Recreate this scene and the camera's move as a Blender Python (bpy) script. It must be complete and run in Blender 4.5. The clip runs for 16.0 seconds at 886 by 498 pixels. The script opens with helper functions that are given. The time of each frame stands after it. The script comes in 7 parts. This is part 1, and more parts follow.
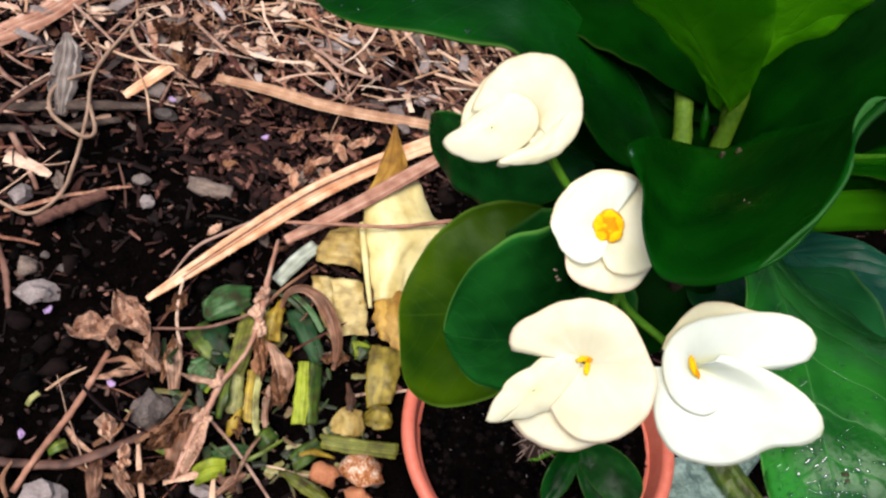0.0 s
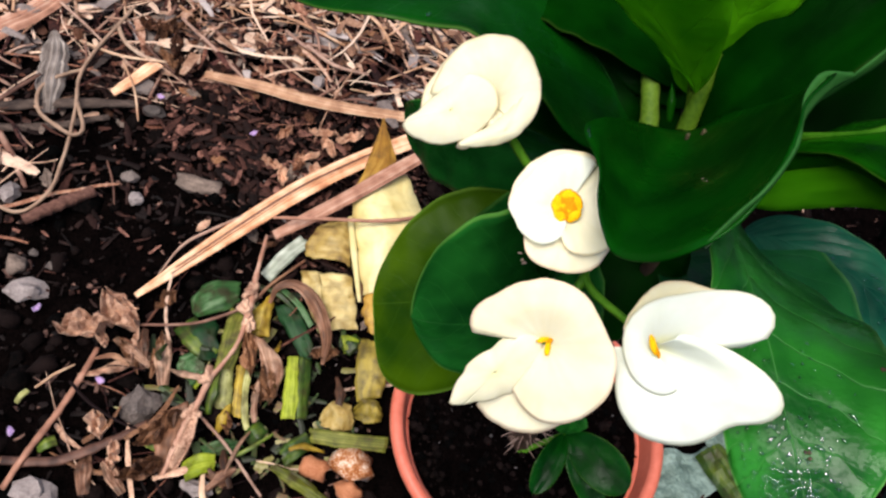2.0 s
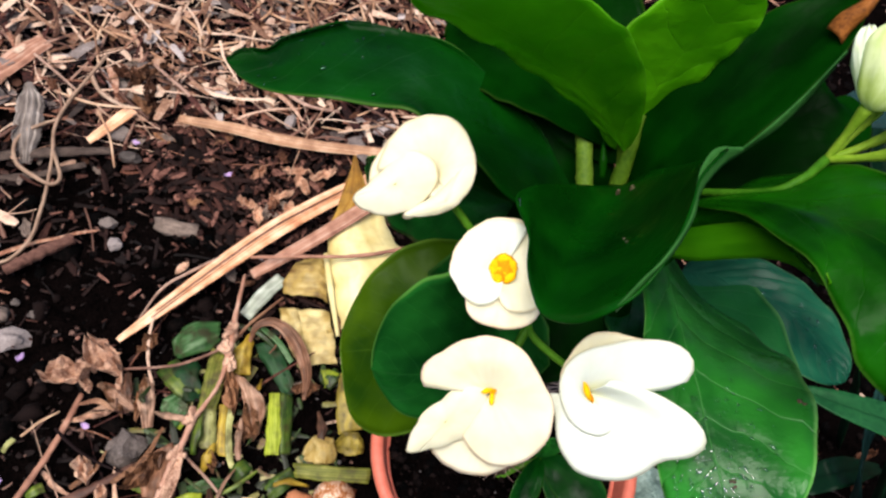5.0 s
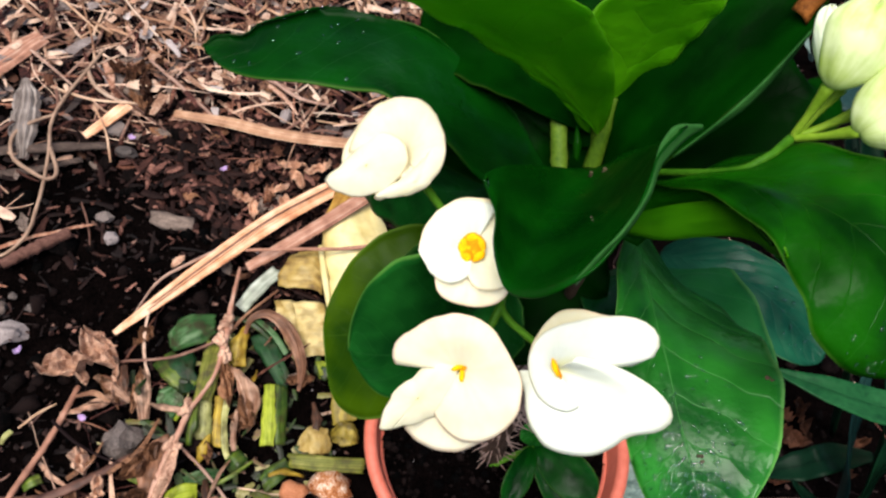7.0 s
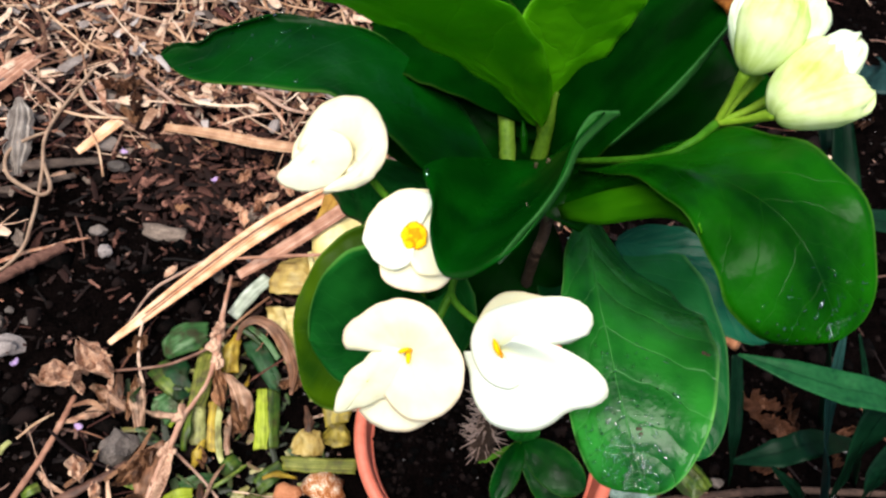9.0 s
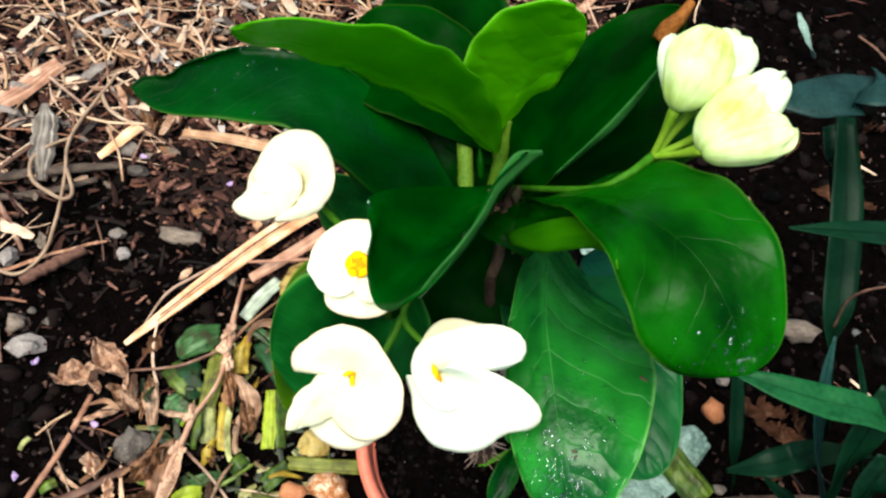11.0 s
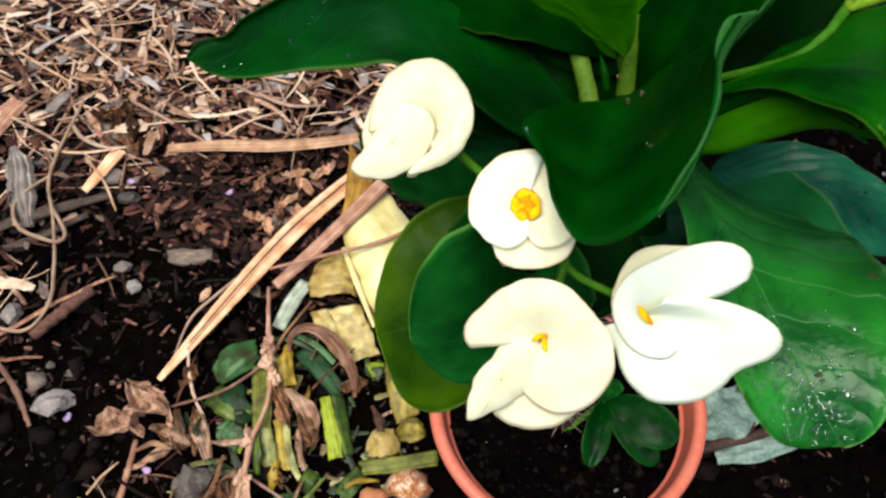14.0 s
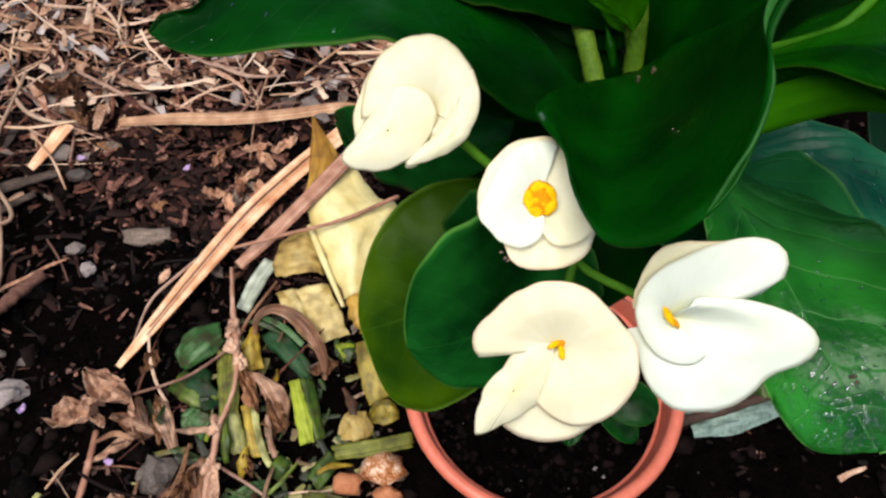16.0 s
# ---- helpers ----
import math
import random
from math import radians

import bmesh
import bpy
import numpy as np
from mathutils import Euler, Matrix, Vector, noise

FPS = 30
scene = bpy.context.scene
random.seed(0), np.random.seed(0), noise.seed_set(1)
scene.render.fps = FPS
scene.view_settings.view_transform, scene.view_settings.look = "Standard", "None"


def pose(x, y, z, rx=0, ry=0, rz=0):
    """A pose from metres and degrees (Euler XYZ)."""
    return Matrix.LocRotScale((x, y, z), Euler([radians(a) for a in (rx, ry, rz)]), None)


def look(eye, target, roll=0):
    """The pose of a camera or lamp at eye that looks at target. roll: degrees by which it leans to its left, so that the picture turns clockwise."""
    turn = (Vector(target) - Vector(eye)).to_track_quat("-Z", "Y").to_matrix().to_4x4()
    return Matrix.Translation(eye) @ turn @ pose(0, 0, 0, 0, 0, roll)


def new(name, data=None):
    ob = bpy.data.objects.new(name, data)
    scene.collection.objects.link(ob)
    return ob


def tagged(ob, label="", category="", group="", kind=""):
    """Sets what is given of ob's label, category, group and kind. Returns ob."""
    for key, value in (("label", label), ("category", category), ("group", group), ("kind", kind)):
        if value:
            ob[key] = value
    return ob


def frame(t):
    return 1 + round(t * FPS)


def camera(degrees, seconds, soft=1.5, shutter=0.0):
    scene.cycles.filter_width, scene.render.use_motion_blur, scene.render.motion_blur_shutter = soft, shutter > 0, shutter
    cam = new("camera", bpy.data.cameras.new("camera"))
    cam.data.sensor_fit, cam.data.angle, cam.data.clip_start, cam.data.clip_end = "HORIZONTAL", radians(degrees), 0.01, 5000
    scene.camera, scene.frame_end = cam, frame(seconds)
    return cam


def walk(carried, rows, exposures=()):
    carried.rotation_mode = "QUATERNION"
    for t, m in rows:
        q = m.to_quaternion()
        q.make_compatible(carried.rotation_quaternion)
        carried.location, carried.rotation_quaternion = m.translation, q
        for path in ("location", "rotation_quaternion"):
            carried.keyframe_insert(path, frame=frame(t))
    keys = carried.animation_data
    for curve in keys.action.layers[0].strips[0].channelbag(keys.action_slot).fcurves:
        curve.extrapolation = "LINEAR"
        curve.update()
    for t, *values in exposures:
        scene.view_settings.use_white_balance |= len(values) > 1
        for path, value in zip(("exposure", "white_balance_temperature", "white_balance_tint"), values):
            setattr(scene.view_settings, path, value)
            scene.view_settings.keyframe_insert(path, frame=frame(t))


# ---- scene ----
cam = camera(57.64, 16.0, 2.5, 0.3)
# seconds, eye in metres, turn in degrees
ROWS = [
    (0, 0.0000, -0.1678, 0.8230, 31.76, -7.78, 10.56),
    (0.5, 0.0079, -0.1651, 0.8232, 31.73, -7.80, 10.26),
    (1, 0.0091, -0.1683, 0.8250, 32.00, -7.70, 10.13),
    (1.5, 0.0152, -0.1710, 0.8257, 32.02, -7.53, 9.70),
    (2, 0.0140, -0.1696, 0.8219, 31.69, -7.42, 10.02),
    (2.5, 0.0123, -0.1678, 0.8224, 31.78, -7.63, 10.30),
    (3, 0.0097, -0.1682, 0.8237, 31.90, -8.08, 10.50),
    (3.5, 0.0104, -0.1654, 0.8286, 33.19, -8.07, 8.40),
    (4, 0.0200, -0.1642, 0.8415, 33.10, -6.92, 7.25),
    (6.5, 0.0259, -0.1775, 0.8572, 33.68, -7.21, 7.39),
    (7, 0.0359, -0.1752, 0.8559, 33.11, -6.58, 7.17),
    (7.5, 0.0418, -0.1772, 0.8622, 33.41, -6.01, 7.15),
    (8, 0.0538, -0.1796, 0.8715, 33.94, -5.65, 6.16),
    (8.5, 0.0545, -0.1800, 0.8697, 33.60, -5.38, 6.38),
    (9, 0.0601, -0.1876, 0.8670, 33.87, -5.25, 6.03),
    (9.5, 0.0640, -0.1858, 0.8694, 34.18, -5.60, 6.74),
    (9.7, 0.0677, -0.1837, 0.8714, 34.05, -6.28, 6.91),
    (11.8, 0.1024, -0.1791, 0.8937, 32.53, -1.63, 8.03),
    (12, 0.1024, -0.1834, 0.8882, 32.33, -2.05, 7.83),
    (12.5, 0.0987, -0.1857, 0.8697, 32.91, -2.54, 7.07),
    (13, 0.0951, -0.1817, 0.8648, 33.64, -2.66, 6.50),
    (13.5, 0.0644, -0.1810, 0.8569, 33.72, -0.58, 3.44),
    (14, 0.0239, -0.1641, 0.8320, 32.18, 1.10, -2.76),
    (14.5, 0.0134, -0.1401, 0.8212, 30.70, -0.40, -6.23),
    (15, 0.0165, -0.1304, 0.8208, 30.47, -0.47, -6.05),
    (15.5, 0.0152, -0.1322, 0.8151, 29.89, -0.52, -5.85),
    (16, 0.0106, -0.1402, 0.8141, 29.80, -1.02, -5.15),
]
walk(cam, [(t, pose(x, y, z, rx, ry, rz)) for t, x, y, z, rx, ry, rz in ROWS],
     [(0.0, 0.57, 6500, 10), (3.0, 0.57, 6500, 10), (4.0, 0.64, 6500, 10), (7.5, 0.69, 6500, 9), (8.5, 0.84, 6500, 4), (9.5, 0.84, 6500, 4), (12.0, 1.12, 6500, -12), (12.5, 0.91, 6500, -10), (13.5, 0.84, 6500, -6), (14.0, 0.60, 6500, 0), (14.5, 0.53, 6500, 3), (16.0, 0.44, 6500, 6)])

# ---- light: a bright overcast sky ----
world = bpy.data.worlds.new("sky")
scene.world = world
world.use_nodes = True
wn = world.node_tree.nodes
sky = wn.new("ShaderNodeTexSky")
sky.sky_type, sky.sun_disc = "NISHITA", False
sky.sun_elevation, sky.sun_rotation = radians(72), radians(212)
world.node_tree.links.new(sky.outputs["Color"], wn["Background"].inputs["Color"])
wn["Background"].inputs["Strength"].default_value = 0.09
sun = new("sun", bpy.data.lights.new("sun", "SUN"))
sun.data.energy, sun.data.angle, sun.data.color = 4.2, radians(45), (1.0, 0.95, 0.88)
sun.matrix_world = look((-0.36, -0.58, 2.1), (0, 0, 0))


# ---- materials ----
def material(name):
    m = bpy.data.materials.new(name)
    m.use_nodes = True
    return m, m.node_tree.nodes, m.node_tree.links, m.node_tree.nodes["Principled BSDF"]


def ramp(nodes, stops):
    r = nodes.new("ShaderNodeValToRGB")
    while len(r.color_ramp.elements) < len(stops):
        r.color_ramp.elements.new(0.5)
    for e, (p, c) in zip(r.color_ramp.elements, stops):
        e.position, e.color = p, (*c, 1)
    return r


def plain(name, dark, light, rough=0.7, scale=60.0, bump=0.3, dist=0.002, spread=0.0, stretch=(1, 1, 1), spec=0.4, trans=0.0, fine=6.0, stops=None):
    """A mottled surface: large and fine noise between two colours, relief, and a random tint for each piece."""
    m, n, l, p = material(name)
    co = n.new("ShaderNodeTexCoord")
    mp = n.new("ShaderNodeMapping")
    mp.inputs["Scale"].default_value = stretch
    l.new(co.outputs["Object"], mp.inputs["Vector"])
    big, small = n.new("ShaderNodeTexNoise"), n.new("ShaderNodeTexNoise")
    big.inputs["Scale"].default_value, small.inputs["Scale"].default_value = scale, scale * fine
    big.inputs["Detail"].default_value, small.inputs["Detail"].default_value = 5, 4
    for t in (big, small):
        l.new(mp.outputs["Vector"], t.inputs["Vector"])
    mix = n.new("ShaderNodeMath")
    mix.operation = "MULTIPLY_ADD"
    l.new(small.outputs["Fac"], mix.inputs[0])
    mix.inputs[1].default_value = 0.5
    half = n.new("ShaderNodeMath")
    half.operation = "MULTIPLY"
    half.inputs[1].default_value = 0.5
    l.new(big.outputs["Fac"], half.inputs[0])
    l.new(half.outputs[0], mix.inputs[2])
    last = mix.outputs[0]
    if spread:
        geo, obj = n.new("ShaderNodeNewGeometry"), n.new("ShaderNodeObjectInfo")
        add = n.new("ShaderNodeMath")
        add.operation = "ADD"
        l.new(geo.outputs["Random Per Island"], add.inputs[0])
        l.new(obj.outputs["Random"], add.inputs[1])
        wrap = n.new("ShaderNodeMath")
        wrap.operation = "FRACT"
        l.new(add.outputs[0], wrap.inputs[0])
        off = n.new("ShaderNodeMath")
        off.operation = "MULTIPLY_ADD"
        off.inputs[1].default_value = spread
        off.inputs[2].default_value = -spread / 2
        l.new(wrap.outputs[0], off.inputs[0])
        tot = n.new("ShaderNodeMath")
        tot.operation = "ADD"
        l.new(last, tot.inputs[0])
        l.new(off.outputs[0], tot.inputs[1])
        last = tot.outputs[0]
    r = ramp(n, stops or [(0.33, dark), (0.67, light)])
    l.new(last, r.inputs["Fac"])
    l.new(r.outputs["Color"], p.inputs["Base Color"])
    p.inputs["Roughness"].default_value = rough
    p.inputs["Specular IOR Level"].default_value = spec
    b = n.new("ShaderNodeBump")
    b.inputs["Strength"].default_value, b.inputs["Distance"].default_value = bump, dist
    l.new(mix.outputs[0], b.inputs["Height"])
    l.new(b.outputs["Normal"], p.inputs["Normal"])
    if trans:
        tr, mx, out = n.new("ShaderNodeBsdfTranslucent"), n.new("ShaderNodeMixShader"), n["Material Output"]
        l.new(r.outputs["Color"], tr.inputs["Color"])
        mx.inputs["Fac"].default_value = trans
        l.new(p.outputs[0], mx.inputs[1])
        l.new(tr.outputs[0], mx.inputs[2])
        l.new(mx.outputs[0], out.inputs["Surface"])
    return m


def leaf_material(name, dark, light, rib, rough=0.3, trans=0.15, vein=0.25, veins=11.0, spec=0.2, relief=0.55, quilt=0.0, hem=0.5, slope=0.55):
    """Leaf blade: midrib and side veins run along the blade's own coordinates; waxy cuticle."""
    m, n, l, p = material(name)
    uv = n.new("ShaderNodeTexCoord")
    sep = n.new("ShaderNodeSeparateXYZ")
    l.new(uv.outputs["UV"], sep.inputs[0])

    def math_node(op, a, b=None, c=None):
        q = n.new("ShaderNodeMath")
        q.operation = op
        for i, v in enumerate((a, b, c)):
            if v is None:
                continue
            if isinstance(v, (int, float)):
                q.inputs[i].default_value = v
            else:
                l.new(v, q.inputs[i])
        return q.outputs[0]

    lat = math_node("ABSOLUTE", math_node("SUBTRACT", sep.outputs["X"], 0.5))          # 0 midrib, 0.5 margin
    noi = n.new("ShaderNodeTexNoise")
    noi.inputs["Scale"].default_value = 5.0
    l.new(uv.outputs["UV"], noi.inputs["Vector"])
    along = math_node("MULTIPLY_ADD", lat, -slope, sep.outputs["Y"])
    along = math_node("MULTIPLY_ADD", noi.outputs["Fac"], 0.06, along)
    saw = math_node("FRACT", math_node("MULTIPLY", along, veins))
    near = math_node("ABSOLUTE", math_node("SUBTRACT", saw, 0.5))                      # 0 on a vein
    sv = math_node("SUBTRACT", 1.0, math_node("SMOOTH_MIN", math_node("MULTIPLY", near, 36.0), 1.0, 0.2))
    mid = math_node("SUBTRACT", 1.0, math_node("SMOOTH_MIN", math_node("MULTIPLY", lat, 140.0), 1.0, 0.2))
    rim = math_node("MULTIPLY", math_node("MAXIMUM", math_node("SUBTRACT", lat, 0.480), 0.0), 75.0)
    lines = math_node("MAXIMUM", math_node("MULTIPLY", sv, 0.75), mid)
    co = n.new("ShaderNodeTexNoise")
    co.inputs["Scale"].default_value, co.inputs["Detail"].default_value = 45.0, 6.0
    l.new(uv.outputs["Object"], co.inputs["Vector"])
    r = ramp(n, [(0.38, dark), (0.62, light)])
    wide = n.new("ShaderNodeTexNoise")
    wide.inputs["Scale"].default_value, wide.inputs["Detail"].default_value = 2.2, 3.0
    l.new(uv.outputs["UV"], wide.inputs["Vector"])
    l.new(math_node("MULTIPLY_ADD", wide.outputs["Fac"], 0.65, math_node("MULTIPLY", co.outputs["Fac"], 0.35)), r.inputs["Fac"])
    mx = n.new("ShaderNodeMix")
    mx.data_type = "RGBA"
    l.new(math_node("MULTIPLY", lines, vein), mx.inputs["Factor"])
    l.new(r.outputs["Color"], mx.inputs["A"])
    mx.inputs["B"].default_value = (*rib, 1)
    pale = n.new("ShaderNodeMix")                                                       # pale horny margin
    pale.data_type = "RGBA"
    away = math_node("MINIMUM", math_node("MAXIMUM", math_node("MULTIPLY_ADD", sep.outputs["Y"], 4.0, -0.8), 0.0), 1.0)
    l.new(math_node("MULTIPLY", math_node("MULTIPLY", math_node("MINIMUM", rim, 1.0), away), hem), pale.inputs["Factor"])
    l.new(mx.outputs["Result"], pale.inputs["A"])
    pale.inputs["B"].default_value = (rib[0] + 0.08, rib[1] + 0.12, rib[2] + 0.02, 1)
    l.new(pale.outputs["Result"], p.inputs["Base Color"])
    fine = n.new("ShaderNodeTexNoise")
    fine.inputs["Scale"].default_value, fine.inputs["Detail"].default_value = 260.0, 3.0
    l.new(uv.outputs["Object"], fine.inputs["Vector"])
    h = math_node("MULTIPLY_ADD", lines, -0.12, math_node("MULTIPLY", fine.outputs["Fac"], 0.25))
    h = math_node("MULTIPLY_ADD", co.outputs["Fac"], 0.9, h)
    swell = math_node("MULTIPLY", near, math_node("SUBTRACT", 1.2, near))              # blade swells between veins
    h = math_node("MULTIPLY_ADD", math_node("MULTIPLY", swell, wide.outputs["Fac"]), quilt * 3.0, h)
    b = n.new("ShaderNodeBump")
    b.inputs["Strength"].default_value, b.inputs["Distance"].default_value = relief, 0.0014
    l.new(h, b.inputs["Height"])
    l.new(b.outputs["Normal"], p.inputs["Normal"])
    damp = n.new("ShaderNodeTexNoise")                                                 # wet and dry patches of the cuticle
    damp.inputs["Scale"].default_value, damp.inputs["Detail"].default_value = 38.0, 5.0
    l.new(uv.outputs["Object"], damp.inputs["Vector"])
    dr = ramp(n, [(0.42, (0, 0, 0)), (0.62, (1, 1, 1))])
    l.new(damp.outputs["Fac"], dr.inputs["Fac"])
    wet = math_node("MULTIPLY", dr.outputs["Color"], 1.0)
    l.new(math_node("MULTIPLY_ADD", wet, -0.5 * rough, 1.1 * rough), p.inputs["Roughness"])
    l.new(math_node("MULTIPLY_ADD", wet, 1.6 * spec, 0.7 * spec), p.inputs["Specular IOR Level"])
    tr, ms = n.new("ShaderNodeBsdfTranslucent"), n.new("ShaderNodeMixShader")
    tr.inputs["Color"].default_value = (light[0] * 2.2, light[1] * 1.6, light[2], 1)
    ms.inputs["Fac"].default_value = trans
    l.new(p.outputs[0], ms.inputs[1])
    l.new(tr.outputs[0], ms.inputs[2])
    l.new(ms.outputs[0], n["Material Output"].inputs["Surface"])
    return m


def fibrous(name, stops, rough=0.6, across=26.0, along=2.2, bump=0.6, spread=0.35, spec=0.25, trans=0.0, blotch=14.0, dirt=0.0):
    """Straw, bark and leafstalk: fibres run along the piece, with blotches and a tint of its own for each piece."""
    m, n, l, p = material(name)
    co, mp = n.new("ShaderNodeTexCoord"), n.new("ShaderNodeMapping")
    mp.inputs["Scale"].default_value = (across, along, 1)
    l.new(co.outputs["UV"], mp.inputs["Vector"])
    obj = n.new("ShaderNodeObjectInfo")
    fib, blo = n.new("ShaderNodeTexNoise"), n.new("ShaderNodeTexNoise")
    fib.noise_dimensions = "4D"
    l.new(obj.outputs["Random"], fib.inputs["W"])
    fib.inputs["Scale"].default_value, fib.inputs["Detail"].default_value = 1.0, 4.0
    l.new(mp.outputs["Vector"], fib.inputs["Vector"])
    blo.inputs["Scale"].default_value, blo.inputs["Detail"].default_value = blotch * 4, 5.0
    l.new(co.outputs["Object"], blo.inputs["Vector"])

    def mad(a, k, c):
        q = n.new("ShaderNodeMath")
        q.operation = "MULTIPLY_ADD"
        l.new(a, q.inputs[0])
        q.inputs[1].default_value = k
        if isinstance(c, float):
            q.inputs[2].default_value = c
        else:
            l.new(c, q.inputs[2])
        return q.outputs[0]

    v = mad(obj.outputs["Random"], spread, -spread / 2)
    v = mad(blo.outputs["Fac"], 0.55, v)
    v = mad(fib.outputs["Fac"], 0.75, v)
    v = mad(v, 1.0, -0.15)
    r = ramp(n, stops)
    l.new(v, r.inputs["Fac"])
    colour = r.outputs["Color"]
    if dirt:
        spot = n.new("ShaderNodeTexNoise")
        spot.inputs["Scale"].default_value, spot.inputs["Detail"].default_value = 75.0, 6.0
        l.new(co.outputs["Object"], spot.inputs["Vector"])
        sr = ramp(n, [(0.47, (0, 0, 0)), (0.64, (dirt, dirt, dirt))])
        l.new(spot.outputs["Fac"], sr.inputs["Fac"])
        mud = n.new("ShaderNodeMix")
        mud.data_type = "RGBA"
        l.new(sr.outputs["Color"], mud.inputs["Factor"])
        l.new(colour, mud.inputs["A"])
        mud.inputs["B"].default_value = (0.028, 0.016, 0.009, 1)
        colour = mud.outputs["Result"]
    l.new(colour, p.inputs["Base Color"])
    p.inputs["Roughness"].default_value, p.inputs["Specular IOR Level"].default_value = rough, spec
    b = n.new("ShaderNodeBump")
    b.inputs["Strength"].default_value, b.inputs["Distance"].default_value = bump, 0.0012
    l.new(v, b.inputs["Height"])
    l.new(b.outputs["Normal"], p.inputs["Normal"])
    if trans:
        tr, mx = n.new("ShaderNodeBsdfTranslucent"), n.new("ShaderNodeMixShader")
        l.new(r.outputs["Color"], tr.inputs["Color"])
        mx.inputs["Fac"].default_value = trans
        l.new(p.outputs[0], mx.inputs[1])
        l.new(tr.outputs[0], mx.inputs[2])
        l.new(mx.outputs[0], n["Material Output"].inputs["Surface"])
    return m


LEAF = leaf_material("leaf_green", (0.0004, 0.014, 0.0010), (0.0016, 0.042, 0.0018), (0.009, 0.070, 0.008), 0.36, 0.06, vein=0.16, spec=0.045, relief=0.8, hem=0.35)
LEAF_BOWL = leaf_material("leaf_cupped_green", (0.0004, 0.016, 0.0008), (0.0016, 0.044, 0.0014), (0.006, 0.062, 0.004), 0.40, 0.06, vein=0.12, spec=0.032, relief=0.6, hem=0.0)
# Leaf green at half strength; the crown's inner shade is in the colour.
LEAF_SHADED = leaf_material("leaf_shaded_green", (0.0002, 0.007, 0.0003), (0.0009, 0.024, 0.0006), (0.002, 0.030, 0.001), 0.6, 0.05, vein=0.10, spec=0.006, hem=0.1)
LEAF_FRONT = leaf_material("leaf_matt_green", (0.0012, 0.022, 0.0030), (0.0075, 0.082, 0.0100), (0.018, 0.120, 0.018), 0.42, 0.06, vein=0.24, spec=0.04, relief=0.8)
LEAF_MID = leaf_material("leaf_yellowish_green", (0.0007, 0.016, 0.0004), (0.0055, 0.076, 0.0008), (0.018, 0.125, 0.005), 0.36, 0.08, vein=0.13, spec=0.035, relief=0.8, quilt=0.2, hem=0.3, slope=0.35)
# Wet leaf; its lighter base colour also holds the sheen and light it catches.
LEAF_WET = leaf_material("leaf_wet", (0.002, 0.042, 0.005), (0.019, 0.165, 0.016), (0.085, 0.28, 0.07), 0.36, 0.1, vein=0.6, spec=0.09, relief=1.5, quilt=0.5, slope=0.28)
LEAF_TEAL = leaf_material("leaf_teal", (0.002, 0.044, 0.009), (0.014, 0.122, 0.026), (0.03, 0.15, 0.05), 0.40, 0.1, vein=0.4, spec=0.055, relief=1.0, quilt=0.4)
LEAF_BLUE = leaf_material("leaf_bluish", (0.002, 0.040, 0.024), (0.013, 0.108, 0.052), (0.03, 0.13, 0.075), 0.40, 0.1, vein=0.4, spec=0.055, relief=1.0, quilt=0.4)
WEED = plain("bluish_weed_leaf", (0.0015, 0.010, 0.009), (0.011, 0.034, 0.032), 0.5, 60, 0.4, 0.001, spec=0.15)
LEAF_YOUNG = leaf_material("leaf_young", (0.044, 0.22, 0.001), (0.115, 0.42, 0.004), (0.17, 0.47, 0.02), 0.45, 0.45, vein=0.35, veins=8.0, spec=0.07, relief=1.1, quilt=0.4, hem=0.6, slope=0.3)
# Darker copy of leaf_young for one leaf; its shade is in the colour.
LEAF_YOUNG_SHADED = leaf_material("leaf_young_shaded", (0.028, 0.175, 0.001), (0.090, 0.37, 0.003), (0.13, 0.38, 0.012), 0.45, 0.40, vein=0.35, veins=8.0, spec=0.06, relief=1.1, quilt=0.4, hem=0.15, slope=0.3)
LEAF_FLAP = leaf_material("leaf_flap", (0.016, 0.105, 0.0008), (0.040, 0.185, 0.0015), (0.06, 0.22, 0.008), 0.5, 0.25, vein=0.1, spec=0.05)
LEAF_OLIVE = leaf_material("leaf_olive", (0.008, 0.030, 0.0005), (0.036, 0.076, 0.001), (0.06, 0.13, 0.01), 0.6, 0.12, spec=0.02)
RUST_TIP = plain("withered_leaf", (0.06, 0.016, 0.003), (0.30, 0.10, 0.018), 0.6, 120, 0.5, 0.001, spec=0.15)
UNDER = plain("leaf_underside", (0.011, 0.060, 0.010), (0.026, 0.105, 0.020), 0.55, 40, 0.2, 0.0005, spec=0.08)


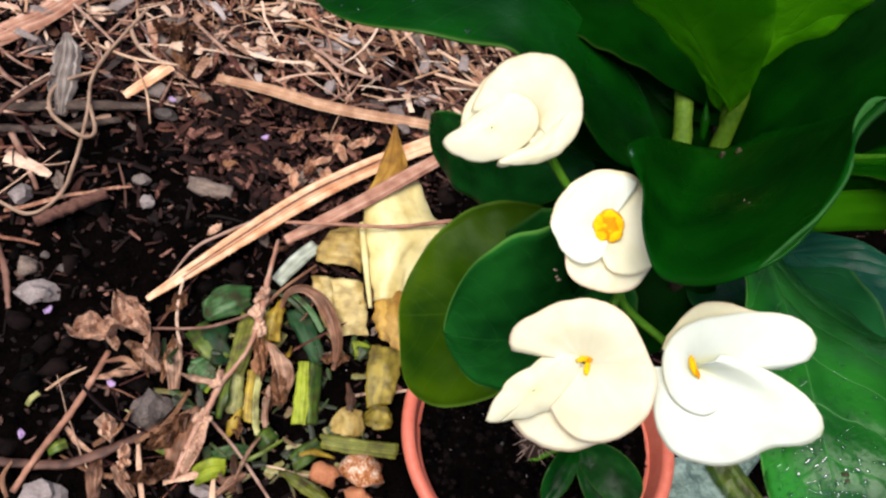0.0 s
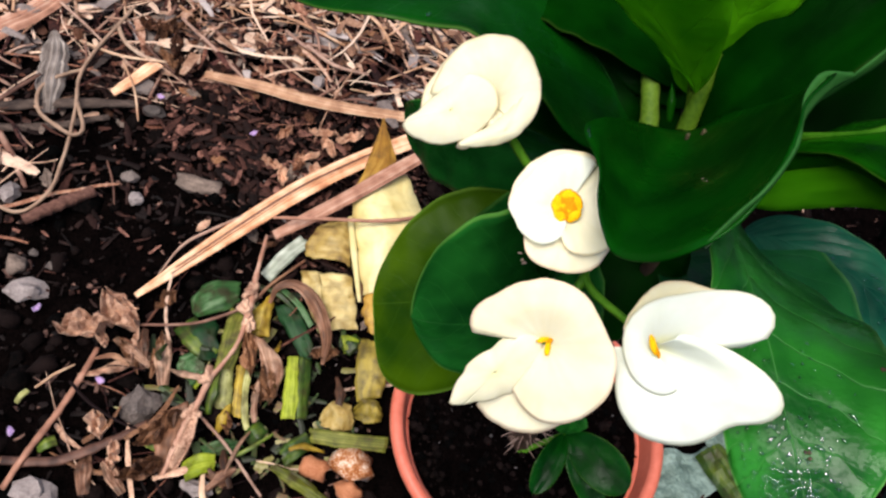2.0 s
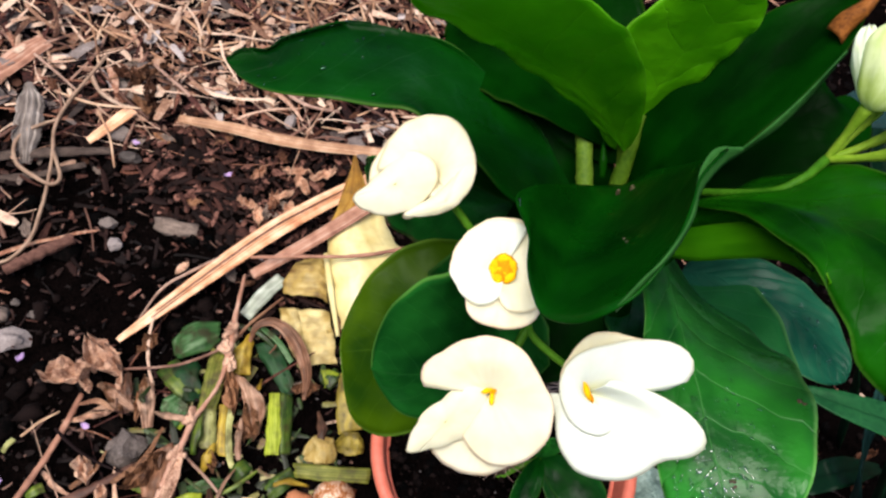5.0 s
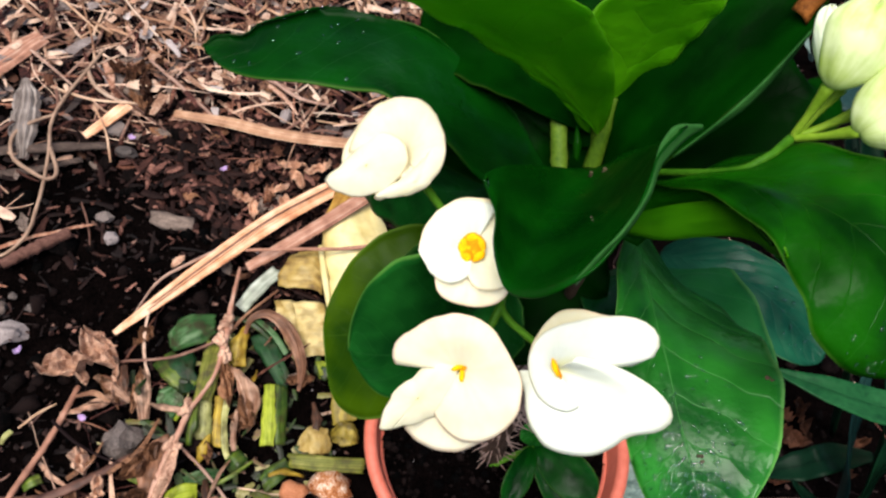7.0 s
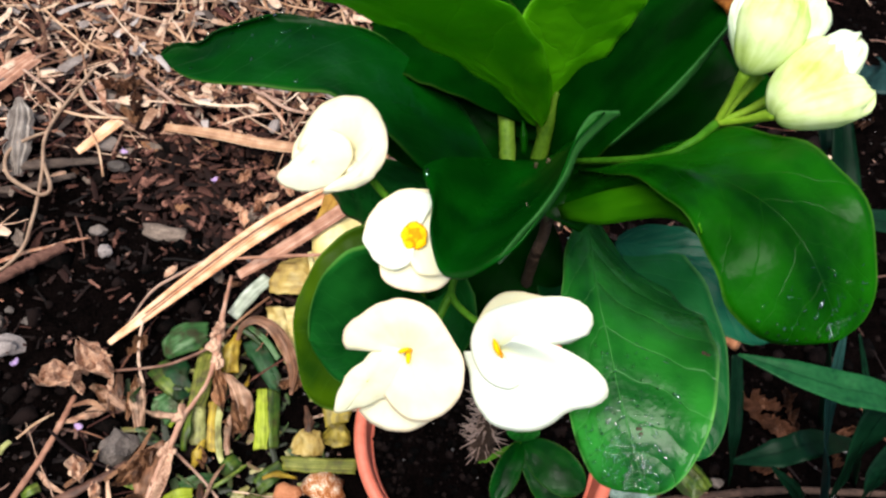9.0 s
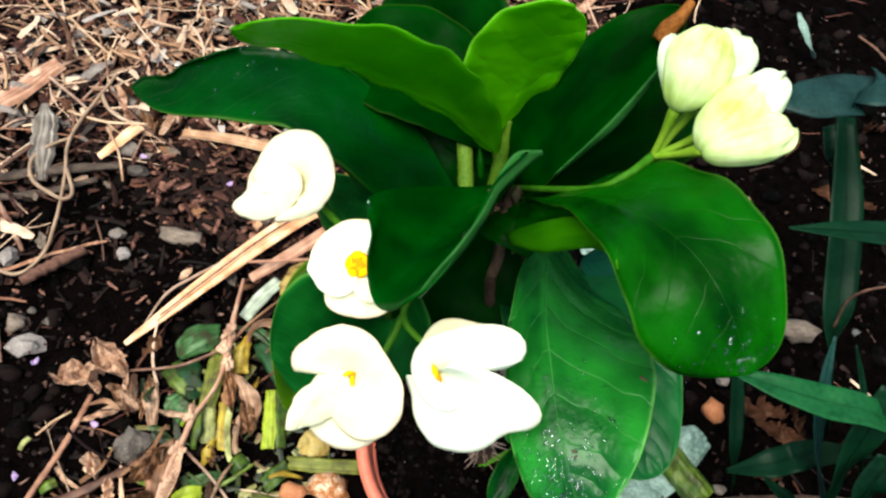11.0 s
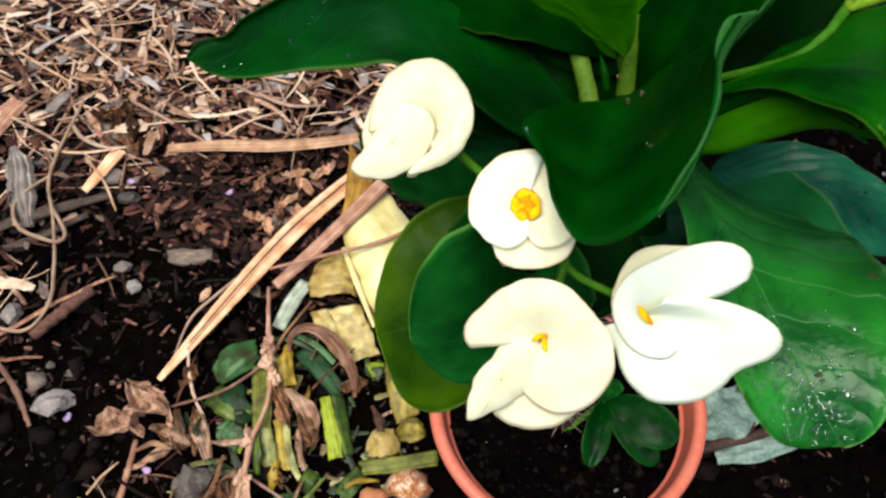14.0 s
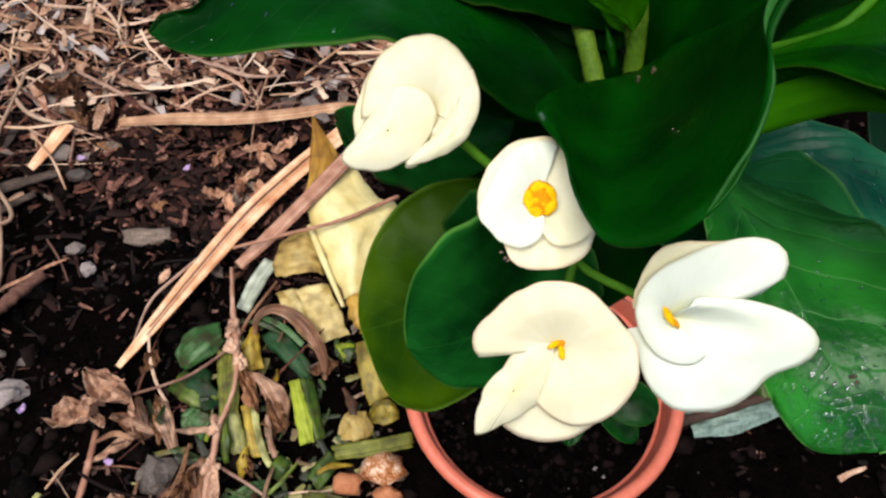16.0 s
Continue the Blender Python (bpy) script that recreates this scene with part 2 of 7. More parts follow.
def bract_material(name, dark, light, rim, throat, trans=0.35):
    """Petal-like bract: fine veins run out from the middle, the throat is greener and the thin margin is tinted."""
    m, n, l, p = material(name)
    co, sep, mp = n.new("ShaderNodeTexCoord"), n.new("ShaderNodeSeparateXYZ"), n.new("ShaderNodeMapping")
    l.new(co.outputs["UV"], sep.inputs[0])
    mp.inputs["Scale"].default_value = (26, 1.6, 1)
    l.new(co.outputs["UV"], mp.inputs["Vector"])
    vein, cloud = n.new("ShaderNodeTexNoise"), n.new("ShaderNodeTexNoise")
    vein.inputs["Scale"].default_value, vein.inputs["Detail"].default_value = 1.0, 3.0
    cloud.inputs["Scale"].default_value, cloud.inputs["Detail"].default_value = 65.0, 4.0
    l.new(mp.outputs["Vector"], vein.inputs["Vector"])
    l.new(co.outputs["Object"], cloud.inputs["Vector"])
    half = n.new("ShaderNodeMix")
    half.inputs["Factor"].default_value = 0.75
    l.new(vein.outputs["Fac"], half.inputs["A"])
    l.new(cloud.outputs["Fac"], half.inputs["B"])
    colour = ramp(n, [(0.36, dark), (0.60, light)])
    l.new(half.outputs["Result"], colour.inputs["Fac"])
    last = colour.outputs["Color"]
    for tint, stops in ((throat, [(0.02, (0.6, 0.6, 0.6)), (0.26, (0, 0, 0))]), (rim, [(0.94, (0, 0, 0)), (0.985, (0.25, 0.25, 0.25)), (1.0, (0.7, 0.7, 0.7))])):
        f, mx = ramp(n, stops), n.new("ShaderNodeMix")
        mx.data_type = "RGBA"
        l.new(sep.outputs["Y"], f.inputs["Fac"])
        l.new(f.outputs["Color"], mx.inputs["Factor"])
        l.new(last, mx.inputs["A"])
        mx.inputs["B"].default_value = (*tint, 1)
        last = mx.outputs["Result"]
    l.new(last, p.inputs["Base Color"])
    p.inputs["Roughness"].default_value, p.inputs["Specular IOR Level"].default_value = 0.55, 0.15
    b = n.new("ShaderNodeBump")
    b.inputs["Strength"].default_value, b.inputs["Distance"].default_value = 0.12, 0.0006
    l.new(half.outputs["Result"], b.inputs["Height"])
    l.new(b.outputs["Normal"], p.inputs["Normal"])
    tr, mx = n.new("ShaderNodeBsdfTranslucent"), n.new("ShaderNodeMixShader")
    l.new(last, tr.inputs["Color"])
    mx.inputs["Fac"].default_value = trans
    l.new(p.outputs[0], mx.inputs[1])
    l.new(tr.outputs[0], mx.inputs[2])
    l.new(mx.outputs[0], n["Material Output"].inputs["Surface"])
    return m


BRACT = bract_material("cream_bract", (0.86, 0.80, 0.55), (0.91, 0.86, 0.67), (0.80, 0.58, 0.30), (0.86, 0.80, 0.42))
BRACT_PINK = bract_material("pink_edged_bract", (0.86, 0.78, 0.54), (0.90, 0.84, 0.65), (0.78, 0.45, 0.30), (0.86, 0.80, 0.45))
BRACT_WHITE = bract_material("white_bract", (0.79, 0.81, 0.69), (0.86, 0.88, 0.80), (0.80, 0.74, 0.50), (0.84, 0.82, 0.42))
BUD = bract_material("green_bud", (0.42, 0.55, 0.10), (0.72, 0.80, 0.40), (0.70, 0.66, 0.34), (0.30, 0.42, 0.04), 0.2)
BUD_PALE = bract_material("pale_bud_bract", (0.55, 0.68, 0.30), (0.82, 0.88, 0.64), (0.78, 0.66, 0.46), (0.36, 0.48, 0.06), 0.25)
NECTAR = plain("nectary_yellow", (0.66, 0.30, 0.001), (0.88, 0.50, 0.003), 0.5, 420, 0.8, 0.0008, spec=0.06)
NECTAR_DARK = plain("nectary_orange", (0.46, 0.15, 0.001), (0.66, 0.28, 0.002), 0.5, 420, 0.8, 0.0008, spec=0.06)
RED = plain("red_bract_scale", (0.35, 0.02, 0.01), (0.6, 0.05, 0.02), 0.5, 200)
BUD_STALK = plain("bud_stalk_green", (0.12, 0.23, 0.010), (0.24, 0.36, 0.03), 0.45, 90, 0.15, 0.0005, spec=0.1)
STALK = plain("flower_stalk_green", (0.038, 0.13, 0.006), (0.085, 0.22, 0.015), 0.45, 90, 0.2, 0.0006, spec=0.1)
PETIOLE = plain("petiole_green", (0.016, 0.075, 0.003), (0.045, 0.145, 0.008), 0.5, 70, 0.3, 0.001, spec=0.06)
NODE = plain("olive_node", (0.026, 0.065, 0.003), (0.080, 0.150, 0.010), 0.55, 90, 0.4, 0.001, spec=0.08)
STEM_GREEN = plain("young_stem", (0.055, 0.13, 0.006), (0.19, 0.30, 0.03), 0.5, 110, 0.7, 0.001, trans=0.1, spec=0.15)
STEM = plain("old_stem_bark", (0.018, 0.010, 0.006), (0.10, 0.058, 0.040), 0.8, 120, 0.9, 0.003, spec=0.15)
SCAR = plain("pale_leaf_scar", (0.014, 0.011, 0.005), (0.15, 0.12, 0.065), 0.7, 320, 0.8, 0.001, spec=0.15)
SPINE = plain("pale_spine", (0.16, 0.09, 0.07), (0.40, 0.28, 0.23), 0.6, 200)
POT = plain("terracotta_plastic", (0.54, 0.115, 0.065), (0.66, 0.17, 0.11), 0.42, 25, 0.15, 0.0006)
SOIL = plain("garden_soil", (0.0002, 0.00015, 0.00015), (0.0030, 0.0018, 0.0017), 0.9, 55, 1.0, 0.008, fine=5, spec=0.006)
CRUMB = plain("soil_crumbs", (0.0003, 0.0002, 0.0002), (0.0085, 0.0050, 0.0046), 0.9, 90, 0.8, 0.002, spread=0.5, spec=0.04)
STRAW = fibrous("dry_straw", [(0.25, (0.12, 0.048, 0.026)), (0.5, (0.37, 0.195, 0.110)), (0.75, (0.64, 0.44, 0.30))], 0.6, 10, 1.0)
LITTER = plain("straw_mulch", None, None, 0.7, 45, 0.4, 0.001, spread=1.0, spec=0.12, stops=[(0.16, (0.007, 0.0025, 0.0025)), (0.42, (0.070, 0.023, 0.018)), (0.64, (0.24, 0.104, 0.064)), (0.95, (0.62, 0.42, 0.31))])
VINE = fibrous("pale_dry_vine", [(0.25, (0.13, 0.070, 0.045)), (0.5, (0.32, 0.205, 0.140)), (0.78, (0.58, 0.44, 0.34))], 0.6, 6, 1.0, 0.4, 0.1)
DEBRIS = plain("brown_debris", None, None, 0.75, 45, 0.4, 0.001, spread=1.0, spec=0.1, stops=[(0.18, (0.006, 0.0022, 0.0018)), (0.46, (0.045, 0.016, 0.010)), (0.70, (0.15, 0.058, 0.036)), (0.98, (0.46, 0.28, 0.20))])
ORANGE_CHIP = plain("orange_tan_chip", (0.17, 0.055, 0.025), (0.64, 0.38, 0.25), 0.65, 90, 0.5, 0.001, spread=0.3, spec=0.15)
STRAW_PALE = fibrous("pale_split_straw", [(0.30, (0.24, 0.075, 0.030)), (0.44, (0.54, 0.245, 0.120)), (0.70, (0.84, 0.56, 0.38))], 0.5, 9, 0.3, 0.4, 0.1)
STRAW_BROWN = fibrous("brown_stalk", [(0.25, (0.09, 0.030, 0.018)), (0.5, (0.33, 0.155, 0.10)), (0.8, (0.60, 0.40, 0.30))], 0.6, 7, 0.4, 0.4, 0.1)
STRAW_DARK = fibrous("weathered_straw", [(0.25, (0.032, 0.0125, 0.0085)), (0.5, (0.165, 0.077, 0.053)), (0.8, (0.48, 0.31, 0.235))], 0.6, 9, 1.2)
GREYWOOD = fibrous("grey_weathered_fibre", [(0.25, (0.07, 0.050, 0.042)), (0.5, (0.25, 0.205, 0.18)), (0.78, (0.52, 0.46, 0.42))], 0.7, 12, 0.8, 0.6, 0.2)
WOOD = plain("weathered_wood", (0.06, 0.042, 0.034), (0.26, 0.19, 0.155), 0.8, 60, 0.6, 0.002, stretch=(1, 3, 3), spec=0.1)
TWIG_DARK = plain("dark_twig_bark", (0.018, 0.010, 0.008), (0.085, 0.048, 0.036), 0.75, 70, 0.6, 0.001, spec=0.15)
TWIG_RED = plain("reddish_twig_bark", (0.045, 0.019, 0.014), (0.17, 0.080, 0.060), 0.75, 80, 0.7, 0.001, spec=0.12, stretch=(1, 4, 4))
DARKWOOD = plain("dark_weathered_wood", (0.016, 0.011, 0.009), (0.115, 0.080, 0.066), 0.8, 60, 0.7, 0.002, stretch=(1, 5, 5), spec=0.1)
STONE_PALE = plain("pale_stone", (0.12, 0.092, 0.086), (0.29, 0.238, 0.226), 0.75, 60, 0.5, 0.002)
STONE = plain("grey_stone", (0.042, 0.031, 0.027), (0.15, 0.114, 0.100), 0.75, 60, 0.5, 0.002, spread=0.5)
GRIT = plain("soil_grit", (0.05, 0.045, 0.045), (0.20, 0.17, 0.17), 0.8, 60, 0.5, 0.002, spread=0.5)
CLAY = plain("orange_clay_lump", (0.28, 0.085, 0.03), (0.50, 0.21, 0.10), 0.75, 80, 0.5, 0.002, spread=0.2)
PEEL_GREEN = fibrous("cut_green_leafstalk", [(0.26, (0.006, 0.014, 0.002)), (0.46, (0.022, 0.048, 0.006)), (0.64, (0.085, 0.120, 0.012)), (0.88, (0.32, 0.33, 0.09))], 0.4, 3.5, 0.25, 0.15, 0.4, spec=0.2, dirt=0.6)
# Pale sheen is painted into the upper colour stops, not reflected.
PEEL_PAINTED_SHEEN = fibrous("green_leaf_painted_sheen", [(0.26, (0.006, 0.024, 0.006)), (0.50, (0.028, 0.075, 0.020)), (0.74, (0.14, 0.21, 0.11)), (0.95, (0.44, 0.50, 0.36))], 0.5, 7, 0.8, 0.6, 0.15, spec=0.12, blotch=14, dirt=0.75)
PEEL_DARK = fibrous("dark_green_leaf_scrap", [(0.26, (0.002, 0.012, 0.004)), (0.50, (0.008, 0.034, 0.010)), (0.85, (0.04, 0.09, 0.035))], 0.5, 3, 0.6, 0.3, 0.2, spec=0.12, dirt=0.5)
PEEL_OLIVE = fibrous("olive_leafstalk", [(0.26, (0.022, 0.025, 0.003)), (0.48, (0.080, 0.088, 0.010)), (0.70, (0.17, 0.165, 0.030)), (0.92, (0.40, 0.36, 0.14))], 0.5, 8, 0.4, 0.5, 0.2, spec=0.15, dirt=0.7)
PEEL_LIME = fibrous("lime_green_leafstalk", [(0.24, (0.06, 0.09, 0.004)), (0.48, (0.17, 0.21, 0.010)), (0.80, (0.38, 0.42, 0.05))], 0.5, 8, 0.3, 0.4, 0.2, spec=0.15, dirt=0.45)
PEEL_YELLOW = fibrous("yellowed_leafstalk", [(0.24, (0.055, 0.028, 0.002)), (0.48, (0.21, 0.125, 0.008)), (0.80, (0.50, 0.37, 0.06))], 0.45, 3.5, 0.25, 0.15, 0.2, spec=0.2, dirt=0.4)
PEEL_PALE = fibrous("pale_leafstalk", [(0.26, (0.09, 0.09, 0.025)), (0.48, (0.30, 0.29, 0.10)), (0.78, (0.64, 0.60, 0.33))], 0.45, 4, 0.2, 0.15, 0.3, spec=0.2, dirt=0.6)
SILVER = fibrous("silvery_leaf_strip", [(0.25, (0.10, 0.12, 0.08)), (0.48, (0.30, 0.32, 0.25)), (0.76, (0.56, 0.57, 0.49))], 0.45, 4, 0.3, 0.2, 0.1, dirt=0.3)
TAN_LEAF = fibrous("tan_dead_leaf", [(0.22, (0.10, 0.045, 0.010)), (0.44, (0.36, 0.24, 0.065)), (0.74, (0.66, 0.52, 0.24))], 0.55, 2, 6.0, 0.4, 0.2, trans=0.1, blotch=9, dirt=0.35)
OLIVE_ROT = fibrous("olive_rotting_leaf", [(0.22, (0.030, 0.018, 0.003)), (0.46, (0.11, 0.080, 0.008)), (0.76, (0.34, 0.25, 0.04))], 0.5, 3, 1.0, 0.3, 0.2, blotch=10, dirt=0.6)
YELLOW_LEAF = fibrous("yellow_dead_leaf", [(0.22, (0.34, 0.20, 0.055)), (0.42, (0.56, 0.43, 0.16)), (0.58, (0.68, 0.57, 0.27)), (0.80, (0.82, 0.73, 0.46))], 0.55, 3, 0.8, 0.4, 0.1, trans=0.1, blotch=7, dirt=0.14)
TAN_BROWN = fibrous("tan_brown_dead_leaf", [(0.22, (0.05, 0.018, 0.008)), (0.46, (0.22, 0.10, 0.055)), (0.76, (0.58, 0.38, 0.27))], 0.55, 5, 1.0, 0.4, 0.2, blotch=9, dirt=0.4)
BROWN_LEAF = fibrous("brown_dead_leaf", [(0.25, (0.022, 0.009, 0.005)), (0.5, (0.13, 0.055, 0.030)), (0.8, (0.46, 0.28, 0.19))], 0.6, 8, 1.2, 0.5, 0.4, dirt=0.7)
GREY_LEAF = plain("silvery_dead_leaf", (0.06, 0.10, 0.08), (0.26, 0.34, 0.30), 0.5, 40, 0.4, 0.001, spec=0.2)
GRASS_LIGHT = plain("light_grass_blade", (0.004, 0.040, 0.012), (0.016, 0.095, 0.028), 0.45, 40, 0.3, 0.0006, trans=0.1, spec=0.1)
GRASS_BLUE = plain("bluish_grass_blade", (0.003, 0.018, 0.016), (0.014, 0.046, 0.040), 0.45, 40, 0.3, 0.0006, trans=0.06, spec=0.12)
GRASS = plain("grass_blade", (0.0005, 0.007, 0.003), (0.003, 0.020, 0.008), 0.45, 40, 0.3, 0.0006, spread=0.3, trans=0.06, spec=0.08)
PINK = plain("pinkish_dry_leaf", (0.17, 0.072, 0.044), (0.66, 0.41, 0.28), 0.6, 90, 0.4, 0.001, spread=0.15, spec=0.2)
# Dead leaf darkened in colour; beside the pot this stands for shade.
DARKENED_LEAF = plain("darkened_dead_leaf", (0.008, 0.003, 0.0016), (0.10, 0.040, 0.022), 0.6, 70, 0.5, 0.001, spread=0.35, spec=0.12)
RUST = plain("rusty_dry_leaf", (0.026, 0.009, 0.004), (0.24, 0.11, 0.055), 0.6, 70, 0.5, 0.001, spread=0.35, spec=0.2)
WATER, _n, _l, _p = material("water_drop")
_p.inputs["Base Color"].default_value = (0.95, 1.0, 0.97, 1)
_p.inputs["Transmission Weight"].default_value, _p.inputs["IOR"].default_value = 1.0, 1.40
_p.inputs["Coat Weight"].default_value, _p.inputs["Coat Roughness"].default_value, _p.inputs["Coat IOR"].default_value = 1.0, 0.02, 1.75
_p.inputs["Roughness"].default_value, _p.inputs["Specular IOR Level"].default_value = 0.02, 0.9


# ---- building helpers ----
def mesh_of(name, bm, mat, smooth=True):
    me = bpy.data.meshes.new(name)
    bm.normal_update()
    bm.to_mesh(me)
    bm.free()
    for p in me.polygons:
        p.use_smooth = smooth
    me.materials.append(mat)
    return me


def part(name, bm, mat, parent, label="", smooth=True):
    ob = new(name, mesh_of(name, bm, mat, smooth))
    ob.parent = parent
    if label:
        tagged(ob, label)
    return ob


def thing(name, bm, mat, label, category, group="", kind="", smooth=True):
    label = label if len(label.split()) > 3 else label + " on the soil"
    return tagged(new(name, mesh_of(name, bm, mat, smooth)), label, category, group, kind)


def thicken(ob, t, offset=-1.0):
    s = ob.modifiers.new("thickness", "SOLIDIFY")
    s.thickness, s.offset = t, offset
    return ob


def sheet(rows, bm=None, close=False, uv=False):
    """A grid surface from rows of points."""
    bm = bm or bmesh.new()
    vs = [[bm.verts.new(p) for p in row] for row in rows]
    lay = bm.loops.layers.uv.verify() if uv else None
    nr, nc = len(rows), len(rows[0])
    for i in range(nr - 1):
        for j in range(nc - 1 + close):
            k = (j + 1) % nc
            f = bm.faces.new((vs[i][j], vs[i][k], vs[i + 1][k], vs[i + 1][j]))
            if uv:
                for lp, (a, b) in zip(f.loops, ((i, j), (i, j + 1), (i + 1, j + 1), (i + 1, j))):
                    lp[lay].uv = (b / (nc - 1), a / (nr - 1))
    return bm


def curve_points(ps, n):
    """A smooth line through the points."""
    ps = [Vector(p) for p in ps]
    if len(ps) == 2:
        return [ps[0].lerp(ps[1], i / (n - 1)) for i in range(n)]
    q = [2 * ps[0] - ps[1], *ps, 2 * ps[-1] - ps[-2]]
    out = []
    for i in range(n):
        t = i / (n - 1) * (len(ps) - 1)
        k = min(int(t), len(ps) - 2)
        u = t - k
        a, b, c, d = q[k:k + 4]
        out.append(0.5 * (2 * b + (c - a) * u + (2 * a - 5 * b + 4 * c - d) * u * u + (3 * b - a - 3 * c + d) * u ** 3))
    return out


def tube(ps, radii, sides=8, n=14, bm=None, flat=1.0, rough=0.0, rng=None, caps=True):
    """A rod along a smooth line; radii from start to end; flat squashes it towards the ground."""
    bm = bm or bmesh.new()
    line = curve_points(ps, n)
    rows = []
    for i, p in enumerate(line):
        t = (line[min(i + 1, n - 1)] - line[max(i - 1, 0)]).normalized()
        side = t.cross(Vector((0, 0, 1)))
        side = side.normalized() if side.length > 0.05 else Vector((1, 0, 0))
        up = side.cross(t)
        u = i / (n - 1) * (len(radii) - 1)
        k = min(int(u), len(radii) - 2)
        r = radii[k] + (radii[k + 1] - radii[k]) * (u - k)
        row = []
        for j in range(sides):
            a = 2 * math.pi * j / sides
            w = r * (1 + (rng.uniform(-rough, rough) if rng else 0))
            row.append(p + side * math.cos(a) * w + up * math.sin(a) * w * flat)
        rows.append(row)
    vs = [[bm.verts.new(q) for q in row] for row in rows]
    for i in range(n - 1):
        for j in range(sides):
            bm.faces.new((vs[i][j], vs[i][(j + 1) % sides], vs[i + 1][(j + 1) % sides], vs[i + 1][j]))
    if caps:
        bm.faces.new(vs[0][::-1])
        bm.faces.new(vs[-1])
    return bm


def lump(c, size, seed, rough=0.25, bm=None, level=2, squash=1.0):
    """A rounded uneven stone or crumb."""
    bm = bm or bmesh.new()
    made = bmesh.ops.create_icosphere(bm, subdivisions=level, radius=1.0)["verts"]
    off = Vector((seed * 1.7, seed * 0.9, seed * 2.3))
    for v in made:
        k = 1 + rough * noise.noise(v.co * 1.3 + off) * 2 + rough * 0.4 * noise.noise(v.co * 3.1 + off)
        v.co = Vector((v.co.x * size[0] * k, v.co.y * size[1] * k, v.co.z * size[2] * k * squash)) + Vector(c)
    return bm


def relief(x, y):
    """The soil's height."""
    v = Vector((x, y, 0))
    h = 0.010 * noise.noise(v * 6) + 0.008 * noise.noise(v * 17) + 0.0065 * noise.noise(v * 40) + 0.0035 * noise.noise(v * 90)
    far = max(0.0, math.hypot(x, y - 0.3) - 1.2)
    return h / (1 + far) - 0.002


# ---- ground ----
def steps(lo, hi, fine, far):
    a = list(np.arange(lo, hi + 1e-6, fine))
    out, d = [], fine
    v = hi
    while v < far:
        d *= 1.5
        v += d
        out.append(v)
    left, d, v = [], fine, lo
    while v > -far:
        d *= 1.5
        v -= d
        left.append(v)
    return left[::-1] + a + out


def build_ground():
    xs, ys = steps(-0.85, 0.95, 0.0075, 900), steps(-0.35, 1.35, 0.0075, 900)
    bm = sheet([[(x, y, relief(x, y)) for x in xs] for y in ys])
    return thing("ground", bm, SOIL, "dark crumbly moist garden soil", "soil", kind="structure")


build_ground()


# ---- flower pot ----
POT_X, POT_Y, RIM_Z, RIM_R = 0.1437, 0.1232, 0.095, 0.134


def lathe(profile, n=72, bm=None, x=POT_X, y=POT_Y):
    return sheet([[(x + r * math.cos(2 * math.pi * j / n), y + r * math.sin(2 * math.pi * j / n), z) for j in range(n)] for r, z in profile], bm, True)


def build_pot():
    pot = tagged(new("flower_pot"), "round terracotta-coloured plastic pot set in the soil", "flower pot")
    part("body", lathe([(0.100, -0.02), (0.103, 0.0), (0.117, RIM_Z - 0.028), (0.1175, RIM_Z - 0.027), (0.1145, RIM_Z - 0.027),
                        (0.100, 0.004), (0.0, 0.004)]), POT, pot)
    prof = [(0.1178, RIM_Z - 0.030), (0.1265, RIM_Z - 0.0295), (0.1275, RIM_Z - 0.027)]
    for k in range(9):
        a = math.pi * k / 8
        prof.append((0.1275 + 0.0065 * math.cos(a), RIM_Z - 0.0065 + 0.0065 * math.sin(a)))
    prof += [(0.1195, RIM_Z - 0.012), (0.1165, RIM_Z - 0.029)]
    part("rim", lathe(prof), POT, pot, "rounded rolled rim of the pot")
    return pot


build_pot()
rng = random.Random(5)
rows = []
for i in range(40):
    r = 0.1140 * i / 39
    rows.append([(POT_X + r * math.cos(a), POT_Y + r * math.sin(a),
                  0.066 + 0.004 * noise.noise(Vector((r * math.cos(a), r * math.sin(a), 3)) * 40) + 0.003 * noise.noise(Vector((r * math.cos(a), r * math.sin(a), 3)) * 110))
                 for a in [2 * math.pi * j / 90 for j in range(90)]])
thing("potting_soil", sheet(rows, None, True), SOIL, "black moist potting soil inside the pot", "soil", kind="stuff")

# ---- the plant ----
plant = tagged(new("crown_of_thorns_plant"), "leafy thorny plant with cream flowers growing in a pot", "plant")
plant.location = (POT_X, POT_Y, 0.066)
plant.matrix_parent_inverse = Matrix()
BASE = Vector((POT_X, POT_Y, 0.066))


def on_plant(name, bm, mat, label="", parent=None, smooth=True):
    """A part of the plant, given in world places."""
    bmesh.ops.translate(bm, verts=bm.verts, vec=-BASE)
    ob = part(name, bm, mat, parent or plant, label, smooth)
    return ob


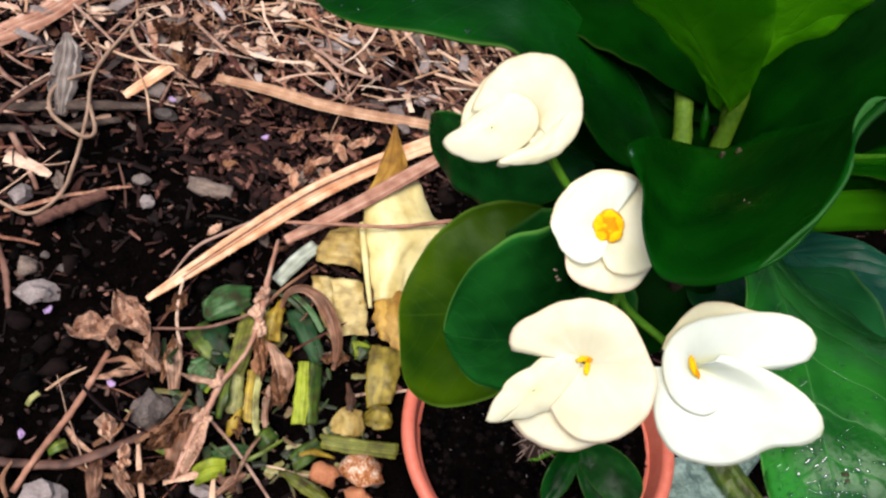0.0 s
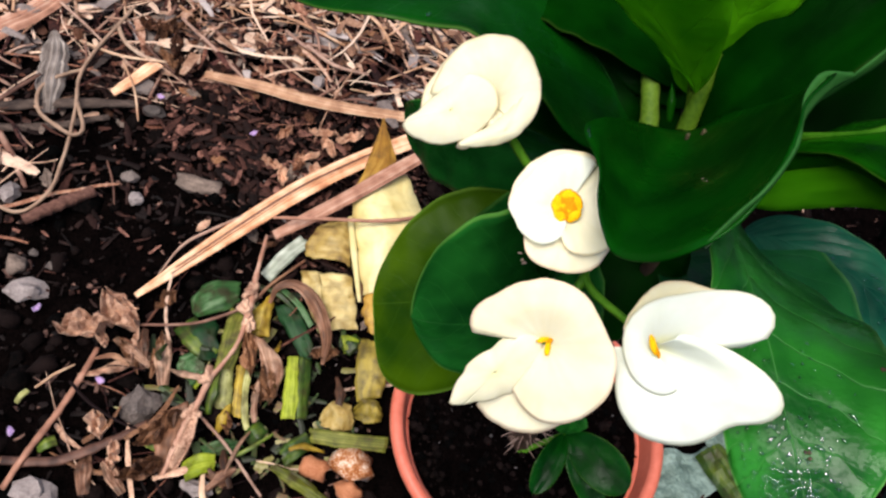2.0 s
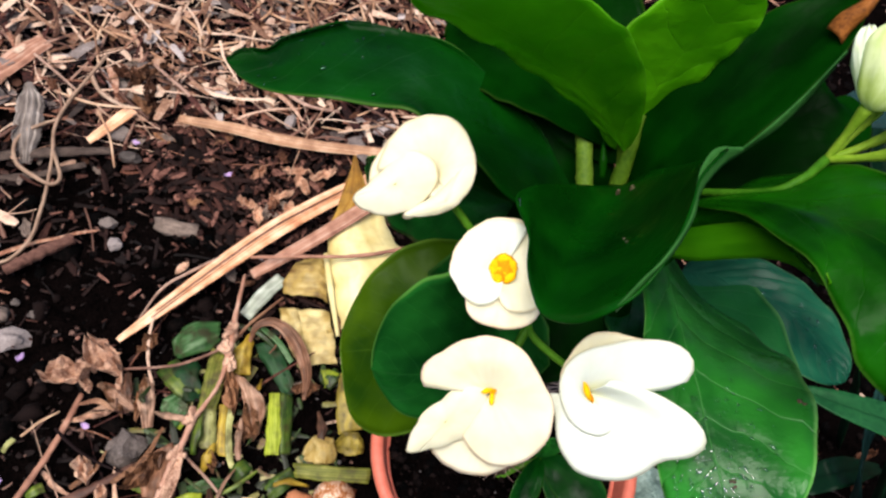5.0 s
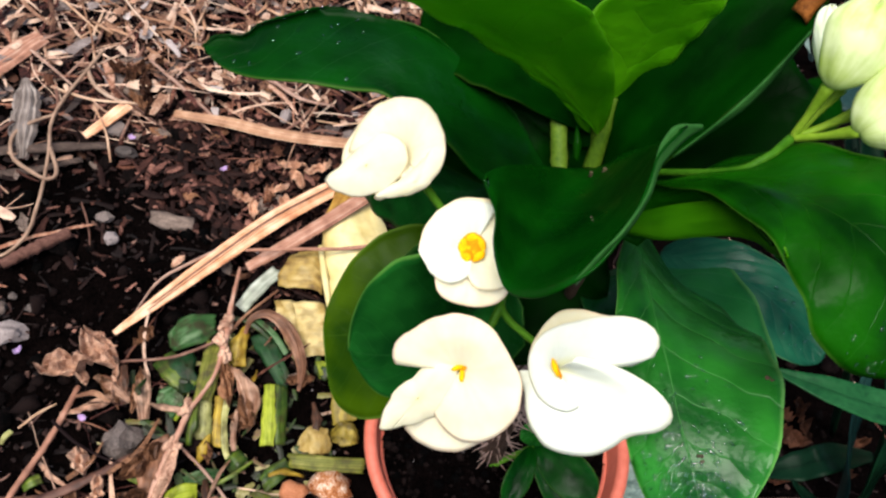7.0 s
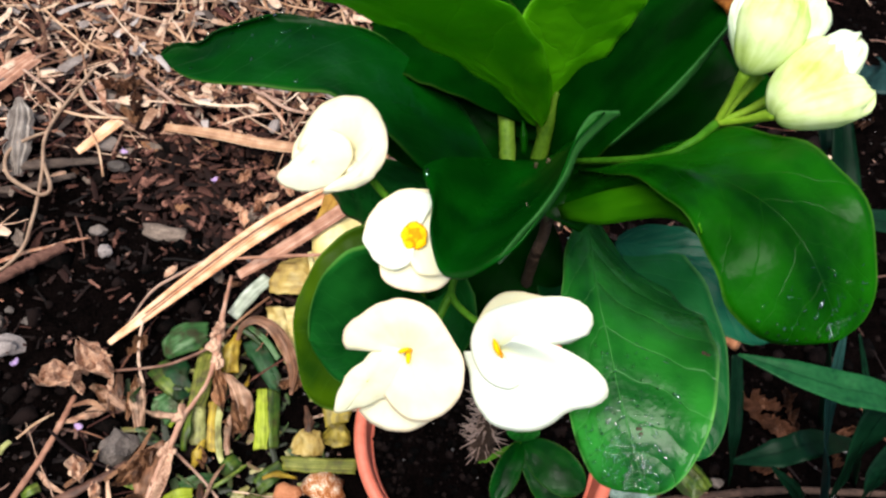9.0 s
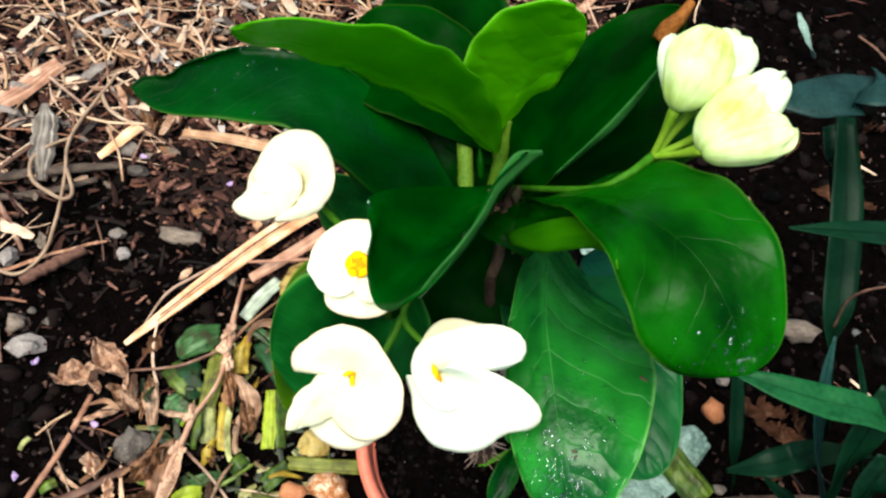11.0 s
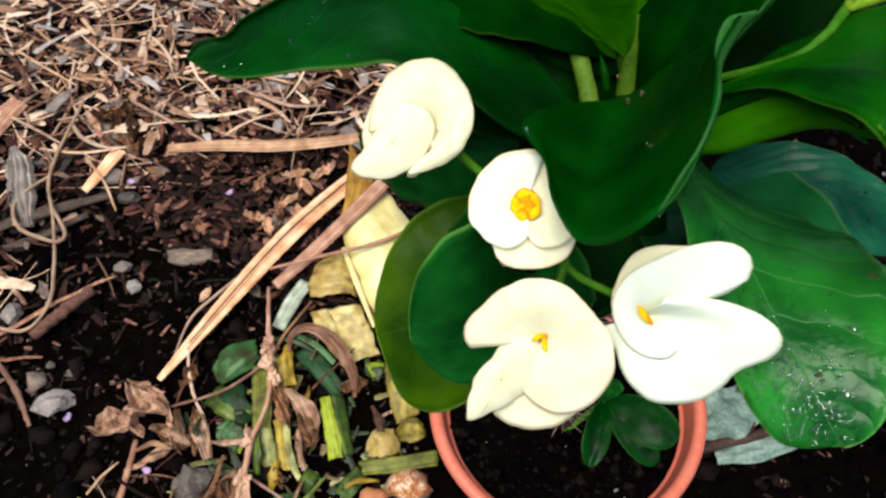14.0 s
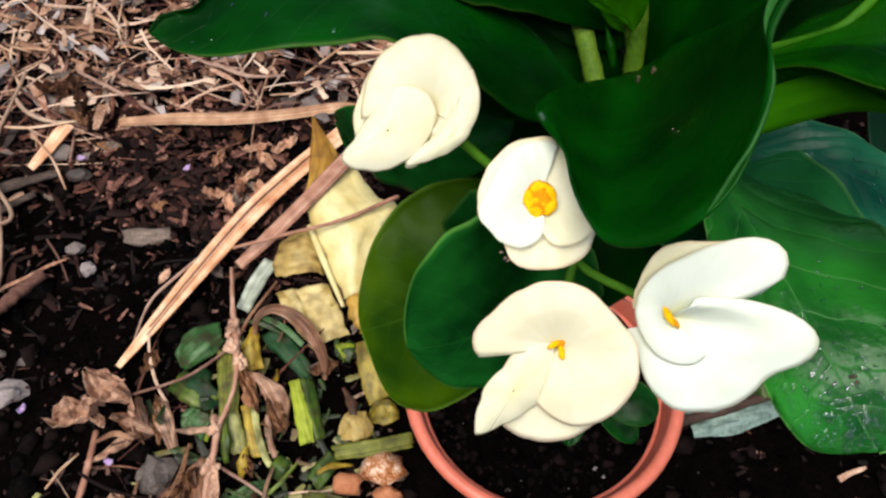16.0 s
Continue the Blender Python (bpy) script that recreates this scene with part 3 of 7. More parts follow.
def spiny_stem():
    ps = [(0.142, 0.115, 0.055), (0.136, 0.105, 0.18), (0.128, 0.085, 0.34), (0.1105, 0.0303, 0.5348), (0.1106, 0.0283, 0.5716), (0.1117, 0.0393, 0.5931), (0.1137, 0.0477, 0.6008)]
    rr = random.Random(3)
    on_plant("stem", tube(ps, [0.0125, 0.0100, 0.0056, 0.0028, 0.0026, 0.0030, 0.0036], 12, 80, rough=0.10, rng=rr), STEM, "thick brown thorny stem")
    line = curve_points(ps, 200)
    bm = bmesh.new()
    for i in range(300):
        k = rr.randint(3, 85)
        a, tilt = rr.uniform(0, 6.283), rr.uniform(-0.2, 0.5)
        out = Vector((math.cos(a), math.sin(a), tilt)).normalized()
        p, ln = line[k] + out * 0.006, rr.uniform(0.010, 0.024)
        tube([p, p + out * ln], [0.0010, 0.0002], 5, 3, bm, caps=False)
    on_plant("thorn_cover", bm, SPINE, "slender pale thorns along the stem")


spiny_stem()
on_plant("young_shoot", tube([(0.0912, 0.0600, 0.5805), (0.0890, 0.0700, 0.5870), (0.0850, 0.0905, 0.5985)], [0.0036, 0.0040, 0.0036, 0.0039, 0.0034], 14, 22, rough=0.06, rng=random.Random(4)), STEM_GREEN, "short green shoot stub")
on_plant("young_shoot", tube([(0.0975, 0.0630, 0.5860), (0.0962, 0.0680, 0.5920), (0.0946, 0.0735, 0.5968)], [0.0012, 0.0019, 0.0002], 8, 10), LEAF_MID, "small pointed green leaf bud")
on_plant("petiole", tube([(0.1068, 0.0640, 0.5820), (0.1045, 0.0690, 0.5900), (0.1022, 0.0715, 0.5975), (0.0982, 0.0700, 0.6056)], [0.0022, 0.0018, 0.0017, 0.0006], 10, 18), NODE)
on_plant("petiole", tube([(0.1046, 0.0610, 0.5840), (0.1052, 0.0660, 0.5925), (0.1062, 0.0720, 0.6030), (0.1071, 0.0770, 0.6140)], [0.0040, 0.0036, 0.0030, 0.0012], 10, 18), NODE)
rr = random.Random(9)
for c, r in (((0.1072, 0.0501, 0.5975), 0.0015), ((0.1113, 0.0497, 0.5975), 0.0015), ((0.1022, 0.0496, 0.5940), 0.0014), ((0.1138, 0.0415, 0.6051), 0.0035), ((0.1093, 0.0275, 0.5879), 0.0026), ((0.1141, 0.0336, 0.5940), 0.0020), ((0.1169, 0.0269, 0.5824), 0.0016), ((0.1096, 0.0365, 0.5961), 0.0022)):
    on_plant("leaf_scar", lump(c, (r * 0.7, r * 0.6, r * 1.5), rr.random() * 9, 0.4, level=2), SCAR, "dry pale leaf scar on the stem")
rr = random.Random(8)
for c in ((0.1095, 0.0647, 0.5876), (0.1103, 0.0652, 0.5880), (0.1177, 0.0788, 0.5914), (0.1168, 0.0742, 0.5905), (0.1190, 0.0745, 0.5908)):
    on_plant("bud_scale", lump(c, (0.0010, 0.0007, 0.0007), rr.random() * 9, bm=None, level=1), RED, "tiny red bud scale")


FRONT_UP = Vector((-0.0167, -0.5386, 0.8424))


def blade(name, mat, label, base, mid, tip, turn, twist, widths, cups, shape, wave=0.0, waves=5.0, seed=1, thick=0.0007, roll=0.0, bumps=(), trim=0.0, lean=0.0):
    """A leaf: a bowed midrib with two halves of their own width and cupping, and a wavy margin."""
    ns, nu = 46, 9
    B, M, T = Vector(base), Vector(mid), Vector(tip)
    az, el = turn
    n0 = Vector((math.cos(el) * math.cos(az), math.cos(el) * math.sin(az), math.sin(el)))
    aL, bL, aR, bR = shape

    def prof(s, a, b):
        m = a / (a + b)
        return (s ** a * (1 - s) ** b) / (m ** a * (1 - m) ** b)

    rows = []
    for i in range(ns):
        s = i / (ns - 1)
        s = 0.5 - 0.5 * math.cos(math.pi * s)
        c = B * (1 - s) ** 2 + M * 2 * s * (1 - s) + T * s * s
        t = ((M - B) * 2 * (1 - s) + (T - M) * 2 * s).normalized()
        sd = t.cross(n0).normalized()
        nn = sd.cross(t)
        w = twist * (s - 0.5)
        sd, nn = sd * math.cos(w) + nn * math.sin(w), nn * math.cos(w) - sd * math.sin(w)
        wl, wr = widths[0] * prof(s, aL, bL), widths[1] * prof(s, aR, bR)
        wr = max(wr - trim * math.sin(math.pi * min(1.0, max(0.0, (s - 0.40) / 0.60))) ** 0.6, 0.0004)
        row = []
        for j in range(-nu, nu + 1):
            u = j / nu
            wd, cup = (wl, cups[0]) if u < 0 else (wr, cups[1])
            ripple = wave * u * u * math.sin(waves * 6.283 * s + seed + (1.5 if u > 0 else 0)) + 0.0009 * noise.noise(Vector((s * 5, u * 2, seed * 3.1)))
            p = c + sd * wd * u + nn * (wd * cup * u * u + ripple - roll * wd * abs(u) ** 5)
            p += sd * sum(h * math.exp(-((s - at) / wd2) ** 2) for at, wd2, h in bumps) * min(1.0, 1 + u)
            row.append(p)
        rows.append(row)
    bm = sheet(rows, uv=True)
    if lean:                                                    # the midrib starts nearer to one margin
        lay = bm.loops.layers.uv.verify()
        for f in bm.faces:
            for lp in f.loops:
                x, y = lp[lay].uv
                at = 0.5 + lean * (1 - y)
                lp[lay].uv = (0.5 * x / at if x < at else 0.5 + 0.5 * (x - at) / (1 - at), y)
    thicken(on_plant(name, bm, mat, label), thick, 0.0)
    return rows


def cupped_leaf(name, mat, label, back, margin, sag, n=56, m=22):
    """A leaf hollow like a bowl, between the line where it leaves the stem and its free margin."""
    rows = []
    for i, (p, q) in enumerate(zip(curve_points(back, n), curve_points(margin, n))):
        w = math.sin(math.pi * i / (n - 1))
        row = []
        for j in range(m):
            v = j / (m - 1)
            ripple = 0.0007 * noise.noise(Vector((i * 0.09, v * 2.0, 4.0)))
            row.append(p.lerp(q, v) - FRONT_UP * (sag * w * math.sin(math.pi * v ** 0.8) - ripple * w))
        rows.append(row)
    thicken(on_plant(name, sheet(rows, uv=True), mat, label), 0.0007, 0.0)
    return rows


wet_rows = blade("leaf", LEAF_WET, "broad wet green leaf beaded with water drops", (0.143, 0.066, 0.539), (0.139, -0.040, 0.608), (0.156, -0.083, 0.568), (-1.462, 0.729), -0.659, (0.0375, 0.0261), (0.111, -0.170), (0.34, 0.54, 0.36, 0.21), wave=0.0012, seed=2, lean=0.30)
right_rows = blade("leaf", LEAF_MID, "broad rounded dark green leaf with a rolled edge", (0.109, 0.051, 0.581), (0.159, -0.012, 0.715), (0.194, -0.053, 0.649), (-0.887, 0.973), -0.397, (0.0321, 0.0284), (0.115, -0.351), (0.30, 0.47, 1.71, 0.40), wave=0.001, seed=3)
left_rows = blade("leaf", LEAF, "long dark green leaf with a wavy edge", (0.086, 0.060, 0.577), (0.017, 0.130, 0.636), (-0.066, 0.064, 0.615), (-1.579, 1.596), 0.500, (0.0574, 0.0010), (0.186, 0.080), (0.25, 0.43, 0.42, 0.93), wave=0.0015, waves=3, seed=4, bumps=((0.71, 0.07, 0.0028), (0.915, 0.022, -0.0030), (0.972, 0.018, 0.0020)))
bowl_rows = cupped_leaf("leaf", LEAF_BOWL, "glossy dark green leaf cupped like a bowl",
    [(0.0541, 0.0046, 0.6334), (0.0553, 0.0096, 0.6324), (0.063, 0.0195, 0.6262), (0.0793, 0.0374, 0.6084), (0.0974, 0.0548, 0.5904), (0.1093, 0.0628, 0.5873), (0.1136, 0.0566, 0.6024), (0.1154, 0.0384, 0.6286), (0.1131, 0.0193, 0.6542), (0.1092, 0.0035, 0.6755)],
    [(0.054, 0.0058, 0.6333), (0.055, 0.001, 0.6336), (0.0592, -0.0111, 0.6357), (0.0595, -0.0217, 0.635), (0.0618, -0.0311, 0.6339), (0.066, -0.04, 0.6347), (0.0726, -0.0481, 0.6469), (0.079, -0.0501, 0.6588), (0.0875, -0.0446, 0.6662), (0.095, -0.0322, 0.6742), (0.0989, -0.02, 0.6773), (0.1025, -0.0083, 0.6765), (0.1115, 0.005, 0.6765)], 0.004)
front_rows = blade("leaf", LEAF_FRONT, "rounded dark green leaf behind the flowers", (0.076, 0.027, 0.537), (0.058, -0.035, 0.554), (0.013, -0.025, 0.542), (-2.088, 0.234), -0.390, (0.0296, 0.0539), (0.049, 0.155), (0.57, 0.58, 0.68, 0.55), wave=0.001, seed=6)
blade("leaf", LEAF_OLIVE, "older olive green leaf below the others", (0.084, 0.041, 0.517), (0.041, 0.014, 0.491), (-0.007, 0.015, 0.470), (-2.079, 0.982), 0.461, (0.0452, 0.0495), (0.032, -0.024), (0.79, 0.20, 0.47, 0.57), wave=0.0008, seed=7)
blade("leaf", LEAF_FRONT, "dark green leaf behind a flower", (0.065, 0.073, 0.543), (0.023, 0.078, 0.515), (-0.015, 0.131, 0.480), (-1.873, 0.508), 0.284, (0.0290, 0.0180), (-0.031, 0.101), (0.76, 0.34, 0.60, 0.47), wave=0.001, seed=8)
teal_rows = blade("leaf", LEAF_TEAL, "green leaf half under a wet leaf", (0.128, 0.055, 0.509), (0.146, 0.028, 0.547), (0.201, -0.044, 0.516), (-1.525, 1.454), -0.353, (0.0545, 0.0332), (0.016, 0.101), (0.29, 0.58, 0.61, 0.45), wave=0.001, seed=9)
blue_rows = blade("leaf", LEAF_BLUE, "bluish green wet leaf below a broad leaf", (0.1584, 0.0666, 0.5218), (0.2055, 0.0578, 0.5410), (0.2356, 0.0188, 0.5211), (-1.5, 1.2), 0.0, (0.017, 0.026), (0.05, 0.05), (0.5, 0.5, 0.5, 0.5), wave=0.001, seed=35)
blade("leaf", LEAF_YOUNG_SHADED, "bright green young leaf standing up", (0.103, 0.068, 0.600), (0.062, 0.072, 0.650), (0.011, 0.014, 0.706), (-2.132, 0.462), -0.157, (0.0103, 0.0355), (0.061, 0.099), (0.78, 0.33, 0.75, 0.35), wave=0.001, seed=10)
blade("leaf", LEAF_YOUNG, "bright green young leaf standing up", (0.105, 0.074, 0.592), (0.105, 0.083, 0.650), (0.123, 0.070, 0.687), (-1.364, 0.483), 0.028, (0.0275, 0.0159), (0.101, 0.027), (0.60, 0.52, 0.77, 0.49), wave=0.001, seed=11)
blade("leaf", LEAF_SHADED, "dark green leaf half hidden below a young leaf", (0.099, 0.077, 0.591), (0.065, 0.111, 0.626), (0.019, 0.113, 0.604), (-1.824, 1.221), 0.158, (0.0306, 0.0297), (0.237, 0.095), (0.76, 0.52, 0.60, 0.50), wave=0.001, seed=12)
blade("leaf", LEAF_SHADED, "dark green upright leaf", (0.109, 0.062, 0.579), (0.116, 0.061, 0.636), (0.169, 0.091, 0.676), (-1.433, 1.469), -0.113, (0.0200, 0.0232), (0.100, 0.221), (0.60, 0.50, 0.51, 0.54), wave=0.001, seed=13)
blade("leaf", LEAF_SHADED, "dark green leaf below the buds", (0.120, 0.071, 0.567), (0.193, 0.094, 0.633), (0.191, 0.102, 0.618), (-1.423, 1.183), 0.053, (0.0250, 0.0246), (0.100, 0.188), (0.60, 0.50, 0.64, 0.40), wave=0.001, seed=14)



def span(name, mat, label, upper, lower, bow=0.0, n=26, m=8, thick=0.0007):
    """A piece of blade between two smooth edges."""
    a, b = curve_points(upper, n), curve_points(lower, n)
    rows = []
    for p, q in zip(a, b):
        nn = FRONT_UP
        rows.append([p.lerp(q, j / (m - 1)) + nn * bow * math.sin(math.pi * j / (m - 1)) for j in range(m)])
    thicken(on_plant(name, sheet(rows, uv=True), mat, label), thick, 0.0)


span("leaf_edge", LEAF_FLAP, "rolled paler edge of a broad leaf",
     [(0.1106, 0.0221, 0.6018), (0.1241, 0.0191, 0.6179), (0.1336, 0.0147, 0.6300), (0.1411, 0.0078, 0.6422), (0.1451, -0.0033, 0.6530), (0.1465, -0.0143, 0.6595), (0.1459, -0.0269, 0.6625)],
     [(0.1140, 0.0193, 0.5975), (0.1264, 0.0105, 0.6084), (0.1362, 0.0057, 0.6203), (0.1440, -0.0001, 0.6320), (0.1474, -0.0087, 0.6422), (0.1486, -0.0180, 0.6497), (0.1469, -0.0277, 0.6596)], 0.002, m=8)
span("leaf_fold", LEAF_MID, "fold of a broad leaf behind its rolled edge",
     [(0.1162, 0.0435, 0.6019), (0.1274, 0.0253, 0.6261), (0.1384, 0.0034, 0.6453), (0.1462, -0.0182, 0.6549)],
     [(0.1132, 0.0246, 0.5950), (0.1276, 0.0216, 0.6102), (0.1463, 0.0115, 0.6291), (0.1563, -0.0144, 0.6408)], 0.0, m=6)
span("leaf_edge", UNDER, "paler rolled edge of a cupped leaf",
     [(0.0811, -0.0488, 0.6606), (0.0865, -0.043, 0.6683), (0.0915, -0.0376, 0.6733), (0.0977, -0.0258, 0.6766), (0.1011, -0.0116, 0.6754), (0.1036, -0.0022, 0.6746), (0.1081, 0.005, 0.676), (0.1162, 0.0069, 0.6762)],
     [(0.0822, -0.0484, 0.6584), (0.0894, -0.0406, 0.6649), (0.0957, -0.0321, 0.6699), (0.1006, -0.0215, 0.6728), (0.1038, -0.0102, 0.6713), (0.1086, -0.0014, 0.6701), (0.1134, 0.0049, 0.671), (0.1171, 0.007, 0.6746)], 0.0008, m=6, n=40)
span("leaf_edge", UNDER, "paler rolled edge of an upright leaf",
     [(0.1279, 0.0421, 0.6218), (0.1378, 0.0460, 0.6380), (0.1452, 0.0513, 0.6477), (0.1534, 0.0588, 0.6579), (0.1637, 0.0711, 0.6689)],
     [(0.1290, 0.0437, 0.6193), (0.1407, 0.0484, 0.6348), (0.1490, 0.0531, 0.6442), (0.1566, 0.0610, 0.6546), (0.1654, 0.0733, 0.6668)], 0.0005, m=6)
blade("leaf", LEAF_SHADED, "dark green leaf standing behind the young leaves", (0.106, 0.074, 0.585), (0.0725, 0.1197, 0.6077), (0.0530, 0.1529, 0.6297), (-1.6, 0.5), 0.0, (0.036, 0.036), (0.1, 0.1), (0.7, 0.5, 0.7, 0.5), wave=0.001, seed=31)
blade("leaf", LEAF_SHADED, "dark green leaf under the cupped leaf", (0.116, 0.066, 0.540), (0.0909, 0.0380, 0.5262), (0.0850, 0.0008, 0.5023), (-1.6, 0.9), 0.0, (0.034, 0.034), (0.1, 0.1), (0.5, 0.5, 0.5, 0.5), wave=0.001, seed=33)
blade("leaf", LEAF_SHADED, "dark green leaf low behind the stem", (0.104, 0.070, 0.572), (0.0619, 0.0828, 0.5852), (0.0186, 0.0817, 0.5715), (-1.9, 1.0), 0.0, (0.026, 0.026), (0.1, 0.1), (0.5, 0.6, 0.5, 0.6), wave=0.001, seed=32)

span("leaf_tip", RUST_TIP, "withered orange brown leaf tip",
     [(0.1574, 0.0810, 0.6694), (0.1592, 0.0824, 0.6752), (0.1637, 0.0833, 0.6808), (0.1669, 0.0860, 0.6851)],
     [(0.1628, 0.0752, 0.6680), (0.1644, 0.0778, 0.6734), (0.1673, 0.0796, 0.6796), (0.1698, 0.0840, 0.6851)], 0.002, m=6, n=14)
blade("leaf", LEAF_SHADED, "dark green leaf deep below the flowers", (0.1126, 0.0997, 0.4969), (0.0764, 0.1119, 0.4920), (0.0305, 0.1104, 0.4724), (-1.7, 1.0), 0.0, (0.024, 0.024), (0.1, 0.1), (0.6, 0.5, 0.6, 0.5), wave=0.001, seed=34)

# specks on the leaves
rr = random.Random(12)
for row, i, j, r, n in ((front_rows, 16, 13, 0.0011, 4), (front_rows, 21, 13, 0.0013, 4), (bowl_rows, 33, 12, 0.0009, 2), (wet_rows, 31, 9, 0.0012, 3), (wet_rows, 24, 1, 0.0016, 2)):
    for k in range(n):
        p = row[i][j].lerp(row[i + 1][j + (k % 2)], rr.random()) + FRONT_UP * 0.0006
        on_plant("speck", lump(p, (r * rr.uniform(0.4, 1.0), r * rr.uniform(0.3, 0.8), r * 0.3), rr.random() * 9, 0.4, level=1), STEM if row is wet_rows else SPINE, "tiny brown speck on a leaf")

# ---- flowers ----
RIGHT, UP, FRONT = Vector((0.9740, 0.1816, 0.1354)), Vector((-0.2259, 0.8228, 0.5215)), Vector((-0.0167, -0.5386, 0.8424))


def spline(knots, t, wrap=False):
    """Radius at an angle: a smooth curve through the knots, closed if wrap."""
    ks = sorted(knots)
    n = len(ks)
    k = 0
    while k < n - 2 and t > ks[k + 1][0]:
        k += 1
    a, b = ks[k], ks[k + 1]
    before = ks[k - 1] if k else ((ks[-2][0] - 360, ks[-2][1]) if wrap else a)
    after = ks[k + 2] if k + 2 < n else ((ks[1][0] + 360, ks[1][1]) if wrap else b)
    w = max(b[0] - a[0], 1e-6)
    u = min(1.0, max(0.0, (t - a[0]) / w))
    ta = (b[1] - before[1]) / max(b[0] - before[0], 1e-6) * w
    tb = (after[1] - a[1]) / max(after[0] - a[0], 1e-6) * w
    return (2 * u ** 3 - 3 * u * u + 1) * a[1] + (u ** 3 - 2 * u * u + u) * ta + (3 * u * u - 2 * u ** 3) * b[1] + (u ** 3 - u * u) * tb


def bract(centre, knots, lift=(0.0, 0.0), dome=0.002, well=0.003, tilt=(0.0, 0.0), size=(1.0, 1.0), roll=0.0, at=(0.0, 0.0), slope=(0.0, 0.0)):
    """A petal-like bract in polar form: radius by angle, lifted from one edge to the other so that it overlaps its neighbour, or a full domed lobe."""
    a0, a1 = min(k[0] for k in knots), max(k[0] for k in knots)
    full = a1 - a0 > 325
    if full:
        knots = sorted(knots) + [(min(knots)[0] + 360, min(knots)[1])]
        a1 = a0 + 360
    nt, nr = 120 if full else 56, 16
    right, up = RIGHT * size[0] - FRONT * tilt[0], UP * size[1] - FRONT * tilt[1]
    c = Vector(centre) + right * at[0] * 0.001 + up * at[1] * 0.001
    rows = []
    for i in range(nr + 1):
        q = i / nr
        row = []
        for j in range(nt + 1):
            u = j / nt
            a = radians(a0 + (a1 - a0) * u)
            wavy = 1 + 0.022 * noise.noise(Vector((math.cos(a) * 3.2, math.sin(a) * 3.2, c.x * 700))) + 0.008 * noise.noise(Vector((math.cos(a) * 9, math.sin(a) * 9, c.y * 700)))
            r = max(spline(knots, a0 + (a1 - a0) * u, full) * wavy * 0.001 * (0.02 + 0.98 * q), 0.0002)
            x, y = r * math.cos(a), r * math.sin(a)
            if full:
                h = lift[0] + dome * (1 - q ** 2.4)
            else:
                h = (lift[0] + (lift[1] - lift[0]) * u) * min(1.0, q * 1.6) + dome * math.sin(math.pi * q * 0.9) - well * (1 - q) ** 2
            h += slope[0] * x + slope[1] * y - roll * q ** 6
            h += 0.0009 * q * noise.noise(Vector((x * 110, y * 110, c.x * 90))) + (0 if full else 0.0001) * q * math.sin(a * 17 + c.y * 300)
            row.append(c + right * x + up * y + FRONT * h)
        rows.append(row)
    return sheet(rows, uv=True)


def flower(centre, sheets, tilt, size, stamens=()):
    first = None
    for knots, mat, kw in sheets:
        ob = on_plant("flower" if first is None else "bract", bract(centre, knots, tilt=tilt, size=size, **kw), mat,
                      "cream white flower with overlapping rounded bracts" if first is None else "", first)
        thicken(ob, 0.00035, 0.0)
        first = first or ob
    c = Vector(centre)
    m = Matrix((RIGHT, UP, FRONT)).transposed().to_4x4()
    for dx, dy, w, h, turn, deep in stamens:
        bm = lump((0, 0, 0), (w, h, 0.0006), dx * 4000 + turn, 0.16, level=3)
        place = Matrix.Translation(c + RIGHT * dx + UP * dy + FRONT * 0.0012) @ m @ Matrix.Rotation(turn, 4, "Z")
        bmesh.ops.transform(bm, matrix=place, verts=bm.verts)
        on_plant("nectary", bm, NECTAR_DARK if deep else NECTAR, "yellow nectary gland", first)
    return first


F1, F2, F3, F4 = (0.0241, 0.0172, 0.6241), (0.0539, -0.0141, 0.6175), (0.0573, -0.0499, 0.5912), (0.0912, -0.0456, 0.5972)
F3_BACK = [(172, 25.6), (164, 27.5), (153, 26.9), (136, 23.6), (110, 21.4), (95, 21.1), (68, 20.2), (49, 19.9), (29, 19.3), (10, 20.0), (-7, 22.8), (-27, 24.8), (-45, 26.5), (-61, 26.8), (-78, 26.8), (-94, 25.4), (-109, 22.8), (-127, 19.3)]
F3_FRONT = [(-145, 20.0), (-150, 18.1), (-159, 15.5), (-180, 10.7), (-260, 7.6), (-299, 15.4), (-307, 21.0), (-318, 21.4), (-333, 18.7), (-356, 14.1), (-391, 10.9), (-432, 8.9), (-481, 12.2), (-494, 16.2)]
F3_UNDER = [(-138, 32.2), (-128, 33.4), (-117, 33.0), (-104, 31.4), (-90, 30.0), (-74, 27.3)]
flower(F3, [
    (F3_BACK, BRACT_PINK, dict(lift=(0.001, 0.0030), dome=0.0016, well=0.0015)),
    (F3_FRONT, BRACT, dict(lift=(0.0018, 0.0), dome=0.0026, at=(-17.8, -9.4), slope=(-0.20, 0.06))),
    (F3_UNDER, BRACT_PINK, dict(lift=(-0.0025, -0.0025), dome=0.001))],
    (-0.31, -0.29), (0.918, 1.025), ((-0.0012, 0.0014, 0.0021, 0.0009, 0.25, 0), (0.0004, -0.0014, 0.0010, 0.0025, -0.1, 0), (0.0012, 0.0010, 0.0012, 0.0008, 0.9, 1)))
F4_BACK = [(0, 27.5), (3, 33.0), (7, 36.6), (13, 38.6), (22, 38.0), (32, 33.9), (47, 26.0), (70, 18.6), (105, 15.1), (131, 13.2), (163, 11.4), (202, 10.9), (236, 12.8), (262, 15.1), (282, 16.7), (297, 16.2)]
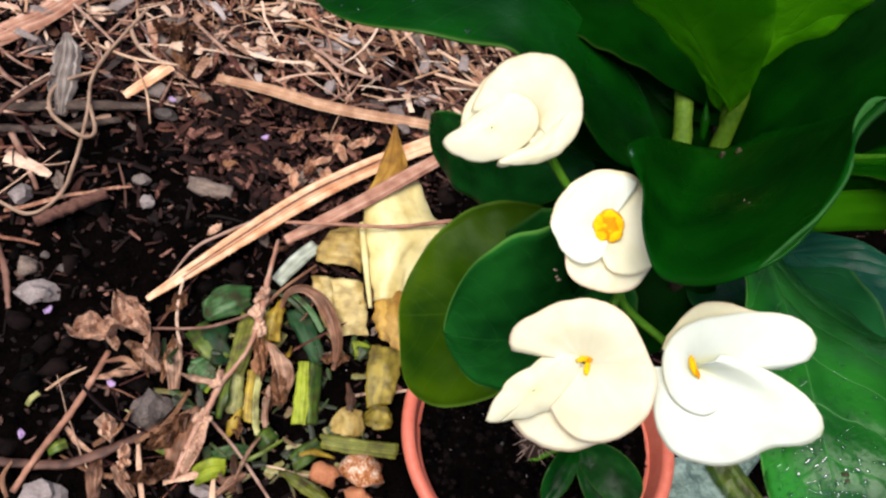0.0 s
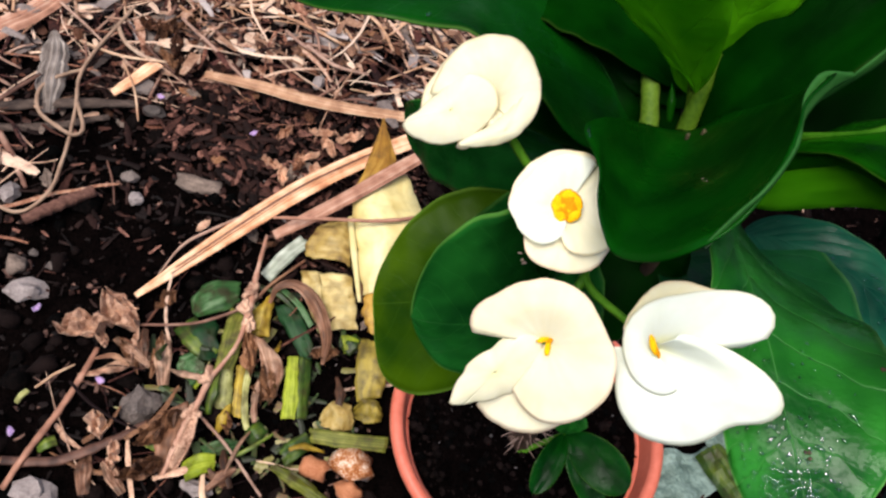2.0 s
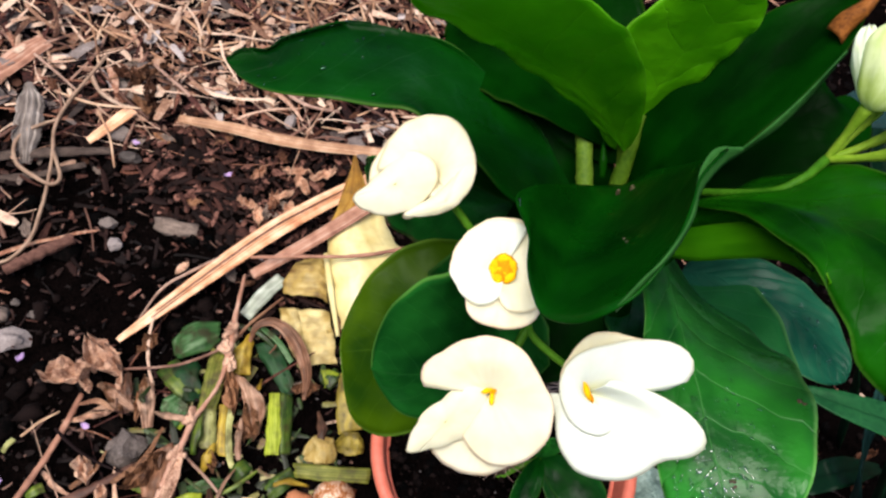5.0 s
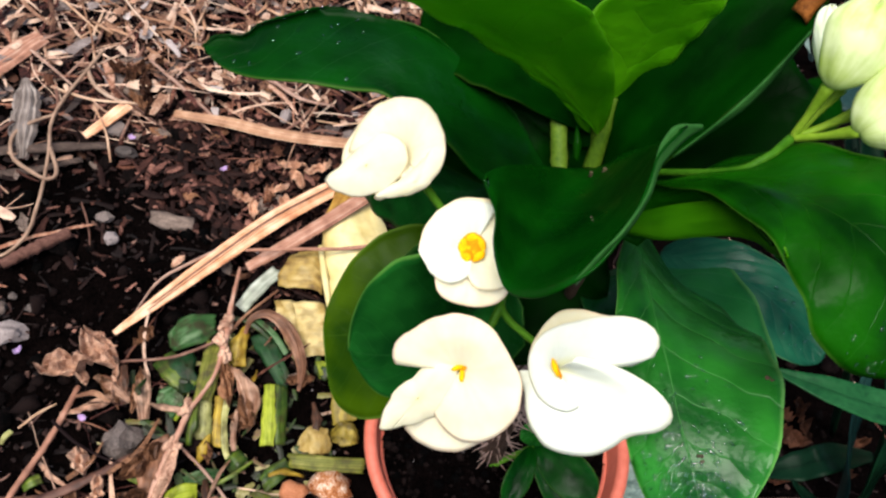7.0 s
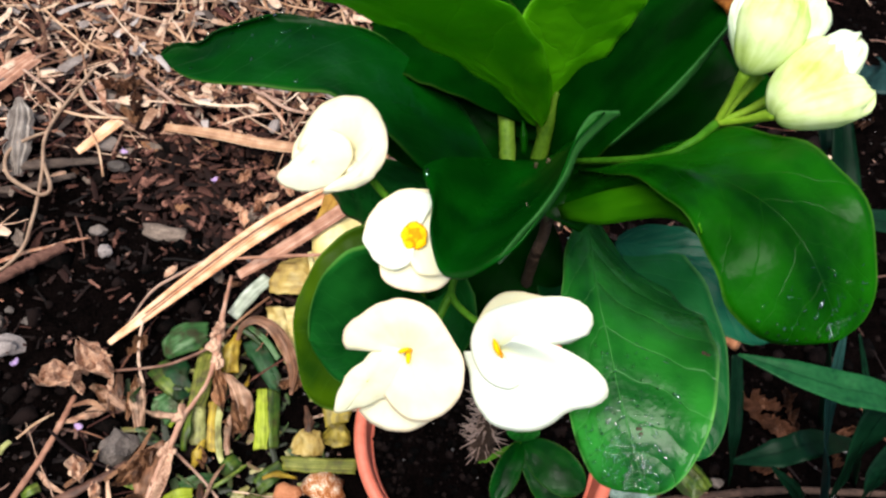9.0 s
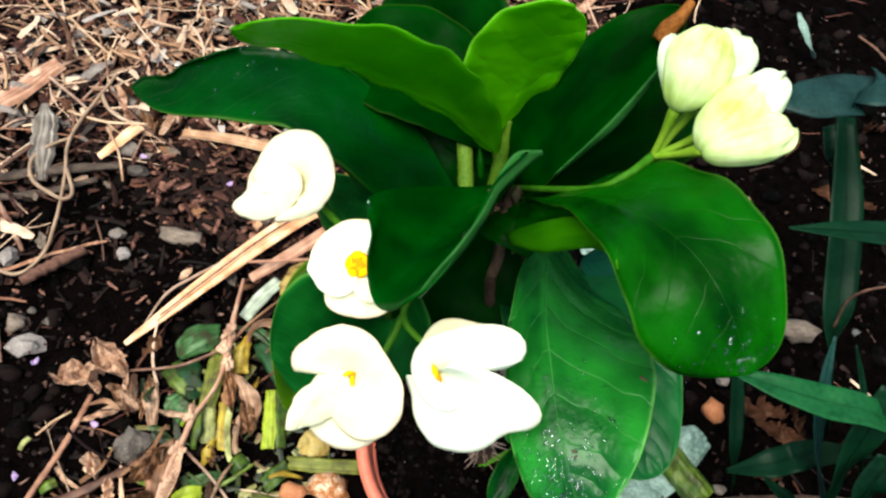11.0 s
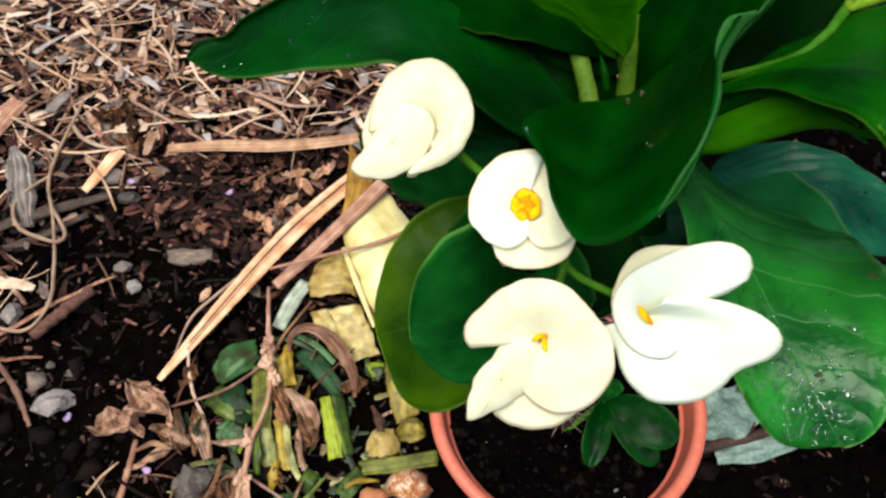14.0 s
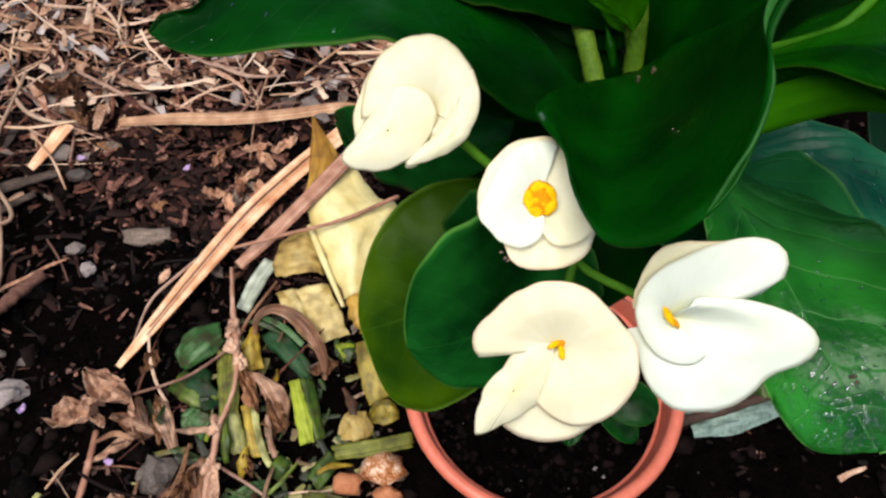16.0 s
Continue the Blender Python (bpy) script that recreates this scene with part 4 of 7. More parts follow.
F4_FRONT = [(37, 8.0), (9, 15.9), (-6, 27.1), (-15, 37.6), (-21, 43.4), (-26, 45.6), (-31, 45.4), (-36, 43.2), (-42, 39.2), (-48, 37.3), (-61, 36.4), (-73, 35.2), (-86, 33.5), (-101, 30.5), (-111, 26.5), (-142, 15.7), (-178, 13.9)]
F4_UNDER = [(31, 31.6), (48, 26.1), (65, 23.8), (88, 20.3), (113, 14.9), (151, 10.9)]
flower(F4, [
    (F4_BACK, BRACT_WHITE, dict(lift=(0.0, 0.0014), dome=0.0022)),
    (F4_FRONT, BRACT_WHITE, dict(lift=(-0.003, 0.0045), dome=0.0022)),
    (F4_UNDER, BRACT, dict(lift=(-0.005, -0.005), dome=0.001))],
    (-0.16, -0.22), (0.94, 0.965), ((-0.0008, 0.0006, 0.0011, 0.0032, 0.25, 0), (0.0004, -0.0016, 0.0007, 0.0020, 0.3, 1)))
F2_BACK = [(56, 17.8), (70, 18.4), (86, 18.2), (112, 16.6), (143, 15.6), (160, 17.0), (178, 18.6), (197, 17.4), (215, 16.9), (235, 15.3), (254, 11.5), (264, 8.9)]
F2_RIM = [(60, 19.6), (84, 19.6), (112, 19.0), (143, 18.4), (160, 18.4), (178, 18.6)]
F2_FRONT = [(-103, 10.0), (-92, 14.1), (-75, 16.9), (-55, 19.0), (-40, 19.9), (-22, 19.0), (14, 17.5), (44, 18.6), (71, 19.9), (86, 19.4), (109, 18.4)]
F2_UNDER = [(-145, 16.8), (-128, 20.6), (-106, 21.8), (-90, 22.5), (-67, 22.8), (-44, 20.3)]
flower(F2, [
    (F2_BACK, BRACT_WHITE, dict(lift=(0.0012, 0.0012), dome=0.001)),
    (F2_FRONT, BRACT, dict(lift=(0.0012, -0.0014), dome=0.001)),
    (F2_RIM, BRACT, dict(lift=(-0.0012, -0.0004), dome=0.001)),
    (F2_UNDER, BRACT_PINK, dict(lift=(-0.0022, -0.0022), dome=0.001))],
    (0.25, 0.04), (1.017, 0.943), [(0.0034 * math.cos(k * 1.2566 + 0.3), 0.0037 * math.sin(k * 1.2566 + 0.3), 0.0016, 0.0026, k * 1.2566 + 0.3, 0) for k in range(5)] + [(0, 0, 0.0047, 0.0049, 0.4, 1)]
    + [(0.0013 * math.cos(k * 2.1 + 0.8), 0.0013 * math.sin(k * 2.1 + 0.8), 0.0012, 0.0009, k * 2.1 + 0.8, 0) for k in range(3)])
F1_BACK = [(172, 21.4), (156, 21.1), (134, 20.9), (112, 21.6), (91, 21.6), (71, 21.4), (50, 19.6), (32, 17.5), (14, 16.0), (-20, 13.4), (-55, 12.0)]
F1_FRONT = [(-169, 16.6), (-157, 16.3), (-135, 13.3), (-90, 10.5), (-42, 11.3), (-17, 13.7), (2, 15.9), (22, 16.6), (42, 15.7), (62, 13.8), (85, 9.8), (129, 7.5), (176, 10.9)]
F1_UNDER = [(23, 16.9), (10, 16.0), (-19, 14.3), (-51, 14.0), (-81, 14.2), (-118, 17.2), (-133, 19.4), (-133, 15.9), (-112, 9.1)]
F1_LIP = [(58, 19.3), (48, 17.9), (27, 11.4), (0, 6.0), (-77, 3.3), (-139, 6.9), (-158, 12.7), (-166, 16.6), (-172, 12.9), (-186, 7.2), (-222, 4.5), (-282, 6.5), (-297, 13.1)]
F1_EDGE = [(-176, 25.0), (-194, 23.7), (-214, 22.0), (-234, 21.4), (-250, 20.9)]
flower(F1, [
    (F1_BACK, BRACT, dict(lift=(0.001, 0.001), dome=0.003, roll=0.0006)),
    (F1_FRONT, BRACT, dict(lift=(0.0030, 0.0), dome=0.0036, at=(-14.6, -3.4), slope=(0.02, 0.0))),
    (F1_UNDER, BRACT_PINK, dict(lift=(0.001, 0.002), dome=0.002, roll=0.0006)),
    (F1_LIP, BRACT, dict(lift=(0.0028, 0.0028), dome=0.0024, at=(3.7, -10.5))),
    (F1_EDGE, BRACT, dict(lift=(-0.003, -0.0024), dome=0.001))],
    (-0.18, -0.06), (0.971, 0.993))

# flower stalks
for ps in ([F1, (0.045, 0.012, 0.598), (0.062, 0.010, 0.590), (0.080, 0.012, 0.585), (0.104, 0.055, 0.575)],
           [F2, (0.066, 0.000, 0.592), (0.080, 0.012, 0.585)],
           [F4, (0.088, -0.028, 0.578), (0.072, -0.010, 0.574), (0.080, 0.012, 0.585)],
           [F3, (0.064, -0.030, 0.565), (0.072, -0.010, 0.574)]):
    ps = [Vector(ps[0]) - FRONT * 0.005] + [Vector(p) for p in ps[1:]]
    on_plant("flower_stalk", tube(ps, [0.0017, 0.0015, 0.0016, 0.0019], 8, 22), STALK, "thin green flower stalk")

# buds on their own stalk
FORK = (0.1633, 0.0379, 0.6467)
on_plant("flower_stalk", tube([(0.108, 0.060, 0.585), (0.1407, 0.0272, 0.6337), (0.1522, 0.0264, 0.6454), FORK], [0.0016, 0.0016, 0.0016, 0.0020], 8, 22), PETIOLE, "thin green flower stalk")


def flower_bud(lobes, seed):
    """A closed flower: rounded bracts, narrow at the foot, crumpled at the top and pressed together."""
    first = None
    for k, (foot, tip, half, deep, mat) in enumerate(lobes):
        b, t = Vector(foot), Vector(tip)
        ax = t - b
        s = ax.cross(FRONT).normalized()
        f = s.cross(ax).normalized()

        def skin(q, a):
            r = (q ** 0.52 * (1 - q) ** 0.36) / (0.591 ** 0.52 * 0.409 ** 0.36)
            v = Vector((math.cos(a) * 1.3, math.sin(a) * 1.3, k * 3.0 + seed))
            w = 1 + 0.16 * noise.noise(v + Vector((0, 0, q * 2.2))) + 0.06 * q * noise.noise(v * 1.7 + Vector((0, 0, q * 2.0))) + 0.14 * q ** 2 * noise.noise(v * 4 + Vector((0, 0, q * 6)))
            w *= 1 - 0.05 * q * math.exp(-((a - 1.9 + 0.6 * q) / 0.11) ** 2)
            rise = 0.34 * half * q * q * noise.noise(v * 2.3)
            return b + ax * (q + rise / ax.length) + s * half * r * w * math.cos(a) + f * (half * deep * r * w * math.sin(a) + 0.18 * half * math.sin(math.pi * q))

        rows = [[skin(0.5 - 0.5 * math.cos(math.pi * i / 30), 2 * math.pi * j / 44) for j in range(44)] for i in range(31)]
        ob = on_plant("flower_bud" if first is None else "bract", sheet(rows, None, True, uv=True), mat,
                      "closed yellow-green flower bud with folded bracts" if first is None else "", first)
        first = first or ob
    return first


flower_bud((((0.1648, 0.0386, 0.6721), (0.1728, 0.0592, 0.6936), 0.0118, 0.80, BUD),
            ((0.1649, 0.0411, 0.6714), (0.1600, 0.0607, 0.6871), 0.0062, 0.8, BUD_PALE),
            ((0.1755, 0.0428, 0.6740), (0.1860, 0.0610, 0.6907), 0.0078, 0.8, BUD_PALE),
            ((0.1740, 0.0460, 0.6790), (0.1800, 0.0618, 0.6930), 0.0060, 0.8, BUD_PALE)), 1.0)
flower_bud((((0.1749, 0.0257, 0.6660), (0.1920, 0.0440, 0.6859), 0.0108, 0.75, BUD),
            ((0.1754, 0.0236, 0.6671), (0.2035, 0.0295, 0.6801), 0.0096, 0.85, BUD),
            ((0.1819, 0.0311, 0.6699), (0.1990, 0.0472, 0.6874), 0.0090, 0.75, BUD_PALE)), 2.0)
for a, b in ((FORK, (0.1653, 0.0413, 0.6716)), (FORK, (0.1766, 0.0268, 0.6668)), (FORK, (0.1739, 0.0488, 0.6648)), (FORK, (0.1825, 0.0420, 0.6628))):
    m = (Vector(a) + Vector(b)) / 2 - Vector((0, 0, 0.001))
    on_plant("bud_stalk", tube([a, m, b], [0.0016, 0.0014, 0.0027], 8, 10), BUD_STALK)

# sprout at the foot of the stem
SPROUT = (0.1783, 0.1171, 0.0969)
for k, (t, w) in enumerate((((0.1564, 0.0579, 0.0864), 0.013), ((0.2393, 0.0731, 0.0985), 0.021), ((0.1609, 0.1228, 0.1246), 0.009), ((0.1876, 0.1228, 0.1312), 0.009), ((0.2194, 0.0573, 0.0812), 0.015))):
    b, t = Vector(SPROUT), Vector(t)
    blade("sprout_leaf", LEAF_WET if k in (2, 3) else LEAF, "small dark green sprout leaf", b, (b + t) / 2 + Vector((0, 0, 0.012)), t, (-1.57, 1.0), 0.1, (w, w), (0.15, 0.15), (0.7, 0.5, 0.7, 0.5), seed=20 + k)
on_plant("sprout", tube([(0.140, 0.100, 0.062), SPROUT], [0.003, 0.0025], 8, 8), STALK, "thin green side sprout")


# ---- water drops on the leaves ----
def drops(rows, count, seed, bm, lo=0.25, hi=0.95, r=(0.00013, 0.00042), across=(0.52, 0.2)):
    """Beads that stand on the blade, many of them drawn out along its veins."""
    rr = random.Random(seed)
    nr, nc = len(rows), len(rows[0])
    for _ in range(count):
        i, j = int(rr.triangular(lo, hi, lo * 0.4 + hi * 0.6) * (nr - 2)), int(min(nc - 3, max(1, rr.gauss(nc * across[0], nc * across[1]))))
        a, b, c = rows[i][j], rows[i][j + 1], rows[i + 1][j]
        nn = (b - a).cross(c - a).normalized()
        if nn.z < 0:
            nn = -nn
        p = a.lerp(b, rr.random()).lerp(c, rr.random() * 0.7)
        q = rr.uniform(*r) * (1.7 if rr.random() < 0.15 else 1)
        t = ((b - a).normalized() * (1 if j > nc / 2 else -1) + (c - a).normalized() * 0.8).normalized()
        t = (t - nn * t.dot(nn)).normalized()
        m = Matrix((t, nn.cross(t), nn)).transposed().to_4x4()
        bmesh.ops.create_icosphere(bm, subdivisions=2, radius=1.0, matrix=Matrix.Translation(p + nn * (0.00035 + q * 0.3)) @ m @ Matrix.Diagonal((q * rr.choice((0.9, 1.1, 1.5, 2.6)), q, q * 0.75, 1)))
    return bm


bm = bmesh.new()
drops(wet_rows, 260, 1, bm, 0.50, 0.97, (0.00020, 0.00052), (0.58, 0.17))
drops(wet_rows, 110, 11, bm, 0.62, 0.95, (0.00020, 0.00056), (0.64, 0.15))
drops(right_rows, 80, 2, bm, 0.72, 0.97, (0.00014, 0.00042))
drops(left_rows, 34, 3, bm, 0.45, 0.95, (0.00020, 0.00060), (0.45, 0.2))
drops(teal_rows, 40, 4, bm, 0.1, 0.9)
drops(blue_rows, 60, 18, bm, 0.2, 0.95, (0.00020, 0.00055))
drops(bowl_rows, 12, 17, bm, 0.07, 0.12, (0.00022, 0.00055), (0.55, 0.1))
thing("water_drops", bm, WATER, "clear water drops on the leaves", "water", kind="stuff")


# ---- litter on the soil ----
def raw(name, verts, faces, mat, label, category, kind="stuff", smooth=True):
    me = bpy.data.meshes.new(name)
    me.from_pydata([tuple(v) for v in verts], [], faces)
    me.materials.append(mat)
    for p in me.polygons:
        p.use_smooth = smooth
    return tagged(new(name, me), label, category, kind=kind)


def mulch(x, y):
    """How thickly straw lies at a place of the plan, 0 to 1."""
    edge = 0.435 + 0.26 * max(0.0, x + 0.52) - 0.55 * max(0.0, x + 0.20)
    d = (y - edge) / 0.10
    left = (-0.45 - x) / 0.06 if y > 0.22 else -1
    right = 0.015 if x > 0.25 else 0
    d = d * max(0.0, min(1.0, (0.30 - x) / 0.15))
    thin = 1 - 0.65 * math.exp(-((x + 0.45) / 0.11) ** 2 - ((y - 0.44) / 0.075) ** 2)
    return max(0.0, min(1.0, max(d, 0.6 * min(left, 1.0), right))) * thin


def scatter_straw(seed, tries, name, mat, label, lo, hi, wlo, whi, dens, zmax=0.018, flats=(0.2, 0.7), area=(-0.80, 0.85, -0.10, 1.15)):
    rr = random.Random(seed)
    V, F = [], []
    for _ in range(tries):
        x, y = rr.uniform(area[0], area[1]), rr.uniform(area[2], area[3])
        if rr.random() > dens(x, y) or math.hypot(x - POT_X, y - POT_Y) < 0.150:
            continue
        ln, w = lo * (hi / lo) ** rr.random(), wlo * (whi / wlo) ** rr.random()
        a = rr.gauss(-0.25, 0.8) if rr.random() < 0.6 else rr.uniform(0, 3.14)
        bend = rr.uniform(-1.0, 1.0) * (0.9 if ln > 0.07 else 0.45)
        z0 = relief(x, y) + rr.uniform(0.001, zmax)
        tilt = rr.uniform(-0.16, 0.16)
        fl = rr.uniform(*flats)
        n, kink = 7, rr.choice((0.02, 0.05, 0.14)) if ln > 0.02 else 0.1
        px, py, b0 = x, y, len(V)
        for i in range(n):
            u = i / (n - 1)
            a += rr.gauss(0, kink)
            d = a + bend * (u - 0.5)
            if i:
                px += math.cos(d) * ln / (n - 1)
                py += math.sin(d) * ln / (n - 1)
            ww = w * (1 - 0.55 * u ** 3) * rr.uniform(0.85, 1.1)
            z = max(z0 + tilt * ln * (u - 0.5), relief(px, py) + w * fl)
            sx, sy = -math.sin(d) * ww, math.cos(d) * ww
            V += [(px + sx, py + sy, z), (px, py, z + ww * fl), (px - sx, py - sy, z), (px, py, z - ww * fl)]
            if i:
                k = b0 + (i - 1) * 4
                F += [(k + j, k + (j + 1) % 4, k + 4 + (j + 1) % 4, k + 4 + j) for j in range(4)]
        F += [(b0 + 3, b0 + 2, b0 + 1, b0), tuple(b0 + (n - 1) * 4 + j for j in range(4))]
    return raw(name, V, F, mat, label, "straw", smooth=False)


scatter_straw(11, 6000, "straw_mulch", LITTER, "loose dry straw and plant fibres on the soil", 0.015, 0.15, 0.0007, 0.0030, mulch, 0.026, (0.15, 0.4))
scatter_straw(19, 6500, "dry_debris", DEBRIS, "brown broken leaf and bark debris under the straw", 0.005, 0.034, 0.0016, 0.0058, lambda x, y: mulch(x, y + 0.05), 0.012, (0.2, 0.6))
scatter_straw(14, 1700, "straw_flakes", LITTER, "flat flakes of dry straw and bark", 0.014, 0.070, 0.0020, 0.0085, mulch, 0.030, (0.12, 0.3))
BARK = plain("bark_bits", None, None, 0.8, 60, 0.5, 0.001, spread=0.9, spec=0.15, stops=[(0.15, (0.003, 0.0013, 0.0011)), (0.5, (0.009, 0.0040, 0.0034)), (0.78, (0.034, 0.015, 0.012)), (0.99, (0.20, 0.11, 0.085))])
scatter_straw(12, 1500, "straw_bits", BARK, "short bits of straw and bark in the soil", 0.008, 0.045, 0.0007, 0.0028, lambda x, y: 0.45 if x < 0.25 else 0.12, 0.006)
scatter_straw(18, 9500, "leaf_mould", BARK, "dark bits of bark and leaf mould on the soil", 0.0025, 0.014, 0.0008, 0.0036, lambda x, y: 0.7 if x < 0.2 else 0.22, 0.005, (0.25, 0.6))
scatter_straw(17, 800, "twig_litter", LITTER, "thin dark broken twigs over the litter", 0.03, 0.13, 0.0006, 0.0018, lambda x, y: 1.0 if -0.31 < x < -0.02 and -0.06 < y < 0.22 else 0.0, 0.022, (0.6, 0.95))
CHIP = plain("bark_chips", None, None, 0.75, 60, 0.5, 0.001, spread=0.9, spec=0.1, stops=[(0.15, (0.005, 0.002, 0.0016)), (0.48, (0.017, 0.0066, 0.0052)), (0.78, (0.058, 0.022, 0.016)), (1.0, (0.24, 0.110, 0.082))])
scatter_straw(20, 4200, "bark_crumbs", CHIP, "small broken crumbs of bark and straw on the soil", 0.003, 0.012, 0.0008, 0.0034, lambda x, y: 0.08 + 0.92 * min(1.0, max(0.0, (y - 0.24 - 0.6 * abs(x + 0.12)) / 0.14)), 0.007, (0.3, 0.7), (-0.50, 0.0, 0.16, 0.56))
scatter_straw(25, 700, "long_straw", LITTER, "long thin dry grass straws on the mulch", 0.06, 0.20, 0.0006, 0.0015, lambda x, y: 0.55 if x < -0.28 and y > 0.40 else 0.0, 0.035, (0.5, 0.9))
scatter_straw(15, 1500, "bark_bits", CHIP, "reddish bits of bark on the soil", 0.008, 0.035, 0.0015, 0.0050, lambda x, y: 1.0 if y > 0.28 + 0.6 * abs(x + 0.12) else 0.1, 0.010, (0.2, 0.5), (-0.48, -0.03, 0.24, 0.56))
scatter_straw(13, 700, "fine_fibres", LITTER, "thin dry root fibres lying on the soil", 0.05, 0.20, 0.0004, 0.0012, lambda x, y: 0.005 + 0.5 * mulch(x, y), 0.02)


PALE_LITTER = plain("pale_straw_litter", None, None, 0.65, 45, 0.4, 0.001, spread=0.9, spec=0.15, stops=[(0.15, (0.05, 0.020, 0.012)), (0.45, (0.24, 0.125, 0.078)), (0.90, (0.62, 0.45, 0.34))])
scatter_straw(26, 650, "pale_straw", PALE_LITTER, "pale bleached straws and flakes on top of the mulch", 0.020, 0.15, 0.0008, 0.0036, lambda x, y: min(1.0, max(0.0, (y - 0.52) / 0.12)), 0.036, (0.2, 0.5), (-0.62, 0.15, 0.50, 1.10))


scatter_straw(27, 240, "pale_flakes", PALE_LITTER, "broad pale flakes of bleached straw on the mulch", 0.012, 0.045, 0.0035, 0.0095, lambda x, y: min(1.0, max(0.0, (y - 0.52) / 0.12)), 0.038, (0.10, 0.25), (-0.62, 0.15, 0.50, 1.10))


# Grey tone paints the sky's reflection onto dry leaf flakes.
GREY_LITTER = plain("grey_sky_sheen_flakes", None, None, 0.6, 45, 0.4, 0.001, spread=0.9, spec=0.15, stops=[(0.15, (0.05, 0.035, 0.030)), (0.5, (0.18, 0.140, 0.128)), (0.92, (0.42, 0.35, 0.33))])
scatter_straw(28, 330, "grey_flakes", GREY_LITTER, "dry leaf flakes coloured grey as sky reflection", 0.014, 0.055, 0.0030, 0.0090, lambda x, y: min(1.0, max(0.0, (y - 0.46) / 0.12)), 0.034, (0.10, 0.25), (-0.66, 0.15, 0.44, 1.10))


def scatter_crumbs(seed, count, name, mat, label, lo, hi, where, squash=0.75, level=1):
    t = bmesh.new()
    bmesh.ops.create_icosphere(t, subdivisions=level, radius=1.0)
    tv, tf = np.array([v.co[:] for v in t.verts]), [[v.index for v in f.verts] for f in t.faces]
    t.free()
    rs = np.random.RandomState(seed)
    V, F = [], []
    for _ in range(count):
        x, y, z = where(rs)
        r = lo * (hi / lo) ** (rs.rand() ** 2.2)
        k = r * (1 + 0.28 * rs.randn(len(tv), 1)).clip(0.5, 1.5)
        v = tv * k * (1 + 0.35 * (rs.rand(3) - 0.5)) * (1, 1, squash) + (x, y, z + r * 0.2)
        o = len(V)
        V += v.tolist()
        F += [[i + o for i in f] for f in tf]
    return raw(name, V, F, mat, label, "soil")


def on_soil(rs):
    while True:
        x, y = rs.uniform(-0.75, 0.8), rs.uniform(-0.08, 1.0)
        if math.hypot(x - POT_X, y - POT_Y) > 0.145:
            return x, y, relief(x, y)


def in_pot(rs):
    a, r = rs.uniform(0, 6.283), 0.112 * math.sqrt(rs.rand())
    return POT_X + r * math.cos(a), POT_Y + r * math.sin(a), 0.067


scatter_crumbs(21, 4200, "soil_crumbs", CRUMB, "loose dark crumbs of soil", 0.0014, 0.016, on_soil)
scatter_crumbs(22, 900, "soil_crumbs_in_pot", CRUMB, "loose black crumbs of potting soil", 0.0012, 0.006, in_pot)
scatter_crumbs(23, 260, "grit", GRIT, "small grey grit in the soil", 0.0010, 0.005, on_soil)
scatter_crumbs(24, 45, "grit_in_pot", GRIT, "pale grit in the potting soil", 0.0008, 0.0022, in_pot)


def strip(ps, widths, curl=0.25, n=22, m=7, twist=(0.0, 0.0), ridge=0.0, torn=0.0, seed=1, crumple=0.22, ragged=0.0):
    """A ribbon along a smooth line, arched across, with ridges along it and torn edges."""
    line = curve_points(ps, n)
    rr = random.Random(seed)
    rows = []
    for i, p in enumerate(line):
        t = (line[min(i + 1, n - 1)] - line[max(i - 1, 0)]).normalized()
        side = t.cross(Vector((0, 0, 1)))
        side = side.normalized() if side.length > 0.05 else Vector((1, 0, 0))
        up = side.cross(t)
        u = i / (n - 1)
        a = twist[0] + (twist[1] - twist[0]) * u
        side, up = side * math.cos(a) + up * math.sin(a), up * math.cos(a) - side * math.sin(a)
        k = min(int(u * (len(widths) - 1)), len(widths) - 2)
        w = widths[k] + (widths[k + 1] - widths[k]) * (u * (len(widths) - 1) - k)
        w *= 1 + rr.uniform(-torn, torn)
        row = []
        for j in range(m):
            v = 2 * j / (m - 1) - 1
            h = w * curl * (1 - v * v) + ridge * w * (0.5 if j % 2 else -0.5) + crumple * w * noise.noise(Vector((u * 5, v * 1.7, seed * 3.7)))
            edge = 1 + ragged * (1.6 * noise.noise(Vector((u * 3.5, 5.0 if v > 0 else -5.0, seed * 1.9))) + 0.6 * noise.noise(Vector((u * 11, 5.0 if v > 0 else -5.0, seed * 2.3))))
            slip = ragged * w * 1.2 * noise.noise(Vector((v * 2.2, 9.0 if u > 0.5 else -9.0, seed * 0.7))) * abs(2 * u - 1) ** 6
            row.append(p + side * w * v * edge + up * h + t * slip)
        rows.append(row)
    return sheet(rows, uv=True)


def litter(name, mat, label, category, ps, widths, group="", thick=0.0015, smooth=False, **kw):
    kw.setdefault("crumple", 0.5 if "leaf" in name and "stalk" not in name else 0.22)
    ob = thing(name, strip(ps, widths, **kw), mat, label, category, group, smooth=smooth)
    thicken(ob, thick, 0.0)
    return ob


def stick(name, mat, label, ps, radii, flat=1.0, sides=8, n=30, seed=1, category="twig", group=""):
    return thing(name, tube(ps, [r * 0.62 for r in radii], sides, n, flat=flat, rough=0.2, rng=random.Random(seed)), mat, label, category, group)


